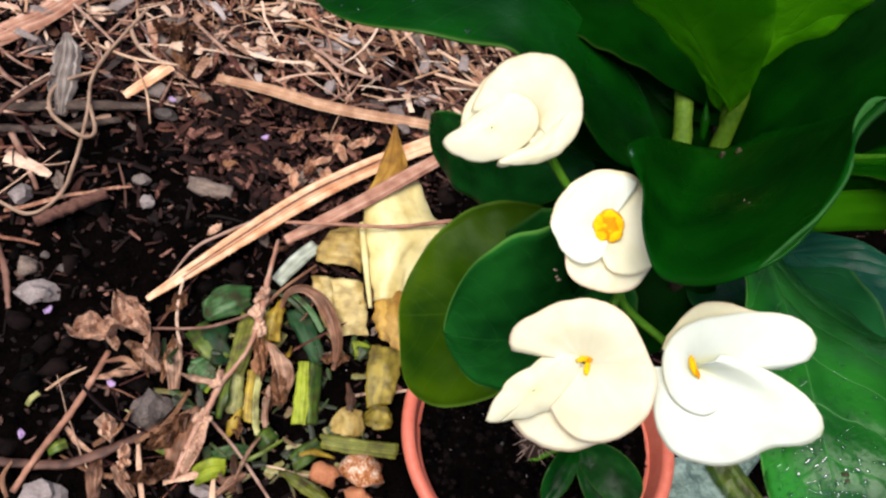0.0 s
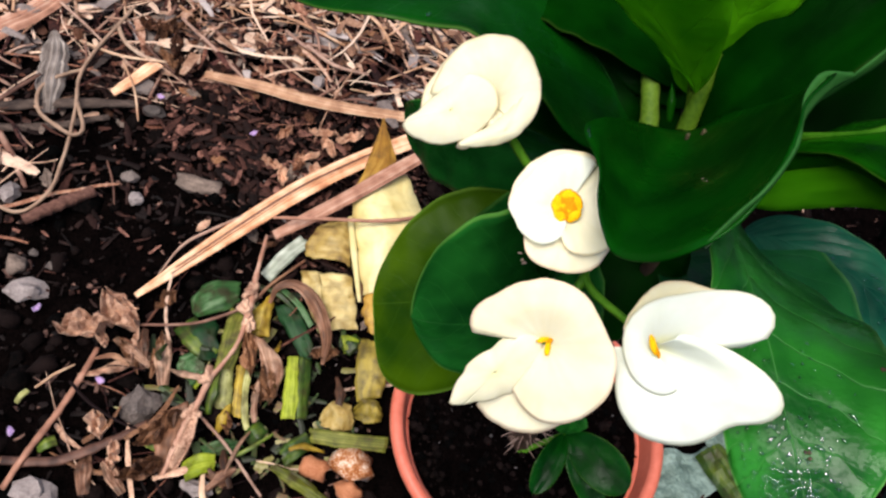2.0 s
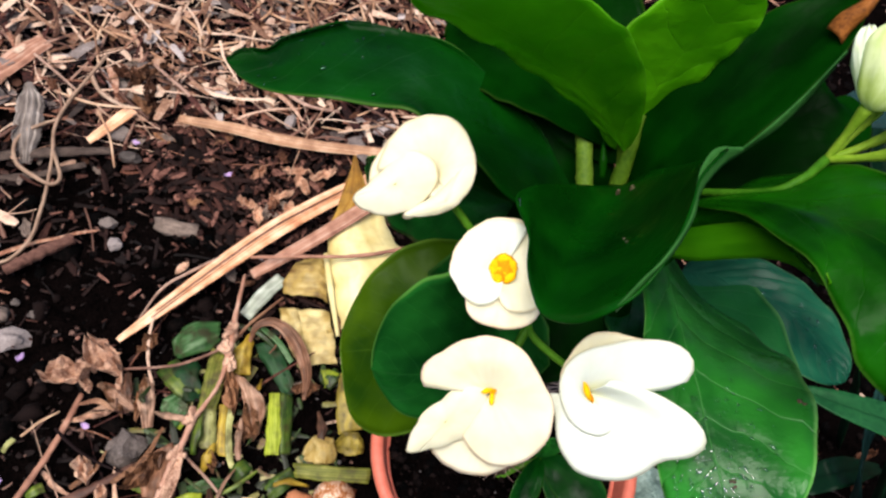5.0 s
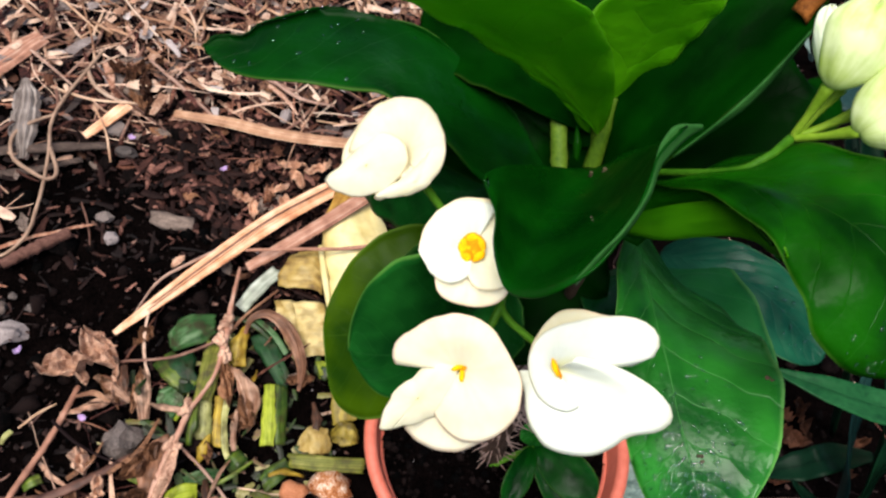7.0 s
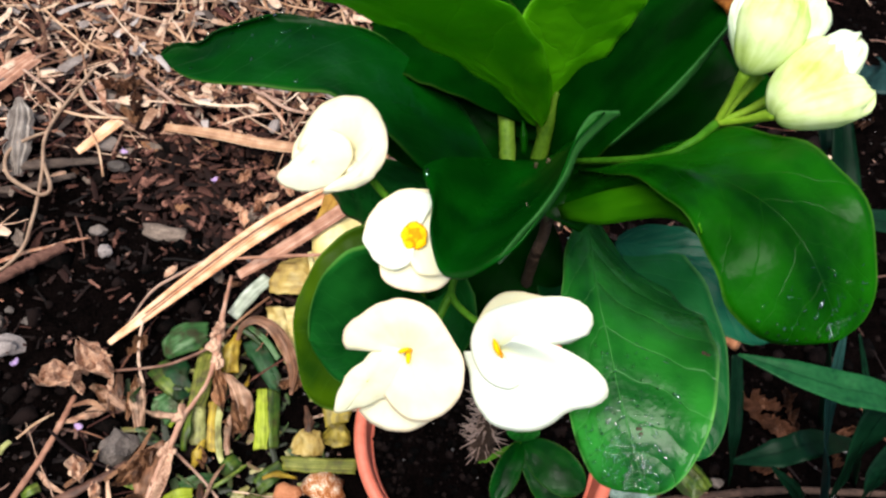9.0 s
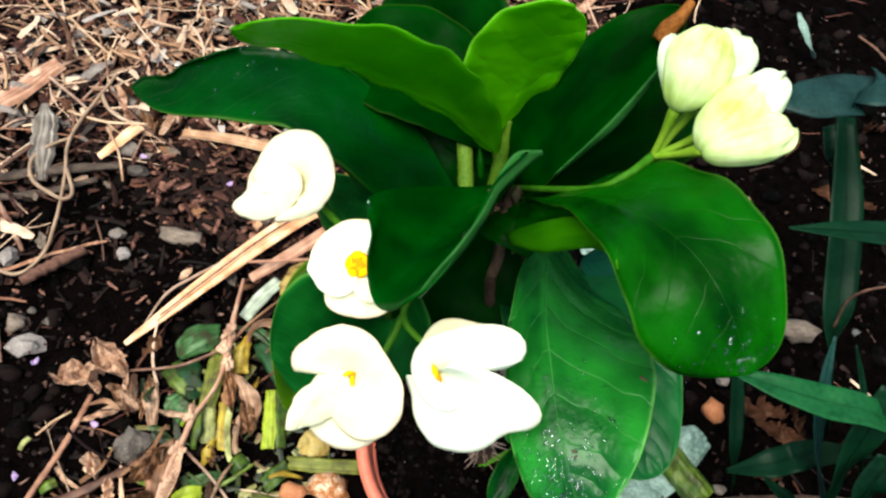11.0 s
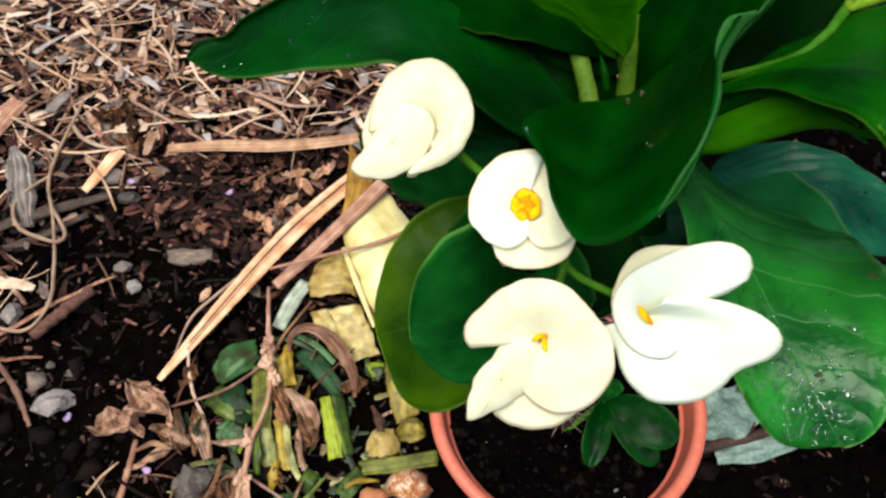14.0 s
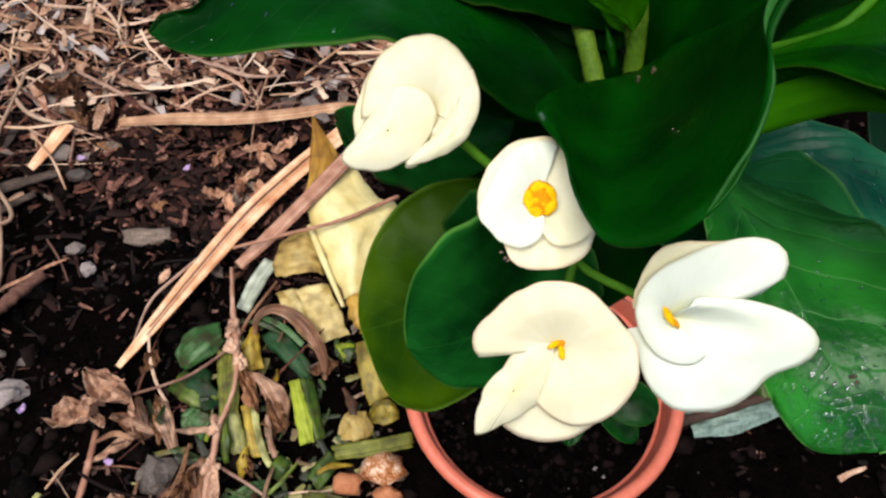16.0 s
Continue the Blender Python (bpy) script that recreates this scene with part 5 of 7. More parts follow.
def crumpled(name, mat, label, category, centre, heading, length, width, fold=0.008, seed=1, group="", lift=0.004):
    """A dry leaf folded and broken: an uneven outline with sharp creases."""
    c, h = Vector(centre), radians(heading)
    al, ac = Vector((math.cos(h), math.sin(h), 0)), Vector((-math.sin(h), math.cos(h), 0))
    rows = []
    for i in range(10):
        u = i / 4.5 - 1
        half = width / 2 * (1 - abs(u) ** 2.4 * 0.85)
        row = []
        for j in range(8):
            v = j / 3.5 - 1
            q = Vector((u * 1.5 * length / width * 0.6, v * 1.1, seed * 2.7))
            edge = 1 + 0.7 * noise.noise(Vector((u * 2.5, 3 if v > 0 else -3, seed * 1.3)))
            z = lift + fold * (1.9 * abs(noise.noise(q)) + 0.7 * noise.noise(q * 2.7)) + 0.25 * fold * u * u
            slip = length * 0.18 * noise.noise(Vector((v * 1.6, u * 0.6, seed * 5.1)))
            row.append(c + al * (u * length / 2 + slip) + ac * v * half * edge + Vector((0, 0, max(z, 0.0015))))
        rows.append(row)
    return thicken(thing(name, sheet(rows, uv=True), mat, label, category, group, smooth=False), 0.0007, 0.0)


def flap_mesh(a, b, crumple=0.003, seed=1, ridges=0.0, n=20, m=13):
    """A torn piece of leaf between two smooth edges, creased and with a nibbled margin."""
    rows = []
    for i, (p, q) in enumerate(zip(curve_points(a, n), curve_points(b, n))):
        u, row = i / (n - 1), []
        for j in range(m):
            v = j / (m - 1)
            c = p.lerp(q, v)
            w = (q - p).length
            lift = crumple * (noise.noise(Vector((u * 2.4, v * 1.9, seed * 3.7))) + 0.5 * abs(noise.noise(Vector((u * 6, v * 4, seed * 1.3))))) + ridges * math.sin(u * 44)
            nib = 0.11 * w * noise.noise(Vector((u * 6, v * 6, seed * 5.1)))
            row.append(c + Vector((nib, nib * 0.6, lift + 0.10 * w * math.sin(math.pi * v))))
        rows.append(row)
    return sheet(rows, uv=True)


def flap(name, mat, label, category, a, b, crumple=0.003, seed=1, ridges=0.0, group=""):
    return thicken(thing(name, flap_mesh(a, b, crumple, seed, ridges), mat, label, category, group), 0.0008, 0.0)


# straw stalks and wood
long_straw = litter("straw_stalk", STRAW_PALE, "long pale split dry stalk lying on the soil", "straw",
       [(-0.287, 0.201, 0.012), (-0.247, 0.250, 0.020), (-0.201, 0.309, 0.026), (-0.146, 0.377, 0.030), (-0.085, 0.440, 0.030), (-0.011, 0.504, 0.030)], [0.003, 0.008, 0.0115, 0.013, 0.012, 0.011], "dry stalks", 0.002, curl=0.22, n=40, m=11, ridge=0.03, torn=0.015, crumple=0.03)
part("fibre", tube([(-0.273, 0.231, 0.014), (-0.258, 0.271, 0.020), (-0.228, 0.299, 0.026), (-0.167, 0.354, 0.028)], [0.0008, 0.0017, 0.0020, 0.0010], 6, 18), STRAW_DARK, long_straw, "thin split-off fibre")
for k, o in enumerate((-0.006, 0.001, 0.007)):
    part("fibre", tube([Vector(p) + Vector((0.5 * o, o, 0.005 - abs(o) * 0.3)) for p in ((-0.255, 0.237, 0.020), (-0.200, 0.309, 0.027), (-0.146, 0.377, 0.031), (-0.073, 0.451, 0.031))], [0.0008, 0.0016, 0.0014, 0.0006], 5, 16), STRAW_DARK if k == 1 else STRAW_PALE, long_straw)
litter("straw_stalk", STRAW_BROWN, "brown weathered dry stalk", "straw",
       [(-0.164, 0.309, 0.02), (-0.117, 0.345, 0.036), (-0.062, 0.397, 0.048), (-0.011, 0.458, 0.046)], [0.006, 0.0085, 0.009, 0.008], "dry stalks", 0.002, curl=0.4, n=30, m=9, ridge=0.06)
litter("straw_stalk", STRAW, "dry stalk lying across the straw", "straw",
       [(-0.317, 0.524, 0.020), (-0.244, 0.519, 0.026), (-0.183, 0.512, 0.028), (-0.109, 0.516, 0.026), (-0.047, 0.523, 0.024), (-0.013, 0.525, 0.020)], [0.006, 0.008, 0.009, 0.008, 0.007, 0.004], "dry stalks", 0.002, curl=0.5, n=36, m=9, ridge=0.12)
litter("straw_stalk", STRAW_BROWN, "broad flat dry stalk", "straw",
       [(-0.611, 0.492, 0.020), (-0.567, 0.544, 0.026), (-0.531, 0.615, 0.024)], [0.016, 0.018, 0.015], "dry stalks", 0.002, curl=0.3, n=24, m=9, ridge=0.12)
litter("wood_chip", STRAW_PALE, "pale pointed wood chip", "wood chip",
       [(-0.419, 0.467, 0.012), (-0.401, 0.488, 0.018), (-0.379, 0.523, 0.022)], [0.005, 0.008, 0.009], "", 0.003, curl=0.2, n=12, m=7, ridge=0.05)
litter("dry_sheath", GREYWOOD, "grey fibrous dry leaf sheath", "dead leaf",
       [(-0.480, 0.415, 0.010), (-0.491, 0.454, 0.022), (-0.501, 0.497, 0.026), (-0.524, 0.540, 0.018)], [0.007, 0.017, 0.017, 0.004], "", 0.0015, curl=0.5, n=24, m=11, ridge=0.16, torn=0.08, ragged=0.15, crumple=0.25)
stick("vine", VINE, "thin curling dry vine", [(-0.439, 0.606, 0.030), (-0.444, 0.572, 0.032), (-0.456, 0.513, 0.030), (-0.457, 0.467, 0.030), (-0.445, 0.426, 0.026), (-0.436, 0.386, 0.022), (-0.429, 0.345, 0.020), (-0.428, 0.302, 0.016), (-0.451, 0.271, 0.012), (-0.503, 0.283, 0.012)],
      [0.0036, 0.0038, 0.0036, 0.0034, 0.0036, 0.0032], n=60, seed=2)
stick("vine", VINE, "thin curling dry vine", [(-0.445, 0.430, 0.026), (-0.423, 0.394, 0.026), (-0.431, 0.383, 0.024), (-0.453, 0.390, 0.024), (-0.481, 0.405, 0.024), (-0.494, 0.428, 0.026), (-0.491, 0.450, 0.028), (-0.473, 0.467, 0.030), (-0.457, 0.480, 0.030)], [0.0038, 0.0042, 0.0034], n=44, seed=3)
stick("vine", VINE, "thin curling dry vine", [(-0.446, 0.564, 0.030), (-0.427, 0.540, 0.028), (-0.395, 0.525, 0.026), (-0.348, 0.526, 0.022)], [0.0046, 0.0042, 0.0026], n=24, seed=4)
stick("twig", STRAW_DARK, "straight thin brown twig", [(-0.448, 0.584, 0.026), (-0.382, 0.530, 0.024), (-0.322, 0.498, 0.014)], [0.0026, 0.003, 0.0018], seed=5)
stick("twig", STRAW_DARK, "straight thin brown twig", [(-0.530, 0.582, 0.030), (-0.491, 0.559, 0.026), (-0.459, 0.540, 0.020)], [0.0034, 0.003, 0.0022], seed=6)
stick("twig", TWIG_RED, "short reddish brown broken twig", [(-0.44, 0.263, 0.012), (-0.413, 0.289, 0.014), (-0.382, 0.321, 0.012)], [0.0105, 0.0120, 0.0100], sides=10, seed=7)
stick("wood_piece", DARKWOOD, "dark weathered strip of wood half in the soil", [(-0.563, 0.403, 0.01), (-0.5, 0.422, 0.014), (-0.444, 0.441, 0.014), (-0.384, 0.46, 0.01)], [0.010, 0.013, 0.012, 0.008], 0.5, 10, n=30, seed=8, category="wood")
stick("wood_piece", DARKWOOD, "dark weathered strip of wood half in the soil", [(-0.558, 0.376, 0.006), (-0.481, 0.393, 0.01), (-0.411, 0.434, 0.006)], [0.008, 0.010, 0.007], 0.5, 10, n=24, seed=28, category="wood")
stick("twig", STRAW_BROWN, "reddish brown dry stalk", [(-0.330, -0.022, 0.012), (-0.320, 0.018, 0.018), (-0.308, 0.061, 0.020), (-0.302, 0.099, 0.020), (-0.301, 0.133, 0.014)], [0.0050, 0.0056, 0.0056, 0.0052, 0.0046], 0.6, n=30, seed=9)
stick("twig", STRAW_DARK, "grey brown flattened stick", [(-0.370, 0.001, 0.010), (-0.297, 0.012, 0.014), (-0.252, 0.040, 0.018), (-0.222, 0.070, 0.014)], [0.0070, 0.0082, 0.0078, 0.0044], 0.35, n=30, seed=10)
stick("twig", STRAW_BROWN, "thin straight twig", [(-0.167, 0.32, 0.04), (-0.106, 0.327, 0.05), (-0.043, 0.34, 0.052), (0.019, 0.367, 0.05)], [0.0030, 0.0036, 0.0034, 0.004], seed=11)
knotty = stick("twig", STRAW_BROWN, "knotty dry stalk", [(-0.171, 0.304, 0.024), (-0.167, 0.266, 0.032), (-0.163, 0.227, 0.036), (-0.159, 0.193, 0.036), (-0.16, 0.164, 0.034), (-0.167, 0.139, 0.034), (-0.175, 0.118, 0.034), (-0.179, 0.094, 0.03), (-0.183, 0.073, 0.026), (-0.187, 0.047, 0.022), (-0.191, 0.02, 0.016)], [0.0030, 0.0040, 0.0056, 0.0066, 0.0034, 0.0036, 0.0054, 0.0052, 0.0070, 0.0062, 0.0040], n=70, seed=12)
for k, (x, y, z) in enumerate([(-0.162, 0.221, 0.038), (-0.162, 0.201, 0.038), (-0.154, 0.186, 0.038), (-0.178, 0.119, 0.036), (-0.182, 0.082, 0.03)]):
    part("node", lump((x, y, z), (0.0055, 0.0075, 0.0045), k * 2.3, 0.8, level=3), PINK, knotty, "papery swollen joint of the stalk")
stick("twig", STRAW_DARK, "thin side twig", [(-0.270, 0.167, 0.016), (-0.215, 0.178, 0.024), (-0.180, 0.196, 0.030), (-0.161, 0.213, 0.030)], [0.0022, 0.0028, 0.0030], seed=13)
stick("twig", STRAW_DARK, "thin side twig", [(-0.175, 0.084, 0.022), (-0.140, 0.060, 0.018), (-0.094, 0.021, 0.012)], [0.0028, 0.0026, 0.0022], seed=14)
stick("twig", STRAW, "thin dry stem", [(-0.161, 0.214, 0.028), (-0.147, 0.241, 0.030), (-0.121, 0.284, 0.022)], [0.003, 0.003, 0.002], seed=15)
stick("twig", STRAW_DARK, "thin dark root", [(-0.388, 0.369, 0.006), (-0.368, 0.338, 0.008), (-0.357, 0.312, 0.004)], [0.0016, 0.002, 0.001], seed=16)
stick("twig", STRAW_DARK, "short dry twig", [(-0.603, 0.584, 0.024), (-0.581, 0.532, 0.022), (-0.570, 0.497, 0.014)], [0.003, 0.003, 0.002], seed=17)
stick("twig", STRAW_DARK, "dry purplish stalk", [(-0.520, 0.373, 0.012), (-0.485, 0.338, 0.014), (-0.459, 0.307, 0.008)], [0.0065, 0.006, 0.004], 0.5, seed=18)
stick("twig", STRAW_DARK, "dry stalk at the soil's edge", [(-0.473, 0.234, 0.010), (-0.441, 0.195, 0.014), (-0.421, 0.157, 0.008)], [0.004, 0.006, 0.004], 0.5, seed=19)
for k, (a, b, w) in enumerate((((-0.288, 0.148, 0.012), (-0.242, 0.125, 0.016), 0.005), ((-0.263, 0.164, 0.014), (-0.249, 0.122, 0.012), 0.006), ((-0.242, 0.164, 0.010), (-0.224, 0.110, 0.010), 0.009),
                               ((-0.293, 0.109, 0.010), (-0.247, 0.136, 0.012), 0.004), ((-0.257, -0.011, 0.010), (-0.270, 0.027, 0.008), 0.008), ((-0.249, 0.022, 0.012), (-0.222, -0.003, 0.012), 0.007))):
    litter("dry_leaf", BROWN_LEAF, "narrow dry brown leaf strip", "dead leaf", [a, (Vector(a) + Vector(b)) / 2 + Vector((0, 0, 0.006)), b], [w * 0.6, w, w * 0.5], "dry strips", 0.0012, curl=0.4, seed=k)

SCRAP = plain("rotting_scraps", None, None, 0.55, 60, 0.5, 0.001, spread=0.95, spec=0.3, stops=[(0.12, (0.010, 0.012, 0.004)), (0.38, (0.030, 0.055, 0.010)), (0.52, (0.11, 0.055, 0.030)), (0.68, (0.12, 0.11, 0.02)), (0.95, (0.28, 0.24, 0.11))])
scatter_straw(16, 5000, "leaf_scraps", SCRAP, "rotting scraps of leaf and stalk", 0.010, 0.050, 0.0012, 0.0050, lambda x, y: 1.0 if -0.26 < x < 0.0 and 0.0 < y < 0.26 and (x + 0.13) ** 2 / 0.015 + (y - 0.13) ** 2 / 0.016 < 1 else 0.0, 0.010, (0.1, 0.35))

rr = random.Random(91)
made = 0
while made < 210:
    x, y = rr.uniform(-0.62, 0.12), rr.uniform(0.24, 0.92)
    if rr.random() > mulch(x, y) + 0.05:
        continue
    made += 1
    ln, w = 0.035 * 4.2 ** rr.random(), rr.uniform(0.0011, 0.0030)
    d, k = rr.gauss(-0.3, 0.9), rr.uniform(-0.25, 0.25)
    h, side = Vector((math.cos(d), math.sin(d), 0)) * ln / 2, Vector((-math.sin(d), math.cos(d), 0)) * ln * k
    z = relief(x, y) + rr.uniform(0.016, 0.034)
    c, tip = Vector((x, y, z)), Vector((0, 0, rr.uniform(-0.010, 0.010)))
    stick("straw", STRAW if y > 0.62 else (STRAW, STRAW_DARK, STRAW_DARK, STRAW_DARK)[made % 4], "loose dry straw lying on the mulch", [c - h - tip, c + side * 0.5, c + h + tip], [w * 1.6, w * 1.8, w * 1.2], rr.uniform(0.3, 0.6), 6, 9, made, "straw", "loose straws")
made = 0
while made < 90:
    x, y = rr.uniform(-0.50, 0.02), rr.uniform(0.18, 0.80)
    if rr.random() > (0.35 if x > -0.26 else 0.10) + 0.65 * mulch(x, y):
        continue
    made += 1
    sz = rr.uniform(0.005, 0.015)
    crumpled("bark_chip", (RUST, WOOD, PINK, DARKENED_LEAF, WOOD)[made % 5], "small flat bark chip on the soil", "wood chip", (x, y, relief(x, y) + 0.004 + 0.012 * mulch(x, y)), rr.uniform(0, 180), sz * 2.2, sz, sz * 0.3, 300.0 + made, "bark chips")

# orange and tan splinters beside the long stalk
for k, (x, y, z) in enumerate([(-0.158, 0.433, 0.014), (-0.166, 0.419, 0.014), (-0.137, 0.452, 0.016), (-0.149, 0.475, 0.014), (-0.195, 0.463, 0.012), (-0.179, 0.393, 0.014), (-0.195, 0.412, 0.012), (-0.114, 0.475, 0.016), (-0.144, 0.408, 0.016), (-0.062, 0.405, 0.02)]):
    crumpled("bark_chip", ORANGE_CHIP, "curled orange tan splinter beside a stalk", "wood chip", (x, y, z - 0.006), 25 + 53 * k, 0.026 + 0.003 * (k % 4), 0.010 + 0.002 * (k % 3), 0.010, 600.0 + k, "bark chips")
for k, (x, y, z) in enumerate([(-0.386, 0.574, 0.02), (-0.364, 0.552, 0.022), (-0.366, 0.529, 0.018), (-0.402, 0.579, 0.02), (-0.371, 0.59, 0.02), (-0.345, 0.527, 0.016)]):
    crumpled("bark_chip", DARKENED_LEAF if k % 2 else RUST, "rusty fibrous bark chip in the straw", "wood chip", (x, y, z), 70 + 37 * k, 0.040, 0.016, 0.012, 640.0 + k, "bark chips")

# curled and dead leaves
def dry_leaf(k, mat, label, c, heading, length, width, fold):
    crumpled("dry_leaf", mat, label, "dead leaf", c, heading, length, width, fold, k + 1.0, "crumpled dry leaves")


dry_leaf(0, PINK, "curled pale pinkish dry leaf", (-0.290, 0.175, 0.012), -35, 0.054, 0.032, 0.020)
dry_leaf(1, PINK, "curled pale pinkish dry leaf", (-0.319, 0.151, 0.008), 15, 0.052, 0.028, 0.022)
dry_leaf(2, PINK, "small pale crumpled dry leaf scrap", (-0.299, 0.143, 0.008), -60, 0.020, 0.010, 0.012)
flap("dry_leaf", TAN_BROWN, "curled tan brown dead leaf", "dead leaf", [(-0.215, 0.075, 0.016), (-0.21, 0.05, 0.016), (-0.196, 0.021, 0.008)], [(-0.191, 0.095, 0.022), (-0.181, 0.066, 0.024), (-0.184, 0.023, 0.01)], crumple=0.008, seed=41)
flap("dry_leaf", PINK, "papery pale dry leaf sheath", "dead leaf", [(-0.184, 0.078, 0.03), (-0.184, 0.052, 0.028), (-0.19, 0.029, 0.016)], [(-0.176, 0.09, 0.034), (-0.172, 0.06, 0.03), (-0.18, 0.027, 0.016)], crumple=0.006, seed=42)
flap("dry_leaf", TAN_BROWN, "folded rusty dry leaf", "dead leaf", [(-0.149, 0.18, 0.026), (-0.133, 0.152, 0.024), (-0.115, 0.115, 0.012)], [(-0.136, 0.175, 0.028), (-0.109, 0.151, 0.026), (-0.108, 0.122, 0.014)], crumple=0.009, seed=43)
dry_leaf(3, RUST, "curled orange brown dead leaf", (-0.210, 0.061, 0.010), 55, 0.048, 0.024, 0.018)
dry_leaf(4, RUST, "curled orange brown dead leaf", (-0.211, 0.021, 0.008), 35, 0.042, 0.018, 0.016)
dry_leaf(5, PINK, "pale crumpled dry leaf scrap", (-0.267, 0.054, 0.012), -60, 0.030, 0.018, 0.016)
dry_leaf(6, PINK, "pale crumpled dry leaf scrap", (-0.242, 0.027, 0.010), -75, 0.030, 0.012, 0.012)
dry_leaf(7, RUST, "brown crumpled dead leaf", (-0.147, 0.159, 0.016), -70, 0.046, 0.016, 0.014)
dry_leaf(8, RUST, "brown crumpled dead leaf", (-0.122, 0.128, 0.010), -80, 0.034, 0.022, 0.016)
dry_leaf(9, RUST, "small rusty dead leaf scrap", (-0.072, 0.181, 0.008), 20, 0.026, 0.018, 0.010)
dry_leaf(10, RUST, "small rusty dead leaf scrap", (-0.267, 0.132, 0.008), -50, 0.040, 0.010, 0.010)
dry_leaf(11, PINK, "narrow pale dry leaf strip", (-0.264, 0.144, 0.012), -80, 0.040, 0.008, 0.008)
dry_leaf(12, RUST, "narrow rusty dry leaf strip", (-0.240, 0.139, 0.008), -85, 0.048, 0.010, 0.008)
dry_leaf(13, PINK, "narrow pale dry leaf strip", (-0.284, 0.109, 0.010), 25, 0.050, 0.006, 0.008)
dry_leaf(14, RUST, "small rusty dead leaf scrap", (-0.253, 0.201, 0.008), 60, 0.026, 0.012, 0.010)
dry_leaf(15, RUST, "small rusty dead leaf scrap", (-0.148, 0.084, 0.008), -70, 0.022, 0.010, 0.010)
litter("dry_leaf", TAN_BROWN, "greyish curved dry leaf blade", "dead leaf", [(-0.143, 0.22, 0.026), (-0.139, 0.236, 0.034), (-0.123, 0.244, 0.036), (-0.104, 0.236, 0.036), (-0.086, 0.218, 0.032), (-0.073, 0.193, 0.026), (-0.071, 0.168, 0.014)], [0.0015, 0.0035, 0.006, 0.0075, 0.006, 0.0015], "", 0.0012, curl=0.4, n=30, m=7, ridge=0.06, seed=8)
ORANGE_LEAF = fibrous("orange_dead_leaf", [(0.26, (0.05, 0.016, 0.002)), (0.46, (0.22, 0.10, 0.010)), (0.76, (0.50, 0.30, 0.06))], 0.55, 5, 0.6, 0.4, 0.2, dirt=0.35, blotch=7)
# yellow withered leaf under the stalks
yellow = flap("dead_leaf", YELLOW_LEAF, "pale yellow withered leaf with a pointed corner", "dead leaf", [(-0.09, 0.395, 0.03), (-0.086, 0.354, 0.034), (-0.075, 0.315, 0.03), (-0.061, 0.282, 0.026), (-0.048, 0.257, 0.018)], [(-0.033, 0.426, 0.03), (-0.014, 0.39, 0.034), (0.012, 0.364, 0.036), (-0.009, 0.321, 0.03), (-0.014, 0.269, 0.018)], crumple=0.004, seed=3)
part("leaf_fold", flap_mesh([(-0.092, 0.378, 0.036), (-0.083, 0.422, 0.041), (-0.079, 0.465, 0.044), (-0.078, 0.492, 0.046)], [(-0.049, 0.41, 0.036), (-0.047, 0.434, 0.04), (-0.061, 0.464, 0.043), (-0.076, 0.494, 0.046)], 0.002, 5), ORANGE_LEAF, yellow, "golden folded tip of the leaf")
part("leaf_rib", tube([(-0.083, 0.344, 0.037), (-0.069, 0.302, 0.035), (-0.049, 0.246, 0.024)], [0.0035, 0.0042, 0.0022], 8, 20), YELLOW_LEAF, yellow, "pale yellow raised leaf rib")
flap("dead_leaf", TAN_LEAF, "wrinkled tan yellow piece of withered leaf", "dead leaf", [(-0.125, 0.29, 0.02), (-0.119, 0.321, 0.03), (-0.106, 0.337, 0.03)], [(-0.069, 0.288, 0.018), (-0.076, 0.316, 0.028), (-0.083, 0.343, 0.03)], crumple=0.006, seed=4)
flap("dead_leaf", TAN_LEAF, "ridged pale yellow piece of withered leaf", "dead leaf", [(-0.103, 0.272, 0.02), (-0.09, 0.241, 0.02), (-0.076, 0.209, 0.01)], [(-0.065, 0.277, 0.02), (-0.053, 0.247, 0.02), (-0.044, 0.218, 0.01)], crumple=0.002, ridges=0.0016, seed=5)
flap("dead_leaf", TAN_LEAF, "olive yellow piece of withered leaf", "dead leaf", [(-0.124, 0.275, 0.01), (-0.111, 0.247, 0.012), (-0.093, 0.217, 0.01)], [(-0.1, 0.277, 0.014), (-0.087, 0.245, 0.014), (-0.073, 0.214, 0.008)], crumple=0.003, seed=6)
flap("dead_leaf", ORANGE_LEAF, "golden brown rotting leaf with a dark edge", "dead leaf", [(-0.048, 0.267, 0.02), (-0.044, 0.238, 0.02), (-0.033, 0.217, 0.012)], [(-0.016, 0.277, 0.02), (-0.001, 0.241, 0.022), (-0.003, 0.204, 0.014)], crumple=0.005, seed=7)
flap("dead_leaf", OLIVE_ROT, "olive brown rotting leaf", "dead leaf", [(-0.039, 0.207, 0.012), (-0.036, 0.174, 0.012), (-0.026, 0.139, 0.006)], [(-0.004, 0.209, 0.014), (0.0, 0.179, 0.014), (-0.003, 0.148, 0.006)], crumple=0.005, seed=8)

# cut leafstalks of a broad-leaved plant
CUT = "cut leafstalks"
def cut_piece(mat, label, a, b, w, curl, z):
    mid = (Vector(a) + Vector(b)) / 2 + Vector((0, 0, z))
    litter("leafstalk_piece", mat, label, "plant scrap", [a, mid, b], [w * 0.72, w * 0.82, w * 0.80], CUT, 0.0014, smooth=True, curl=curl * 0.35, n=14, m=7, torn=0.012, crumple=0.10, ragged=0.10, seed=int(w * 9999) + 0.37 * int(a[0] * 999))


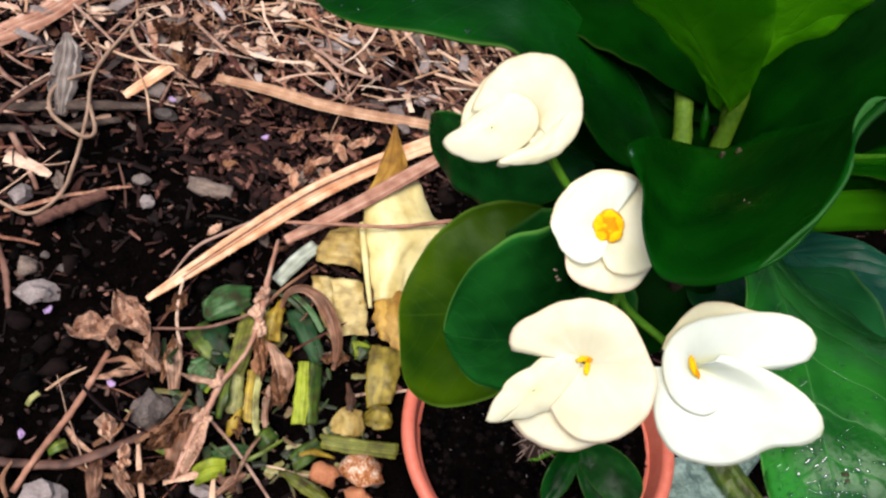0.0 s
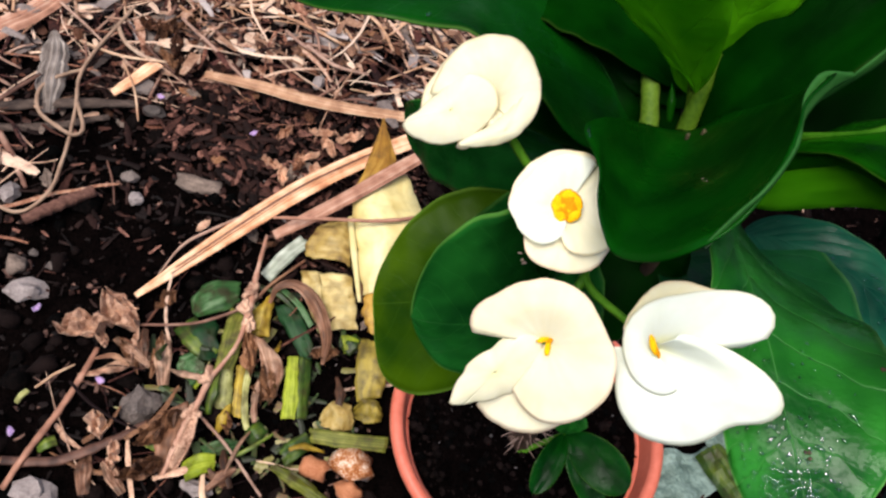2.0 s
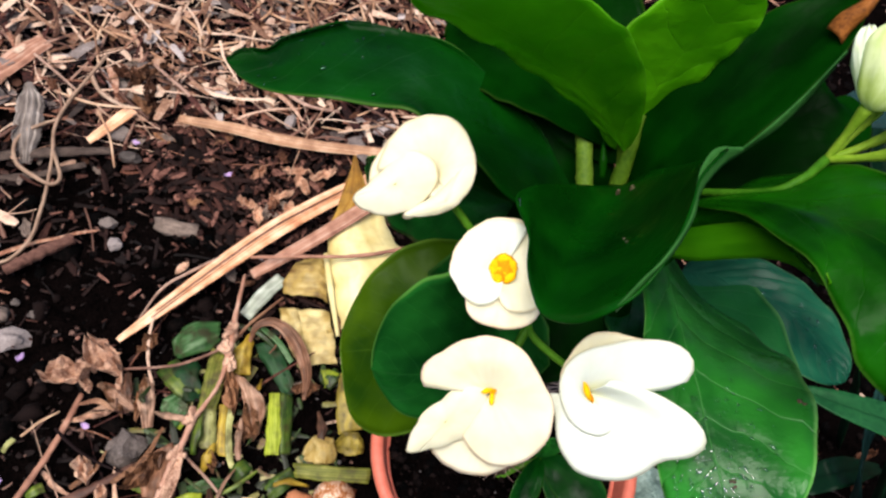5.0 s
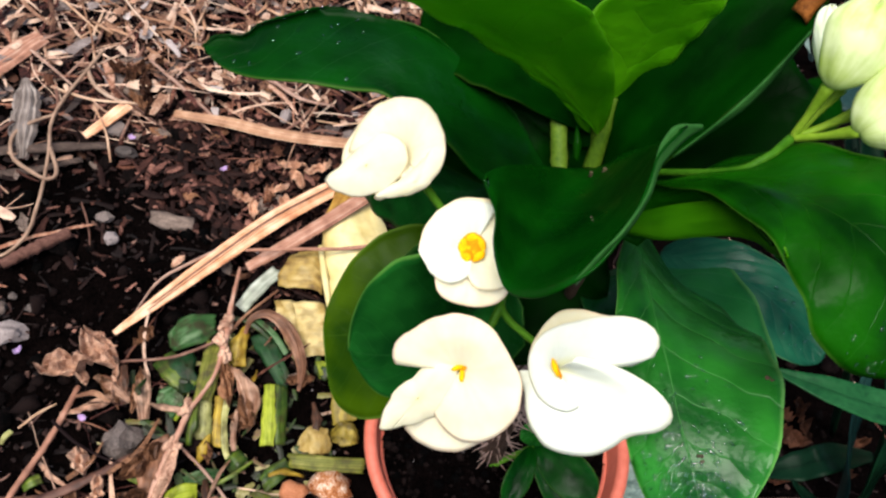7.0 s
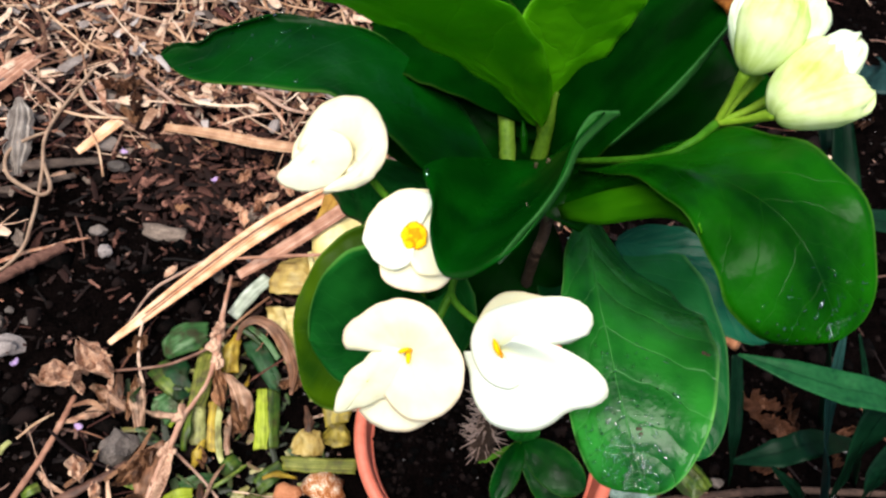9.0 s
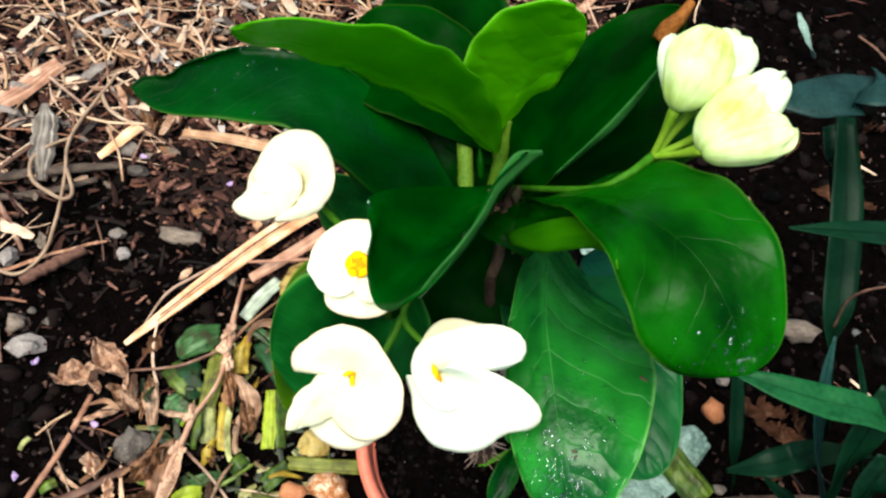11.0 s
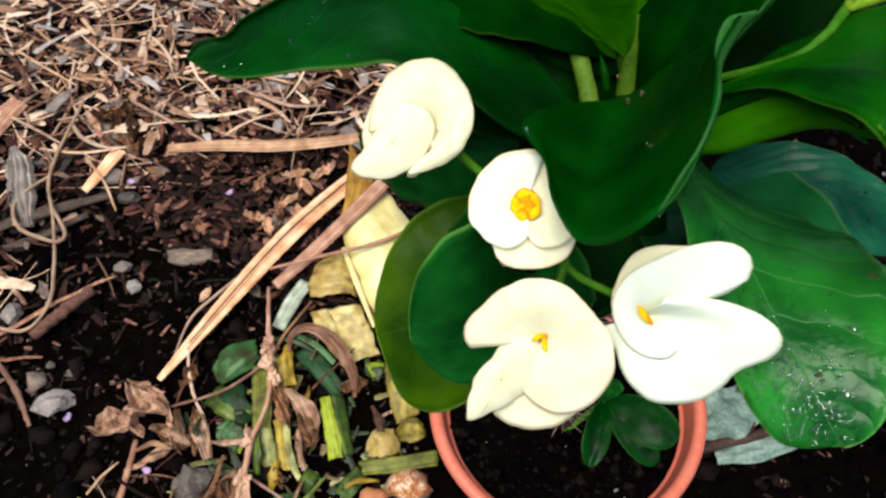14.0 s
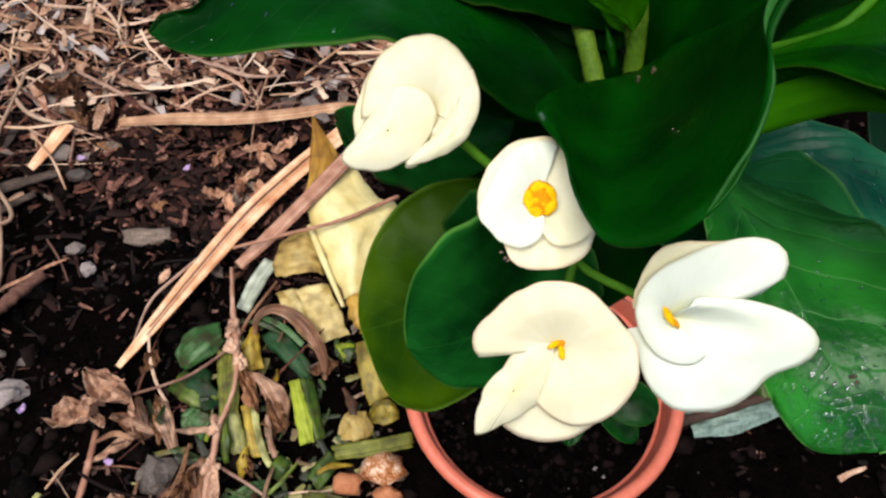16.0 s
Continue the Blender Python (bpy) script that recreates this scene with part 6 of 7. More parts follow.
flap("leaf_scrap", PEEL_PAINTED_SHEEN, "glossy green leaf scrap with a pale sheen", "plant scrap", [(-0.222, 0.195, 0.012), (-0.227, 0.213, 0.018), (-0.211, 0.233, 0.022), (-0.182, 0.24, 0.02)], [(-0.216, 0.191, 0.012), (-0.196, 0.198, 0.02), (-0.184, 0.204, 0.022), (-0.177, 0.217, 0.02)], seed=11, group=CUT)
flap("leafstalk_piece", PEEL_OLIVE, "long olive strip of cut leafstalk", "plant scrap", [(-0.183, 0.208, 0.02), (-0.18, 0.168, 0.022), (-0.177, 0.131, 0.02)], [(-0.159, 0.198, 0.02), (-0.158, 0.166, 0.022), (-0.158, 0.131, 0.02)], crumple=0.002, seed=12, group=CUT)
flap("leafstalk_piece", PEEL_PALE, "pale cut end of a leafstalk", "plant scrap", [(-0.18, 0.134, 0.02), (-0.176, 0.112, 0.016), (-0.175, 0.099, 0.01)], [(-0.159, 0.138, 0.02), (-0.153, 0.118, 0.016), (-0.147, 0.095, 0.01)], crumple=0.002, seed=13, group=CUT)
flap("leafstalk_piece", PEEL_YELLOW, "orange yellow strip of cut leafstalk", "plant scrap", [(-0.157, 0.146, 0.016), (-0.152, 0.119, 0.014), (-0.147, 0.094, 0.01)], [(-0.147, 0.149, 0.016), (-0.144, 0.121, 0.014), (-0.136, 0.093, 0.01)], crumple=0.001, seed=14, group=CUT)
flap("leafstalk_piece", PEEL_PALE, "pale yellow rind of cut leafstalk", "plant scrap", [(-0.147, 0.143, 0.018), (-0.143, 0.117, 0.016), (-0.136, 0.093, 0.012), (-0.129, 0.082, 0.01)], [(-0.139, 0.144, 0.018), (-0.137, 0.119, 0.016), (-0.129, 0.094, 0.012), (-0.123, 0.083, 0.01)], crumple=0.001, seed=15, group=CUT)
flap("leafstalk_piece", PEEL_YELLOW, "orange yellow piece of cut leafstalk", "plant scrap", [(-0.158, 0.208, 0.02), (-0.155, 0.195, 0.02), (-0.154, 0.182, 0.014)], [(-0.141, 0.241, 0.022), (-0.138, 0.213, 0.022), (-0.134, 0.186, 0.014)], crumple=0.002, seed=16, group=CUT)
flap("leafstalk_piece", PEEL_LIME, "bright yellow green half of a cut leafstalk", "plant scrap", [(-0.108, 0.166, 0.02), (-0.103, 0.136, 0.018), (-0.097, 0.101, 0.012)], [(-0.097, 0.168, 0.022), (-0.089, 0.138, 0.02), (-0.082, 0.103, 0.014)], crumple=0.001, seed=17, group=CUT)
flap("leafstalk_piece", PEEL_GREEN, "green half of a cut leafstalk", "plant scrap", [(-0.097, 0.169, 0.02), (-0.09, 0.139, 0.019), (-0.082, 0.104, 0.013)], [(-0.083, 0.168, 0.016), (-0.077, 0.137, 0.014), (-0.072, 0.107, 0.01)], crumple=0.001, seed=18, group=CUT)
flap("leaf_scrap", PEEL_PAINTED_SHEEN, "pale silvery green leaf scrap", "plant scrap", [(-0.216, 0.128, 0.014), (-0.215, 0.14, 0.02), (-0.206, 0.148, 0.022)], [(-0.193, 0.114, 0.014), (-0.188, 0.127, 0.018), (-0.184, 0.134, 0.02)], seed=19, group=CUT)
flap("leaf_scrap", PEEL_LIME, "bright green torn leaf edge", "plant scrap", [(-0.214, 0.126, 0.012), (-0.202, 0.12, 0.014), (-0.19, 0.113, 0.012)], [(-0.208, 0.13, 0.016), (-0.194, 0.125, 0.018), (-0.186, 0.119, 0.014)], seed=20, group=CUT)
flap("leafstalk_piece", PEEL_PAINTED_SHEEN, "thin bright green leafstalk", "plant scrap", [(-0.142, 0.239, 0.026), (-0.117, 0.225, 0.026), (-0.095, 0.204, 0.02)], [(-0.137, 0.244, 0.026), (-0.111, 0.229, 0.026), (-0.091, 0.209, 0.02)], crumple=0.001, seed=21, group=CUT)
flap("leaf_scrap", PEEL_DARK, "dark green broad leaf scrap", "plant scrap", [(-0.139, 0.223, 0.014), (-0.118, 0.195, 0.012), (-0.089, 0.167, 0.008)], [(-0.119, 0.23, 0.016), (-0.098, 0.206, 0.014), (-0.081, 0.179, 0.008)], seed=22, group=CUT)
flap("leaf_scrap", PEEL_DARK, "dark green leaf scrap under dry stalks", "plant scrap", [(-0.226, 0.177, 0.006), (-0.21, 0.16, 0.008), (-0.198, 0.144, 0.006)], [(-0.198, 0.198, 0.008), (-0.186, 0.172, 0.01), (-0.178, 0.15, 0.006)], seed=23, group=CUT)
flap("leaf_scrap", PEEL_LIME, "small bright green leaf scrap", "plant scrap", [(-0.06, 0.206, 0.014), (-0.055, 0.197, 0.014), (-0.052, 0.188, 0.01)], [(-0.049, 0.206, 0.016), (-0.038, 0.203, 0.014), (-0.045, 0.19, 0.01)], seed=24, group=CUT)
flap("leafstalk_piece", PEEL_OLIVE, "long green cut leafstalk", "plant scrap", [(-0.066, 0.095, 0.02), (-0.029, 0.098, 0.022), (0.014, 0.103, 0.02)], [(-0.06, 0.082, 0.016), (-0.025, 0.083, 0.018), (0.016, 0.089, 0.014)], crumple=0.001, seed=25, group=CUT)
flap("leafstalk_piece", PEEL_GREEN, "olive piece of cut leafstalk", "plant scrap", [(-0.09, 0.07, 0.01), (-0.083, 0.08, 0.014), (-0.068, 0.093, 0.012)], [(-0.081, 0.055, 0.006), (-0.07, 0.065, 0.01), (-0.058, 0.082, 0.008)], seed=26, group=CUT)
flap("leafstalk_piece", PEEL_OLIVE, "green cut leafstalk end", "plant scrap", [(-0.095, 0.05, 0.012), (-0.077, 0.04, 0.012), (-0.058, 0.033, 0.01), (-0.039, 0.025, 0.008)], [(-0.088, 0.054, 0.014), (-0.065, 0.049, 0.014), (-0.043, 0.04, 0.012), (-0.029, 0.033, 0.008)], seed=27, group=CUT)
flap("leafstalk_piece", PEEL_LIME, "bright green piece of cut leafstalk", "plant scrap", [(-0.179, 0.037, 0.014), (-0.164, 0.047, 0.018), (-0.149, 0.052, 0.014)], [(-0.169, 0.02, 0.01), (-0.156, 0.028, 0.014), (-0.145, 0.037, 0.01)], seed=28, group=CUT)
flap("leaf_scrap", PEEL_PAINTED_SHEEN, "torn bluish green leaf scrap", "plant scrap", [(-0.167, 0.057, 0.008), (-0.149, 0.068, 0.01), (-0.133, 0.071, 0.008)], [(-0.161, 0.05, 0.006), (-0.142, 0.055, 0.008), (-0.126, 0.067, 0.006)], seed=29, group=CUT)
flap("leaf_scrap", PEEL_PAINTED_SHEEN, "small bluish green leaf scrap", "plant scrap", [(-0.124, 0.072, 0.01), (-0.12, 0.083, 0.014), (-0.114, 0.089, 0.012)], [(-0.115, 0.069, 0.008), (-0.11, 0.074, 0.012), (-0.108, 0.082, 0.01)], seed=30, group=CUT)
cut_piece(SILVER, "silvery grey strip of leaf", ((-0.159, 0.256, 0.014)), ((-0.128, 0.312, 0.018)), 0.011, 0.3, 0.006)
cut_piece(PEEL_GREEN, "small green leaf scrap", ((-0.124, 0.072, 0.008)), ((-0.112, 0.089, 0.012)), 0.010, 0.4, 0.005)
cut_piece(PEEL_GREEN, "small green leaf scrap", ((-0.051, 0.189, 0.010)), ((-0.040, 0.208, 0.012)), 0.009, 0.3, 0.004)
cut_piece(PEEL_GREEN, "small green leaf scrap", ((-0.315, 0.021, 0.012)), ((-0.302, 0.033, 0.012)), 0.007, 0.3, 0.003)
cut_piece(PEEL_PALE, "tiny pale green leaf scrap", ((-0.355, 0.061, 0.010)), ((-0.349, 0.075, 0.012)), 0.0035, 0.3, 0.003)
cut_piece(PEEL_GREEN, "dark green leaf scrap", ((-0.228, 0.184, 0.006)), ((-0.187, 0.153, 0.006)), 0.018, 0.2, 0.004)
cut_piece(PEEL_GREEN, "dark green leaf scrap", ((-0.217, 0.046, 0.006)), ((-0.212, 0.064, 0.008)), 0.012, 0.3, 0.004)

rr = random.Random(77)
for k in range(16):
    a = rr.uniform(0, 6.283)
    q = math.sqrt(rr.random())
    c = Vector((-0.135 + 0.105 * q * math.cos(a), 0.125 + 0.11 * q * math.sin(a), 0))
    d = rr.gauss(1.45, 0.55) if k % 3 else rr.uniform(0, 3.14)
    ln, w = rr.uniform(0.018, 0.055), rr.uniform(0.0022, 0.0060)
    h = Vector((math.cos(d), math.sin(d), 0)) * ln / 2
    z = rr.uniform(0.012, 0.026)
    mat, label = ((PEEL_GREEN, "narrow green strip of leafstalk"), (BROWN_LEAF, "narrow dry brown leaf strip"), (PEEL_YELLOW, "narrow yellow strip of leafstalk"), (BROWN_LEAF, "narrow dry brown leaf strip"))[k % 4]
    tip = Vector((0, 0, rr.uniform(-0.006, 0.006)))
    litter("leafstalk_strip" if k % 2 == 0 else "dry_leaf", mat, label, "plant scrap" if k % 2 == 0 else "dead leaf",
           [c - h + Vector((0, 0, z)) - tip, c + Vector((rr.uniform(-0.004, 0.004), rr.uniform(-0.004, 0.004), z + 0.004)), c + h + Vector((0, 0, z)) + tip], [w * 0.5, w, w * 0.35],
           "narrow strips", 0.0009, smooth=True, curl=0.4, n=14, m=7, torn=0.03, crumple=0.3, ragged=0.35, twist=(rr.uniform(-0.5, 0.5), rr.uniform(-0.9, 0.9)), seed=100 + k)

rr = random.Random(78)
for k in range(13):
    c = Vector((rr.uniform(-0.34, -0.10), rr.uniform(-0.03, 0.13), 0))
    d = rr.gauss(0.9, 0.5) if k % 2 else rr.gauss(2.2, 0.6)
    ln, w = rr.uniform(0.03, 0.085), rr.uniform(0.0016, 0.0042)
    h = Vector((math.cos(d), math.sin(d), 0)) * ln / 2
    z = rr.uniform(0.008, 0.026)
    tip = Vector((0, 0, rr.uniform(-0.005, 0.005)))
    side = Vector((-h.y, h.x, 0)) * rr.uniform(-0.35, 0.35)
    litter("dry_ribbon", (STRAW, PINK, RUST)[k % 3], ("pale dry straw ribbon over the litter", "pinkish dry leaf ribbon over the litter", "rusty dry leaf ribbon over the litter")[k % 3], "dead leaf",
           [c - h + Vector((0, 0, z)) - tip, c + side + Vector((0, 0, z + 0.003)), c + h + Vector((0, 0, z)) + tip], [w * 0.7, w, w * 0.4],
           "dry ribbons", 0.0008, curl=0.4, n=12, m=5, torn=0.05, crumple=0.3, ragged=0.2, twist=(rr.uniform(-0.4, 0.4), rr.uniform(-0.8, 0.8)), seed=200 + k)

LILAC = plain("lilac_petal", (0.34, 0.20, 0.42), (0.62, 0.45, 0.66), 0.6, 200)
for k, (x, y) in enumerate([(-0.363, 0.482), (-0.233, 0.454), (-0.379, 0.163), (-0.345, 0.031), (-0.285, 0.1)]):
    crumpled("fallen_petal", LILAC, "tiny fallen lilac petal on the soil", "petal", (x, y, relief(x, y) + 0.008), 40 * k, 0.009, 0.006, 0.003, 500.0 + k, "lilac petals")

# stones and clay lumps
CRUMBLY = plain("crumbling_clay", None, None, 0.8, 110, 0.9, 0.004, spec=0.15, stops=[(0.40, (0.20, 0.05, 0.012)), (0.50, (0.45, 0.17, 0.06)), (0.60, (0.75, 0.62, 0.50))])
def stone(k, mat, label, c, sx, sy, sz):
    thing("stone" if mat in (STONE, STONE_PALE) else "lump", lump(c, (sx, sy, sz), k * 1.3 + 0.5, 0.30, level=2), mat, label, "stone" if mat in (STONE, STONE_PALE) else "debris", "stones on the soil" if mat in (STONE, STONE_PALE) else "", smooth=mat not in (STONE, STONE_PALE))


stone(0, STONE_PALE, "pale grey flat angular stone", (-0.403, 0.182, 0.008), 0.021, 0.014, 0.010)
stone(1, WOOD, "rounded tan pebble", (-0.426, 0.210, 0.006), 0.011, 0.012, 0.009)
stone(2, STONE_PALE, "grey angular stone", (-0.474, 0.299, 0.006), 0.013, 0.012, 0.009)
stone(3, STONE_PALE, "small pinkish pebble", (-0.336, 0.327, 0.005), 0.008, 0.009, 0.006)
stone(4, STONE, "small grey pebble", (-0.390, 0.218, 0.004), 0.006, 0.005, 0.004)
stone(5, STONE, "small grey pebble", (-0.415, 0.229, 0.004), 0.005, 0.004, 0.004)
stone(6, STONE, "dark blue grey stone", (-0.390, 0.492, 0.006), 0.015, 0.014, 0.008)
stone(7, STONE, "flat grey stone", (-0.365, 0.459, 0.005), 0.014, 0.008, 0.006)
stone(8, STONE_PALE, "grey broken stone", (-0.181, 0.636, 0.010), 0.026, 0.017, 0.011)
stone(9, STONE_PALE, "white stone chip", (-0.062, 0.630, 0.018), 0.007, 0.016, 0.005)
stone(10, STONE_PALE, "pale stone chip", (-0.176, 0.556, 0.016), 0.007, 0.012, 0.005)
stone(11, STONE_PALE, "pale bluish stone", (-0.304, -0.017, 0.008), 0.020, 0.014, 0.010)
stone(12, STONE, "grey stone under dead leaves", (-0.239, 0.084, 0.010), 0.021, 0.018, 0.011)
stone(13, STONE_PALE, "small white stone", (-0.158, 0.018, 0.006), 0.017, 0.008, 0.006)
stone(14, CLAY, "orange clay lump", (-0.053, 0.060, 0.010), 0.017, 0.012, 0.012)
stone(15, CRUMBLY, "crumbling white and orange clay lump", (-0.016, 0.071, 0.012), 0.021, 0.018, 0.014)
stone(16, CLAY, "orange clay lump", (-0.014, 0.045, 0.008), 0.013, 0.010, 0.009)
stone(19, CLAY, "small orange clay lump", (0.412, 0.228, 0.008), 0.013, 0.014, 0.010)
stone(20, WOOD, "pinkish angular stone", (0.525, 0.354, 0.010), 0.022, 0.016, 0.013)
stone(21, STONE, "small grey stone", (0.426, 0.272, 0.005), 0.008, 0.008, 0.005)
stone(22, STONE, "small grey stone", (0.413, 0.136, 0.006), 0.007, 0.006, 0.005)
stone(23, CLAY, "small orange clay lump", (0.451, 0.322, 0.008), 0.010, 0.012, 0.009)
stone(24, WOOD, "flat weathered lump of bark", (-0.273, 0.363, 0.006), 0.030, 0.012, 0.007)
stone(25, STONE, "grey pebble", (-0.355, 0.354, 0.005), 0.010, 0.008, 0.006)
stone(26, WOOD, "small brown lump of bark", (-0.385, 0.555, 0.012), 0.012, 0.010, 0.008)
stone(27, STONE, "grey pebble in the straw", (-0.413, 0.575, 0.010), 0.015, 0.012, 0.008)
stone(28, STONE, "grey stone in the straw", (-0.555, 0.517, 0.012), 0.014, 0.010, 0.008)

flap("leaf_scrap", TAN_LEAF, "rounded yellow scrap of withered leaf", "plant scrap", [(-0.060, 0.112, 0.008), (-0.050, 0.128, 0.018), (-0.034, 0.130, 0.018), (-0.024, 0.120, 0.010)], [(-0.057, 0.104, 0.008), (-0.045, 0.101, 0.014), (-0.034, 0.102, 0.014), (-0.023, 0.108, 0.008)], crumple=0.008, seed=31, group=CUT)
flap("leaf_scrap", OLIVE_ROT, "folded olive scrap of withered leaf", "plant scrap", [(-0.028, 0.128, 0.008), (-0.018, 0.138, 0.018), (-0.004, 0.138, 0.016), (0.004, 0.128, 0.008)], [(-0.026, 0.119, 0.008), (-0.014, 0.114, 0.014), (-0.004, 0.115, 0.014), (0.003, 0.120, 0.008)], crumple=0.008, seed=32, group=CUT)

# ---- beside the pot: dead leaves, stick and grass ----
litter("dead_leaf", GREY_LEAF, "silvery green dead leaf", "dead leaf", [(0.287, 0.112, 0.012), (0.315, 0.125, 0.022), (0.355, 0.146, 0.014), (0.392, 0.192, 0.012)], [0.012, 0.032, 0.020, 0.016], "", 0.0012, curl=0.2, n=24, m=9, ridge=0.02, seed=21)
litter("dead_leaf", GREY_LEAF, "silvery green dead leaf", "dead leaf", [(0.356, 0.167, 0.012), (0.375, 0.180, 0.020), (0.393, 0.197, 0.012)], [0.010, 0.022, 0.010], "", 0.0012, curl=0.25, n=16, m=9, seed=22)
litter("dead_leaf", GREY_LEAF, "silvery green dead leaf under a stick", "dead leaf", [(0.303, 0.085, 0.006), (0.344, 0.089, 0.012), (0.401, 0.101, 0.008)], [0.008, 0.014, 0.008], "", 0.0012, curl=0.25, n=16, m=9, seed=23)
litter("leafstalk_piece", PEEL_GREEN, "thick yellow green cut leafstalk", "plant scrap", [(0.351, 0.163, 0.020), (0.369, 0.139, 0.022), (0.391, 0.117, 0.018)], [0.016, 0.017, 0.017], CUT, 0.004, curl=0.5, n=14, m=9, ridge=0.08, seed=24)
stick("stick", TWIG_DARK, "long brown fallen stick", [(0.272, 0.090, 0.012), (0.349, 0.102, 0.018), (0.418, 0.120, 0.016), (0.494, 0.136, 0.014), (0.607, 0.147, 0.012)], [0.009, 0.009, 0.008, 0.007, 0.006], n=36, seed=25)
stick("twig", STRAW_DARK, "thin curved dry stem", [(0.392, 0.118, 0.020), (0.423, 0.111, 0.016), (0.460, 0.102, 0.012)], [0.003, 0.003, 0.002], seed=26)
for k, (a, b, w) in enumerate((((0.474, 0.217, 0.014), (0.509, 0.202, 0.012), 0.028), ((0.461, 0.244, 0.012), (0.490, 0.228, 0.018), 0.020), ((0.500, 0.257, 0.020), (0.510, 0.206, 0.012), 0.012),
                               ((0.546, 0.200, 0.014), (0.583, 0.218, 0.016), 0.014), ((0.552, 0.197, 0.014), (0.555, 0.171, 0.006), 0.010), ((0.451, 0.155, 0.010), (0.482, 0.156, 0.010), 0.012),
                               ((0.572, 0.583, 0.010), (0.654, 0.564, 0.012), 0.02), ((0.532, 0.645, 0.010), (0.554, 0.668, 0.012), 0.016), ((0.655, 0.713, 0.012), (0.710, 0.736, 0.010), 0.012),
                               ((0.258, 0.437, 0.030), (0.291, 0.438, 0.030), 0.014), ((0.480, 0.207, 0.010), (0.444, 0.245, 0.010), 0.016))):
    d = Vector(b) - Vector(a)
    # The shade beside the pot is put into these leaves' colour.
    crumpled("dead_leaf", DARKENED_LEAF, "crumpled brown dead leaf", "dead leaf", (Vector(a) + Vector(b)) / 2 - Vector((0, 0, 0.008)), math.degrees(math.atan2(d.y, d.x)), d.length * 0.9, w * 0.8, 0.018, 30.0 + k, "brown dead leaves")
litter("dead_leaf", GREY_LEAF, "pale twisted dead leaf in the straw", "dead leaf", [(0.240, 0.416, 0.030), (0.261, 0.428, 0.034), (0.273, 0.439, 0.030)], [0.01, 0.016, 0.01], "", 0.0012, curl=0.3, n=12, seed=45)
stick("twig", STRAW_DARK, "thin curved orange stem", [(0.4506, 0.2289, 0.2317), (0.4460, 0.2340, 0.2710), (0.4567, 0.2349, 0.2950), (0.4952, 0.2430, 0.2989)], [0.002, 0.002, 0.0015], seed=46)
stick("twig", STRAW_DARK, "pale curved dry stem", [(0.680, 0.920, 0.020), (0.703, 0.887, 0.024), (0.732, 0.838, 0.020)], [0.003, 0.003, 0.002], seed=47)


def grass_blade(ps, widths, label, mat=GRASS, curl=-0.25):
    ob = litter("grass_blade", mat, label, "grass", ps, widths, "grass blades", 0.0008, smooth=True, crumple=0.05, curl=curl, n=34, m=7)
    part("midrib", tube([Vector(p) + Vector((0, 0, 0.0004)) for p in ps], [0.0002, 0.0004, 0.0004, 0.0003], 5, 34), mat, ob, "raised midrib of the blade")
    return ob


G_LABEL = "long green grass blade beside the pot"
grass_blade([(0.2944, 0.1024, 0.3580), (0.3315, 0.0919, 0.3618), (0.3686, 0.0874, 0.3575), (0.4149, 0.0888, 0.3448), (0.5184, 0.1027, 0.2548), (0.709, 0.133, 0.000)], [0.001, 0.010, 0.014, 0.013, 0.009, 0.005], "broad bright green grass blade", GRASS_LIGHT)
grass_blade([(0.3829, 0.1428, 0.3571), (0.3847, 0.1189, 0.3297), (0.4001, 0.0960, 0.2785), (0.4353, 0.0901, 0.2019), (0.533, 0.115, 0.000)], [0.001, 0.005, 0.009, 0.009, 0.006], "narrow bluish green grass blade beside the pot", GRASS_BLUE)
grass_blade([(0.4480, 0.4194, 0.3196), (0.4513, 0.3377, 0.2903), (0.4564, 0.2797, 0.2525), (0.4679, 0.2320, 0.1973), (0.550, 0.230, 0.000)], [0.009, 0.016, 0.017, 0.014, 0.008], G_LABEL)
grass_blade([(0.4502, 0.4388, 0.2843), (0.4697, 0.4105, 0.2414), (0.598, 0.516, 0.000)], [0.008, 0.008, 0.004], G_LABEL)
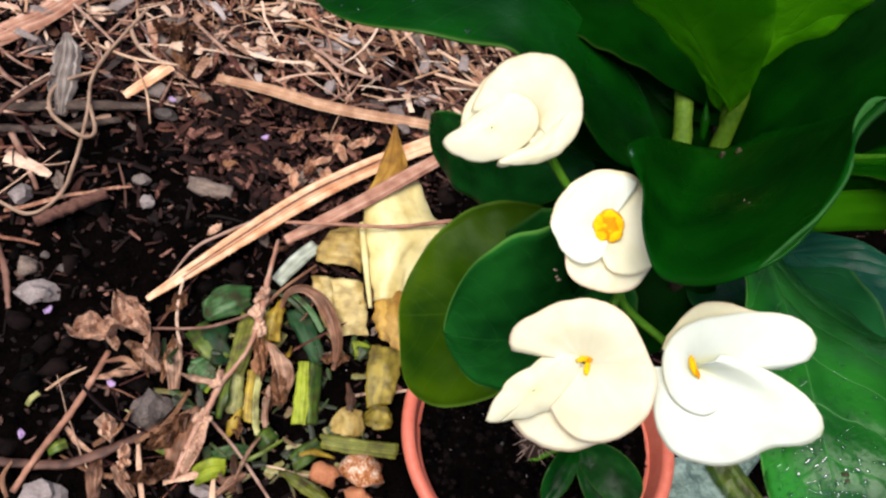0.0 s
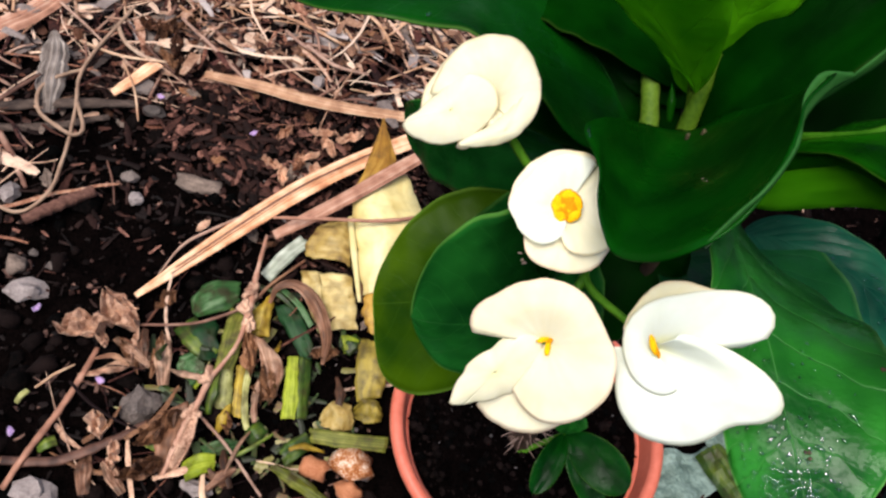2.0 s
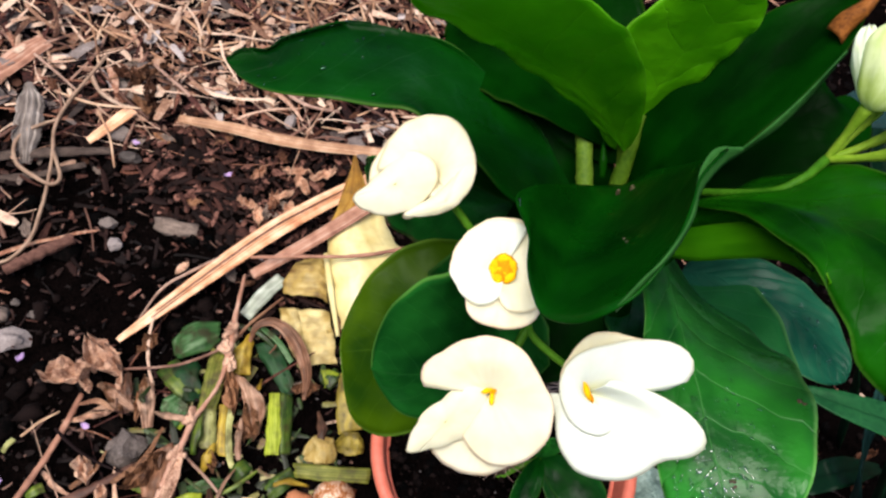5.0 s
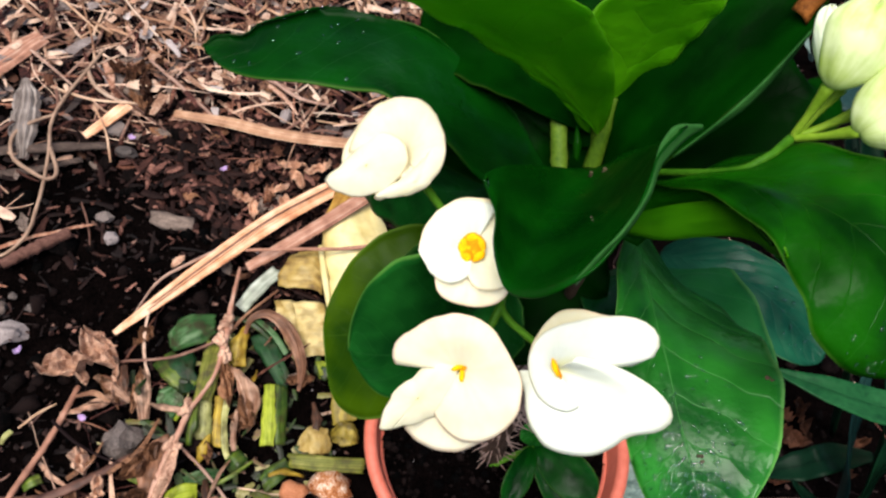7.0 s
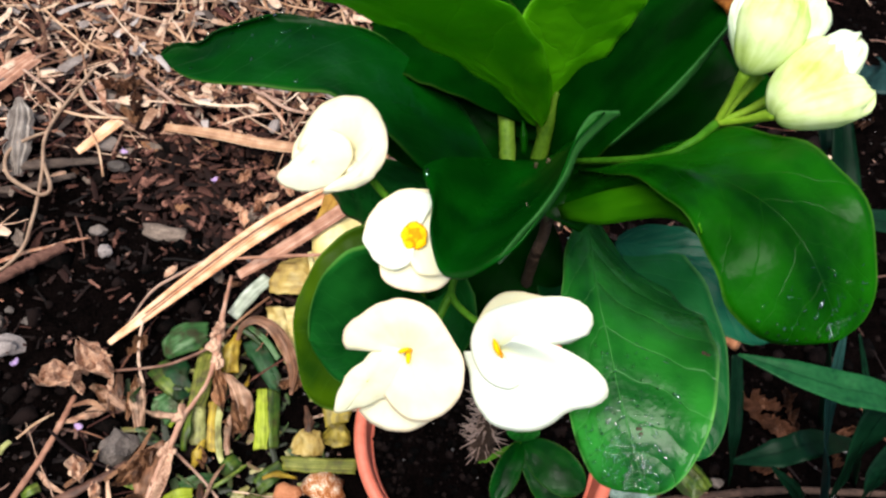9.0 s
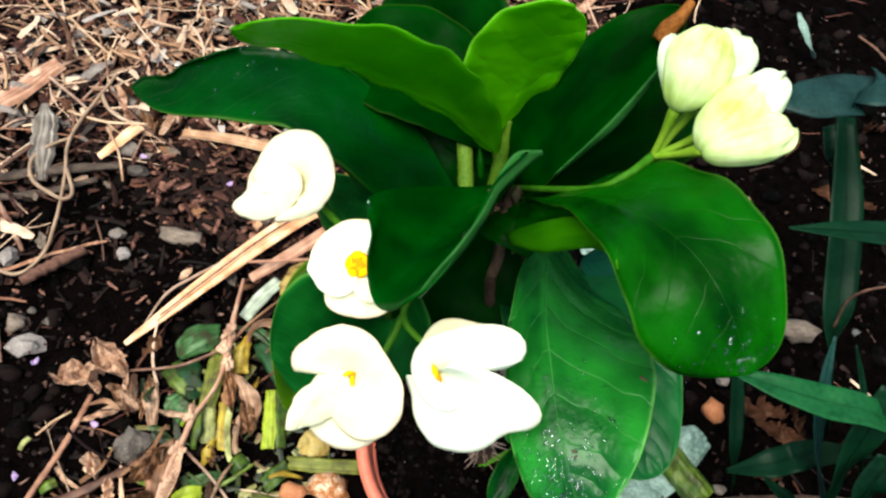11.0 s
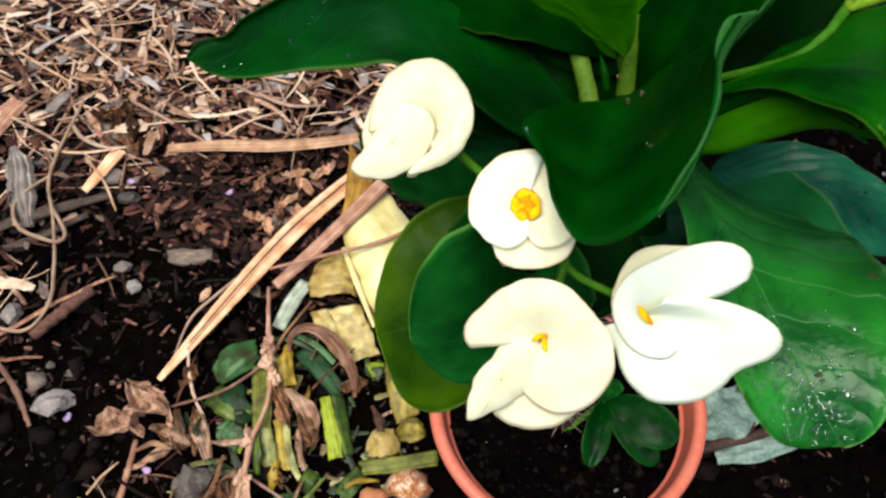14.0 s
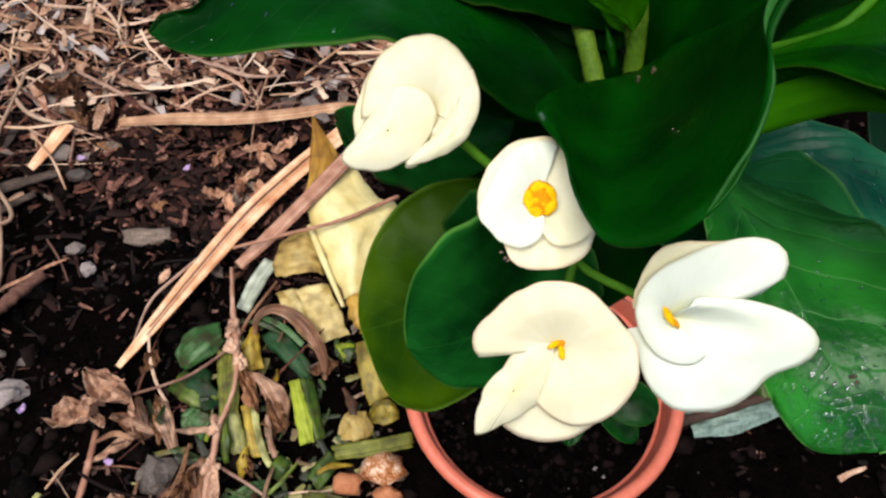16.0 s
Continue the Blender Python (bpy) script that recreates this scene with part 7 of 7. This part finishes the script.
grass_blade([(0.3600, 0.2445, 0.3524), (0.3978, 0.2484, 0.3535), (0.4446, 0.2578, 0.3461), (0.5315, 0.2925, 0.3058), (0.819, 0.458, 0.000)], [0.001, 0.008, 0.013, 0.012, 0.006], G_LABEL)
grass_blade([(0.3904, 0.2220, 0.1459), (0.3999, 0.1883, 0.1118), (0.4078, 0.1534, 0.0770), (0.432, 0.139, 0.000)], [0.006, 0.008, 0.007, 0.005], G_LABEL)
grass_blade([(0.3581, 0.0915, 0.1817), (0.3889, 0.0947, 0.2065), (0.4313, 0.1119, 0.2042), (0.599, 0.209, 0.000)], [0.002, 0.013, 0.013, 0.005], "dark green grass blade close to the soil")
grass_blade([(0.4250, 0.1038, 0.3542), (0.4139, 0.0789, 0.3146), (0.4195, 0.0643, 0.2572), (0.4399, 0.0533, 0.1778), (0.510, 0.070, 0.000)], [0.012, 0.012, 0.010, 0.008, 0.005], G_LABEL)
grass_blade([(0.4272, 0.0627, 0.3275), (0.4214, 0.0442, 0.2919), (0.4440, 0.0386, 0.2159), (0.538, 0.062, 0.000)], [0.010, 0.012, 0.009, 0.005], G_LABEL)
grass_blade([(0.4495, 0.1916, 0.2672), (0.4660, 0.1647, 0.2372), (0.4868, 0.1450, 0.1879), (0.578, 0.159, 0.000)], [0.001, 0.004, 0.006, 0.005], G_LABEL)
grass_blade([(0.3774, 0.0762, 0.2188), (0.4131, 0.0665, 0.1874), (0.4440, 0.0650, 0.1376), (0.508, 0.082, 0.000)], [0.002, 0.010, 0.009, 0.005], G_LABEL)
litter("weed_leaf", WEED, "broad bluish green weed leaf with specks", "weed", [(0.3220, 0.3151, 0.4233), (0.3530, 0.3201, 0.4255), (0.3926, 0.3363, 0.4226), (0.4538, 0.3642, 0.4028), (0.792, 0.669, 0.000)], [0.004, 0.020, 0.024, 0.020, 0.003], "", 0.0008, smooth=True, crumple=0.06, curl=0.12, n=30, m=11)
litter("weed_leaf", GREY_LEAF, "narrow pale bluish leaf", "weed", [(0.564, 0.906, 0.060), (0.574, 0.879, 0.050), (0.592, 0.867, 0.030), (0.610, 0.878, 0.000)], [0.003, 0.008, 0.008, 0.004], "", 0.0008, curl=0.2, n=14)
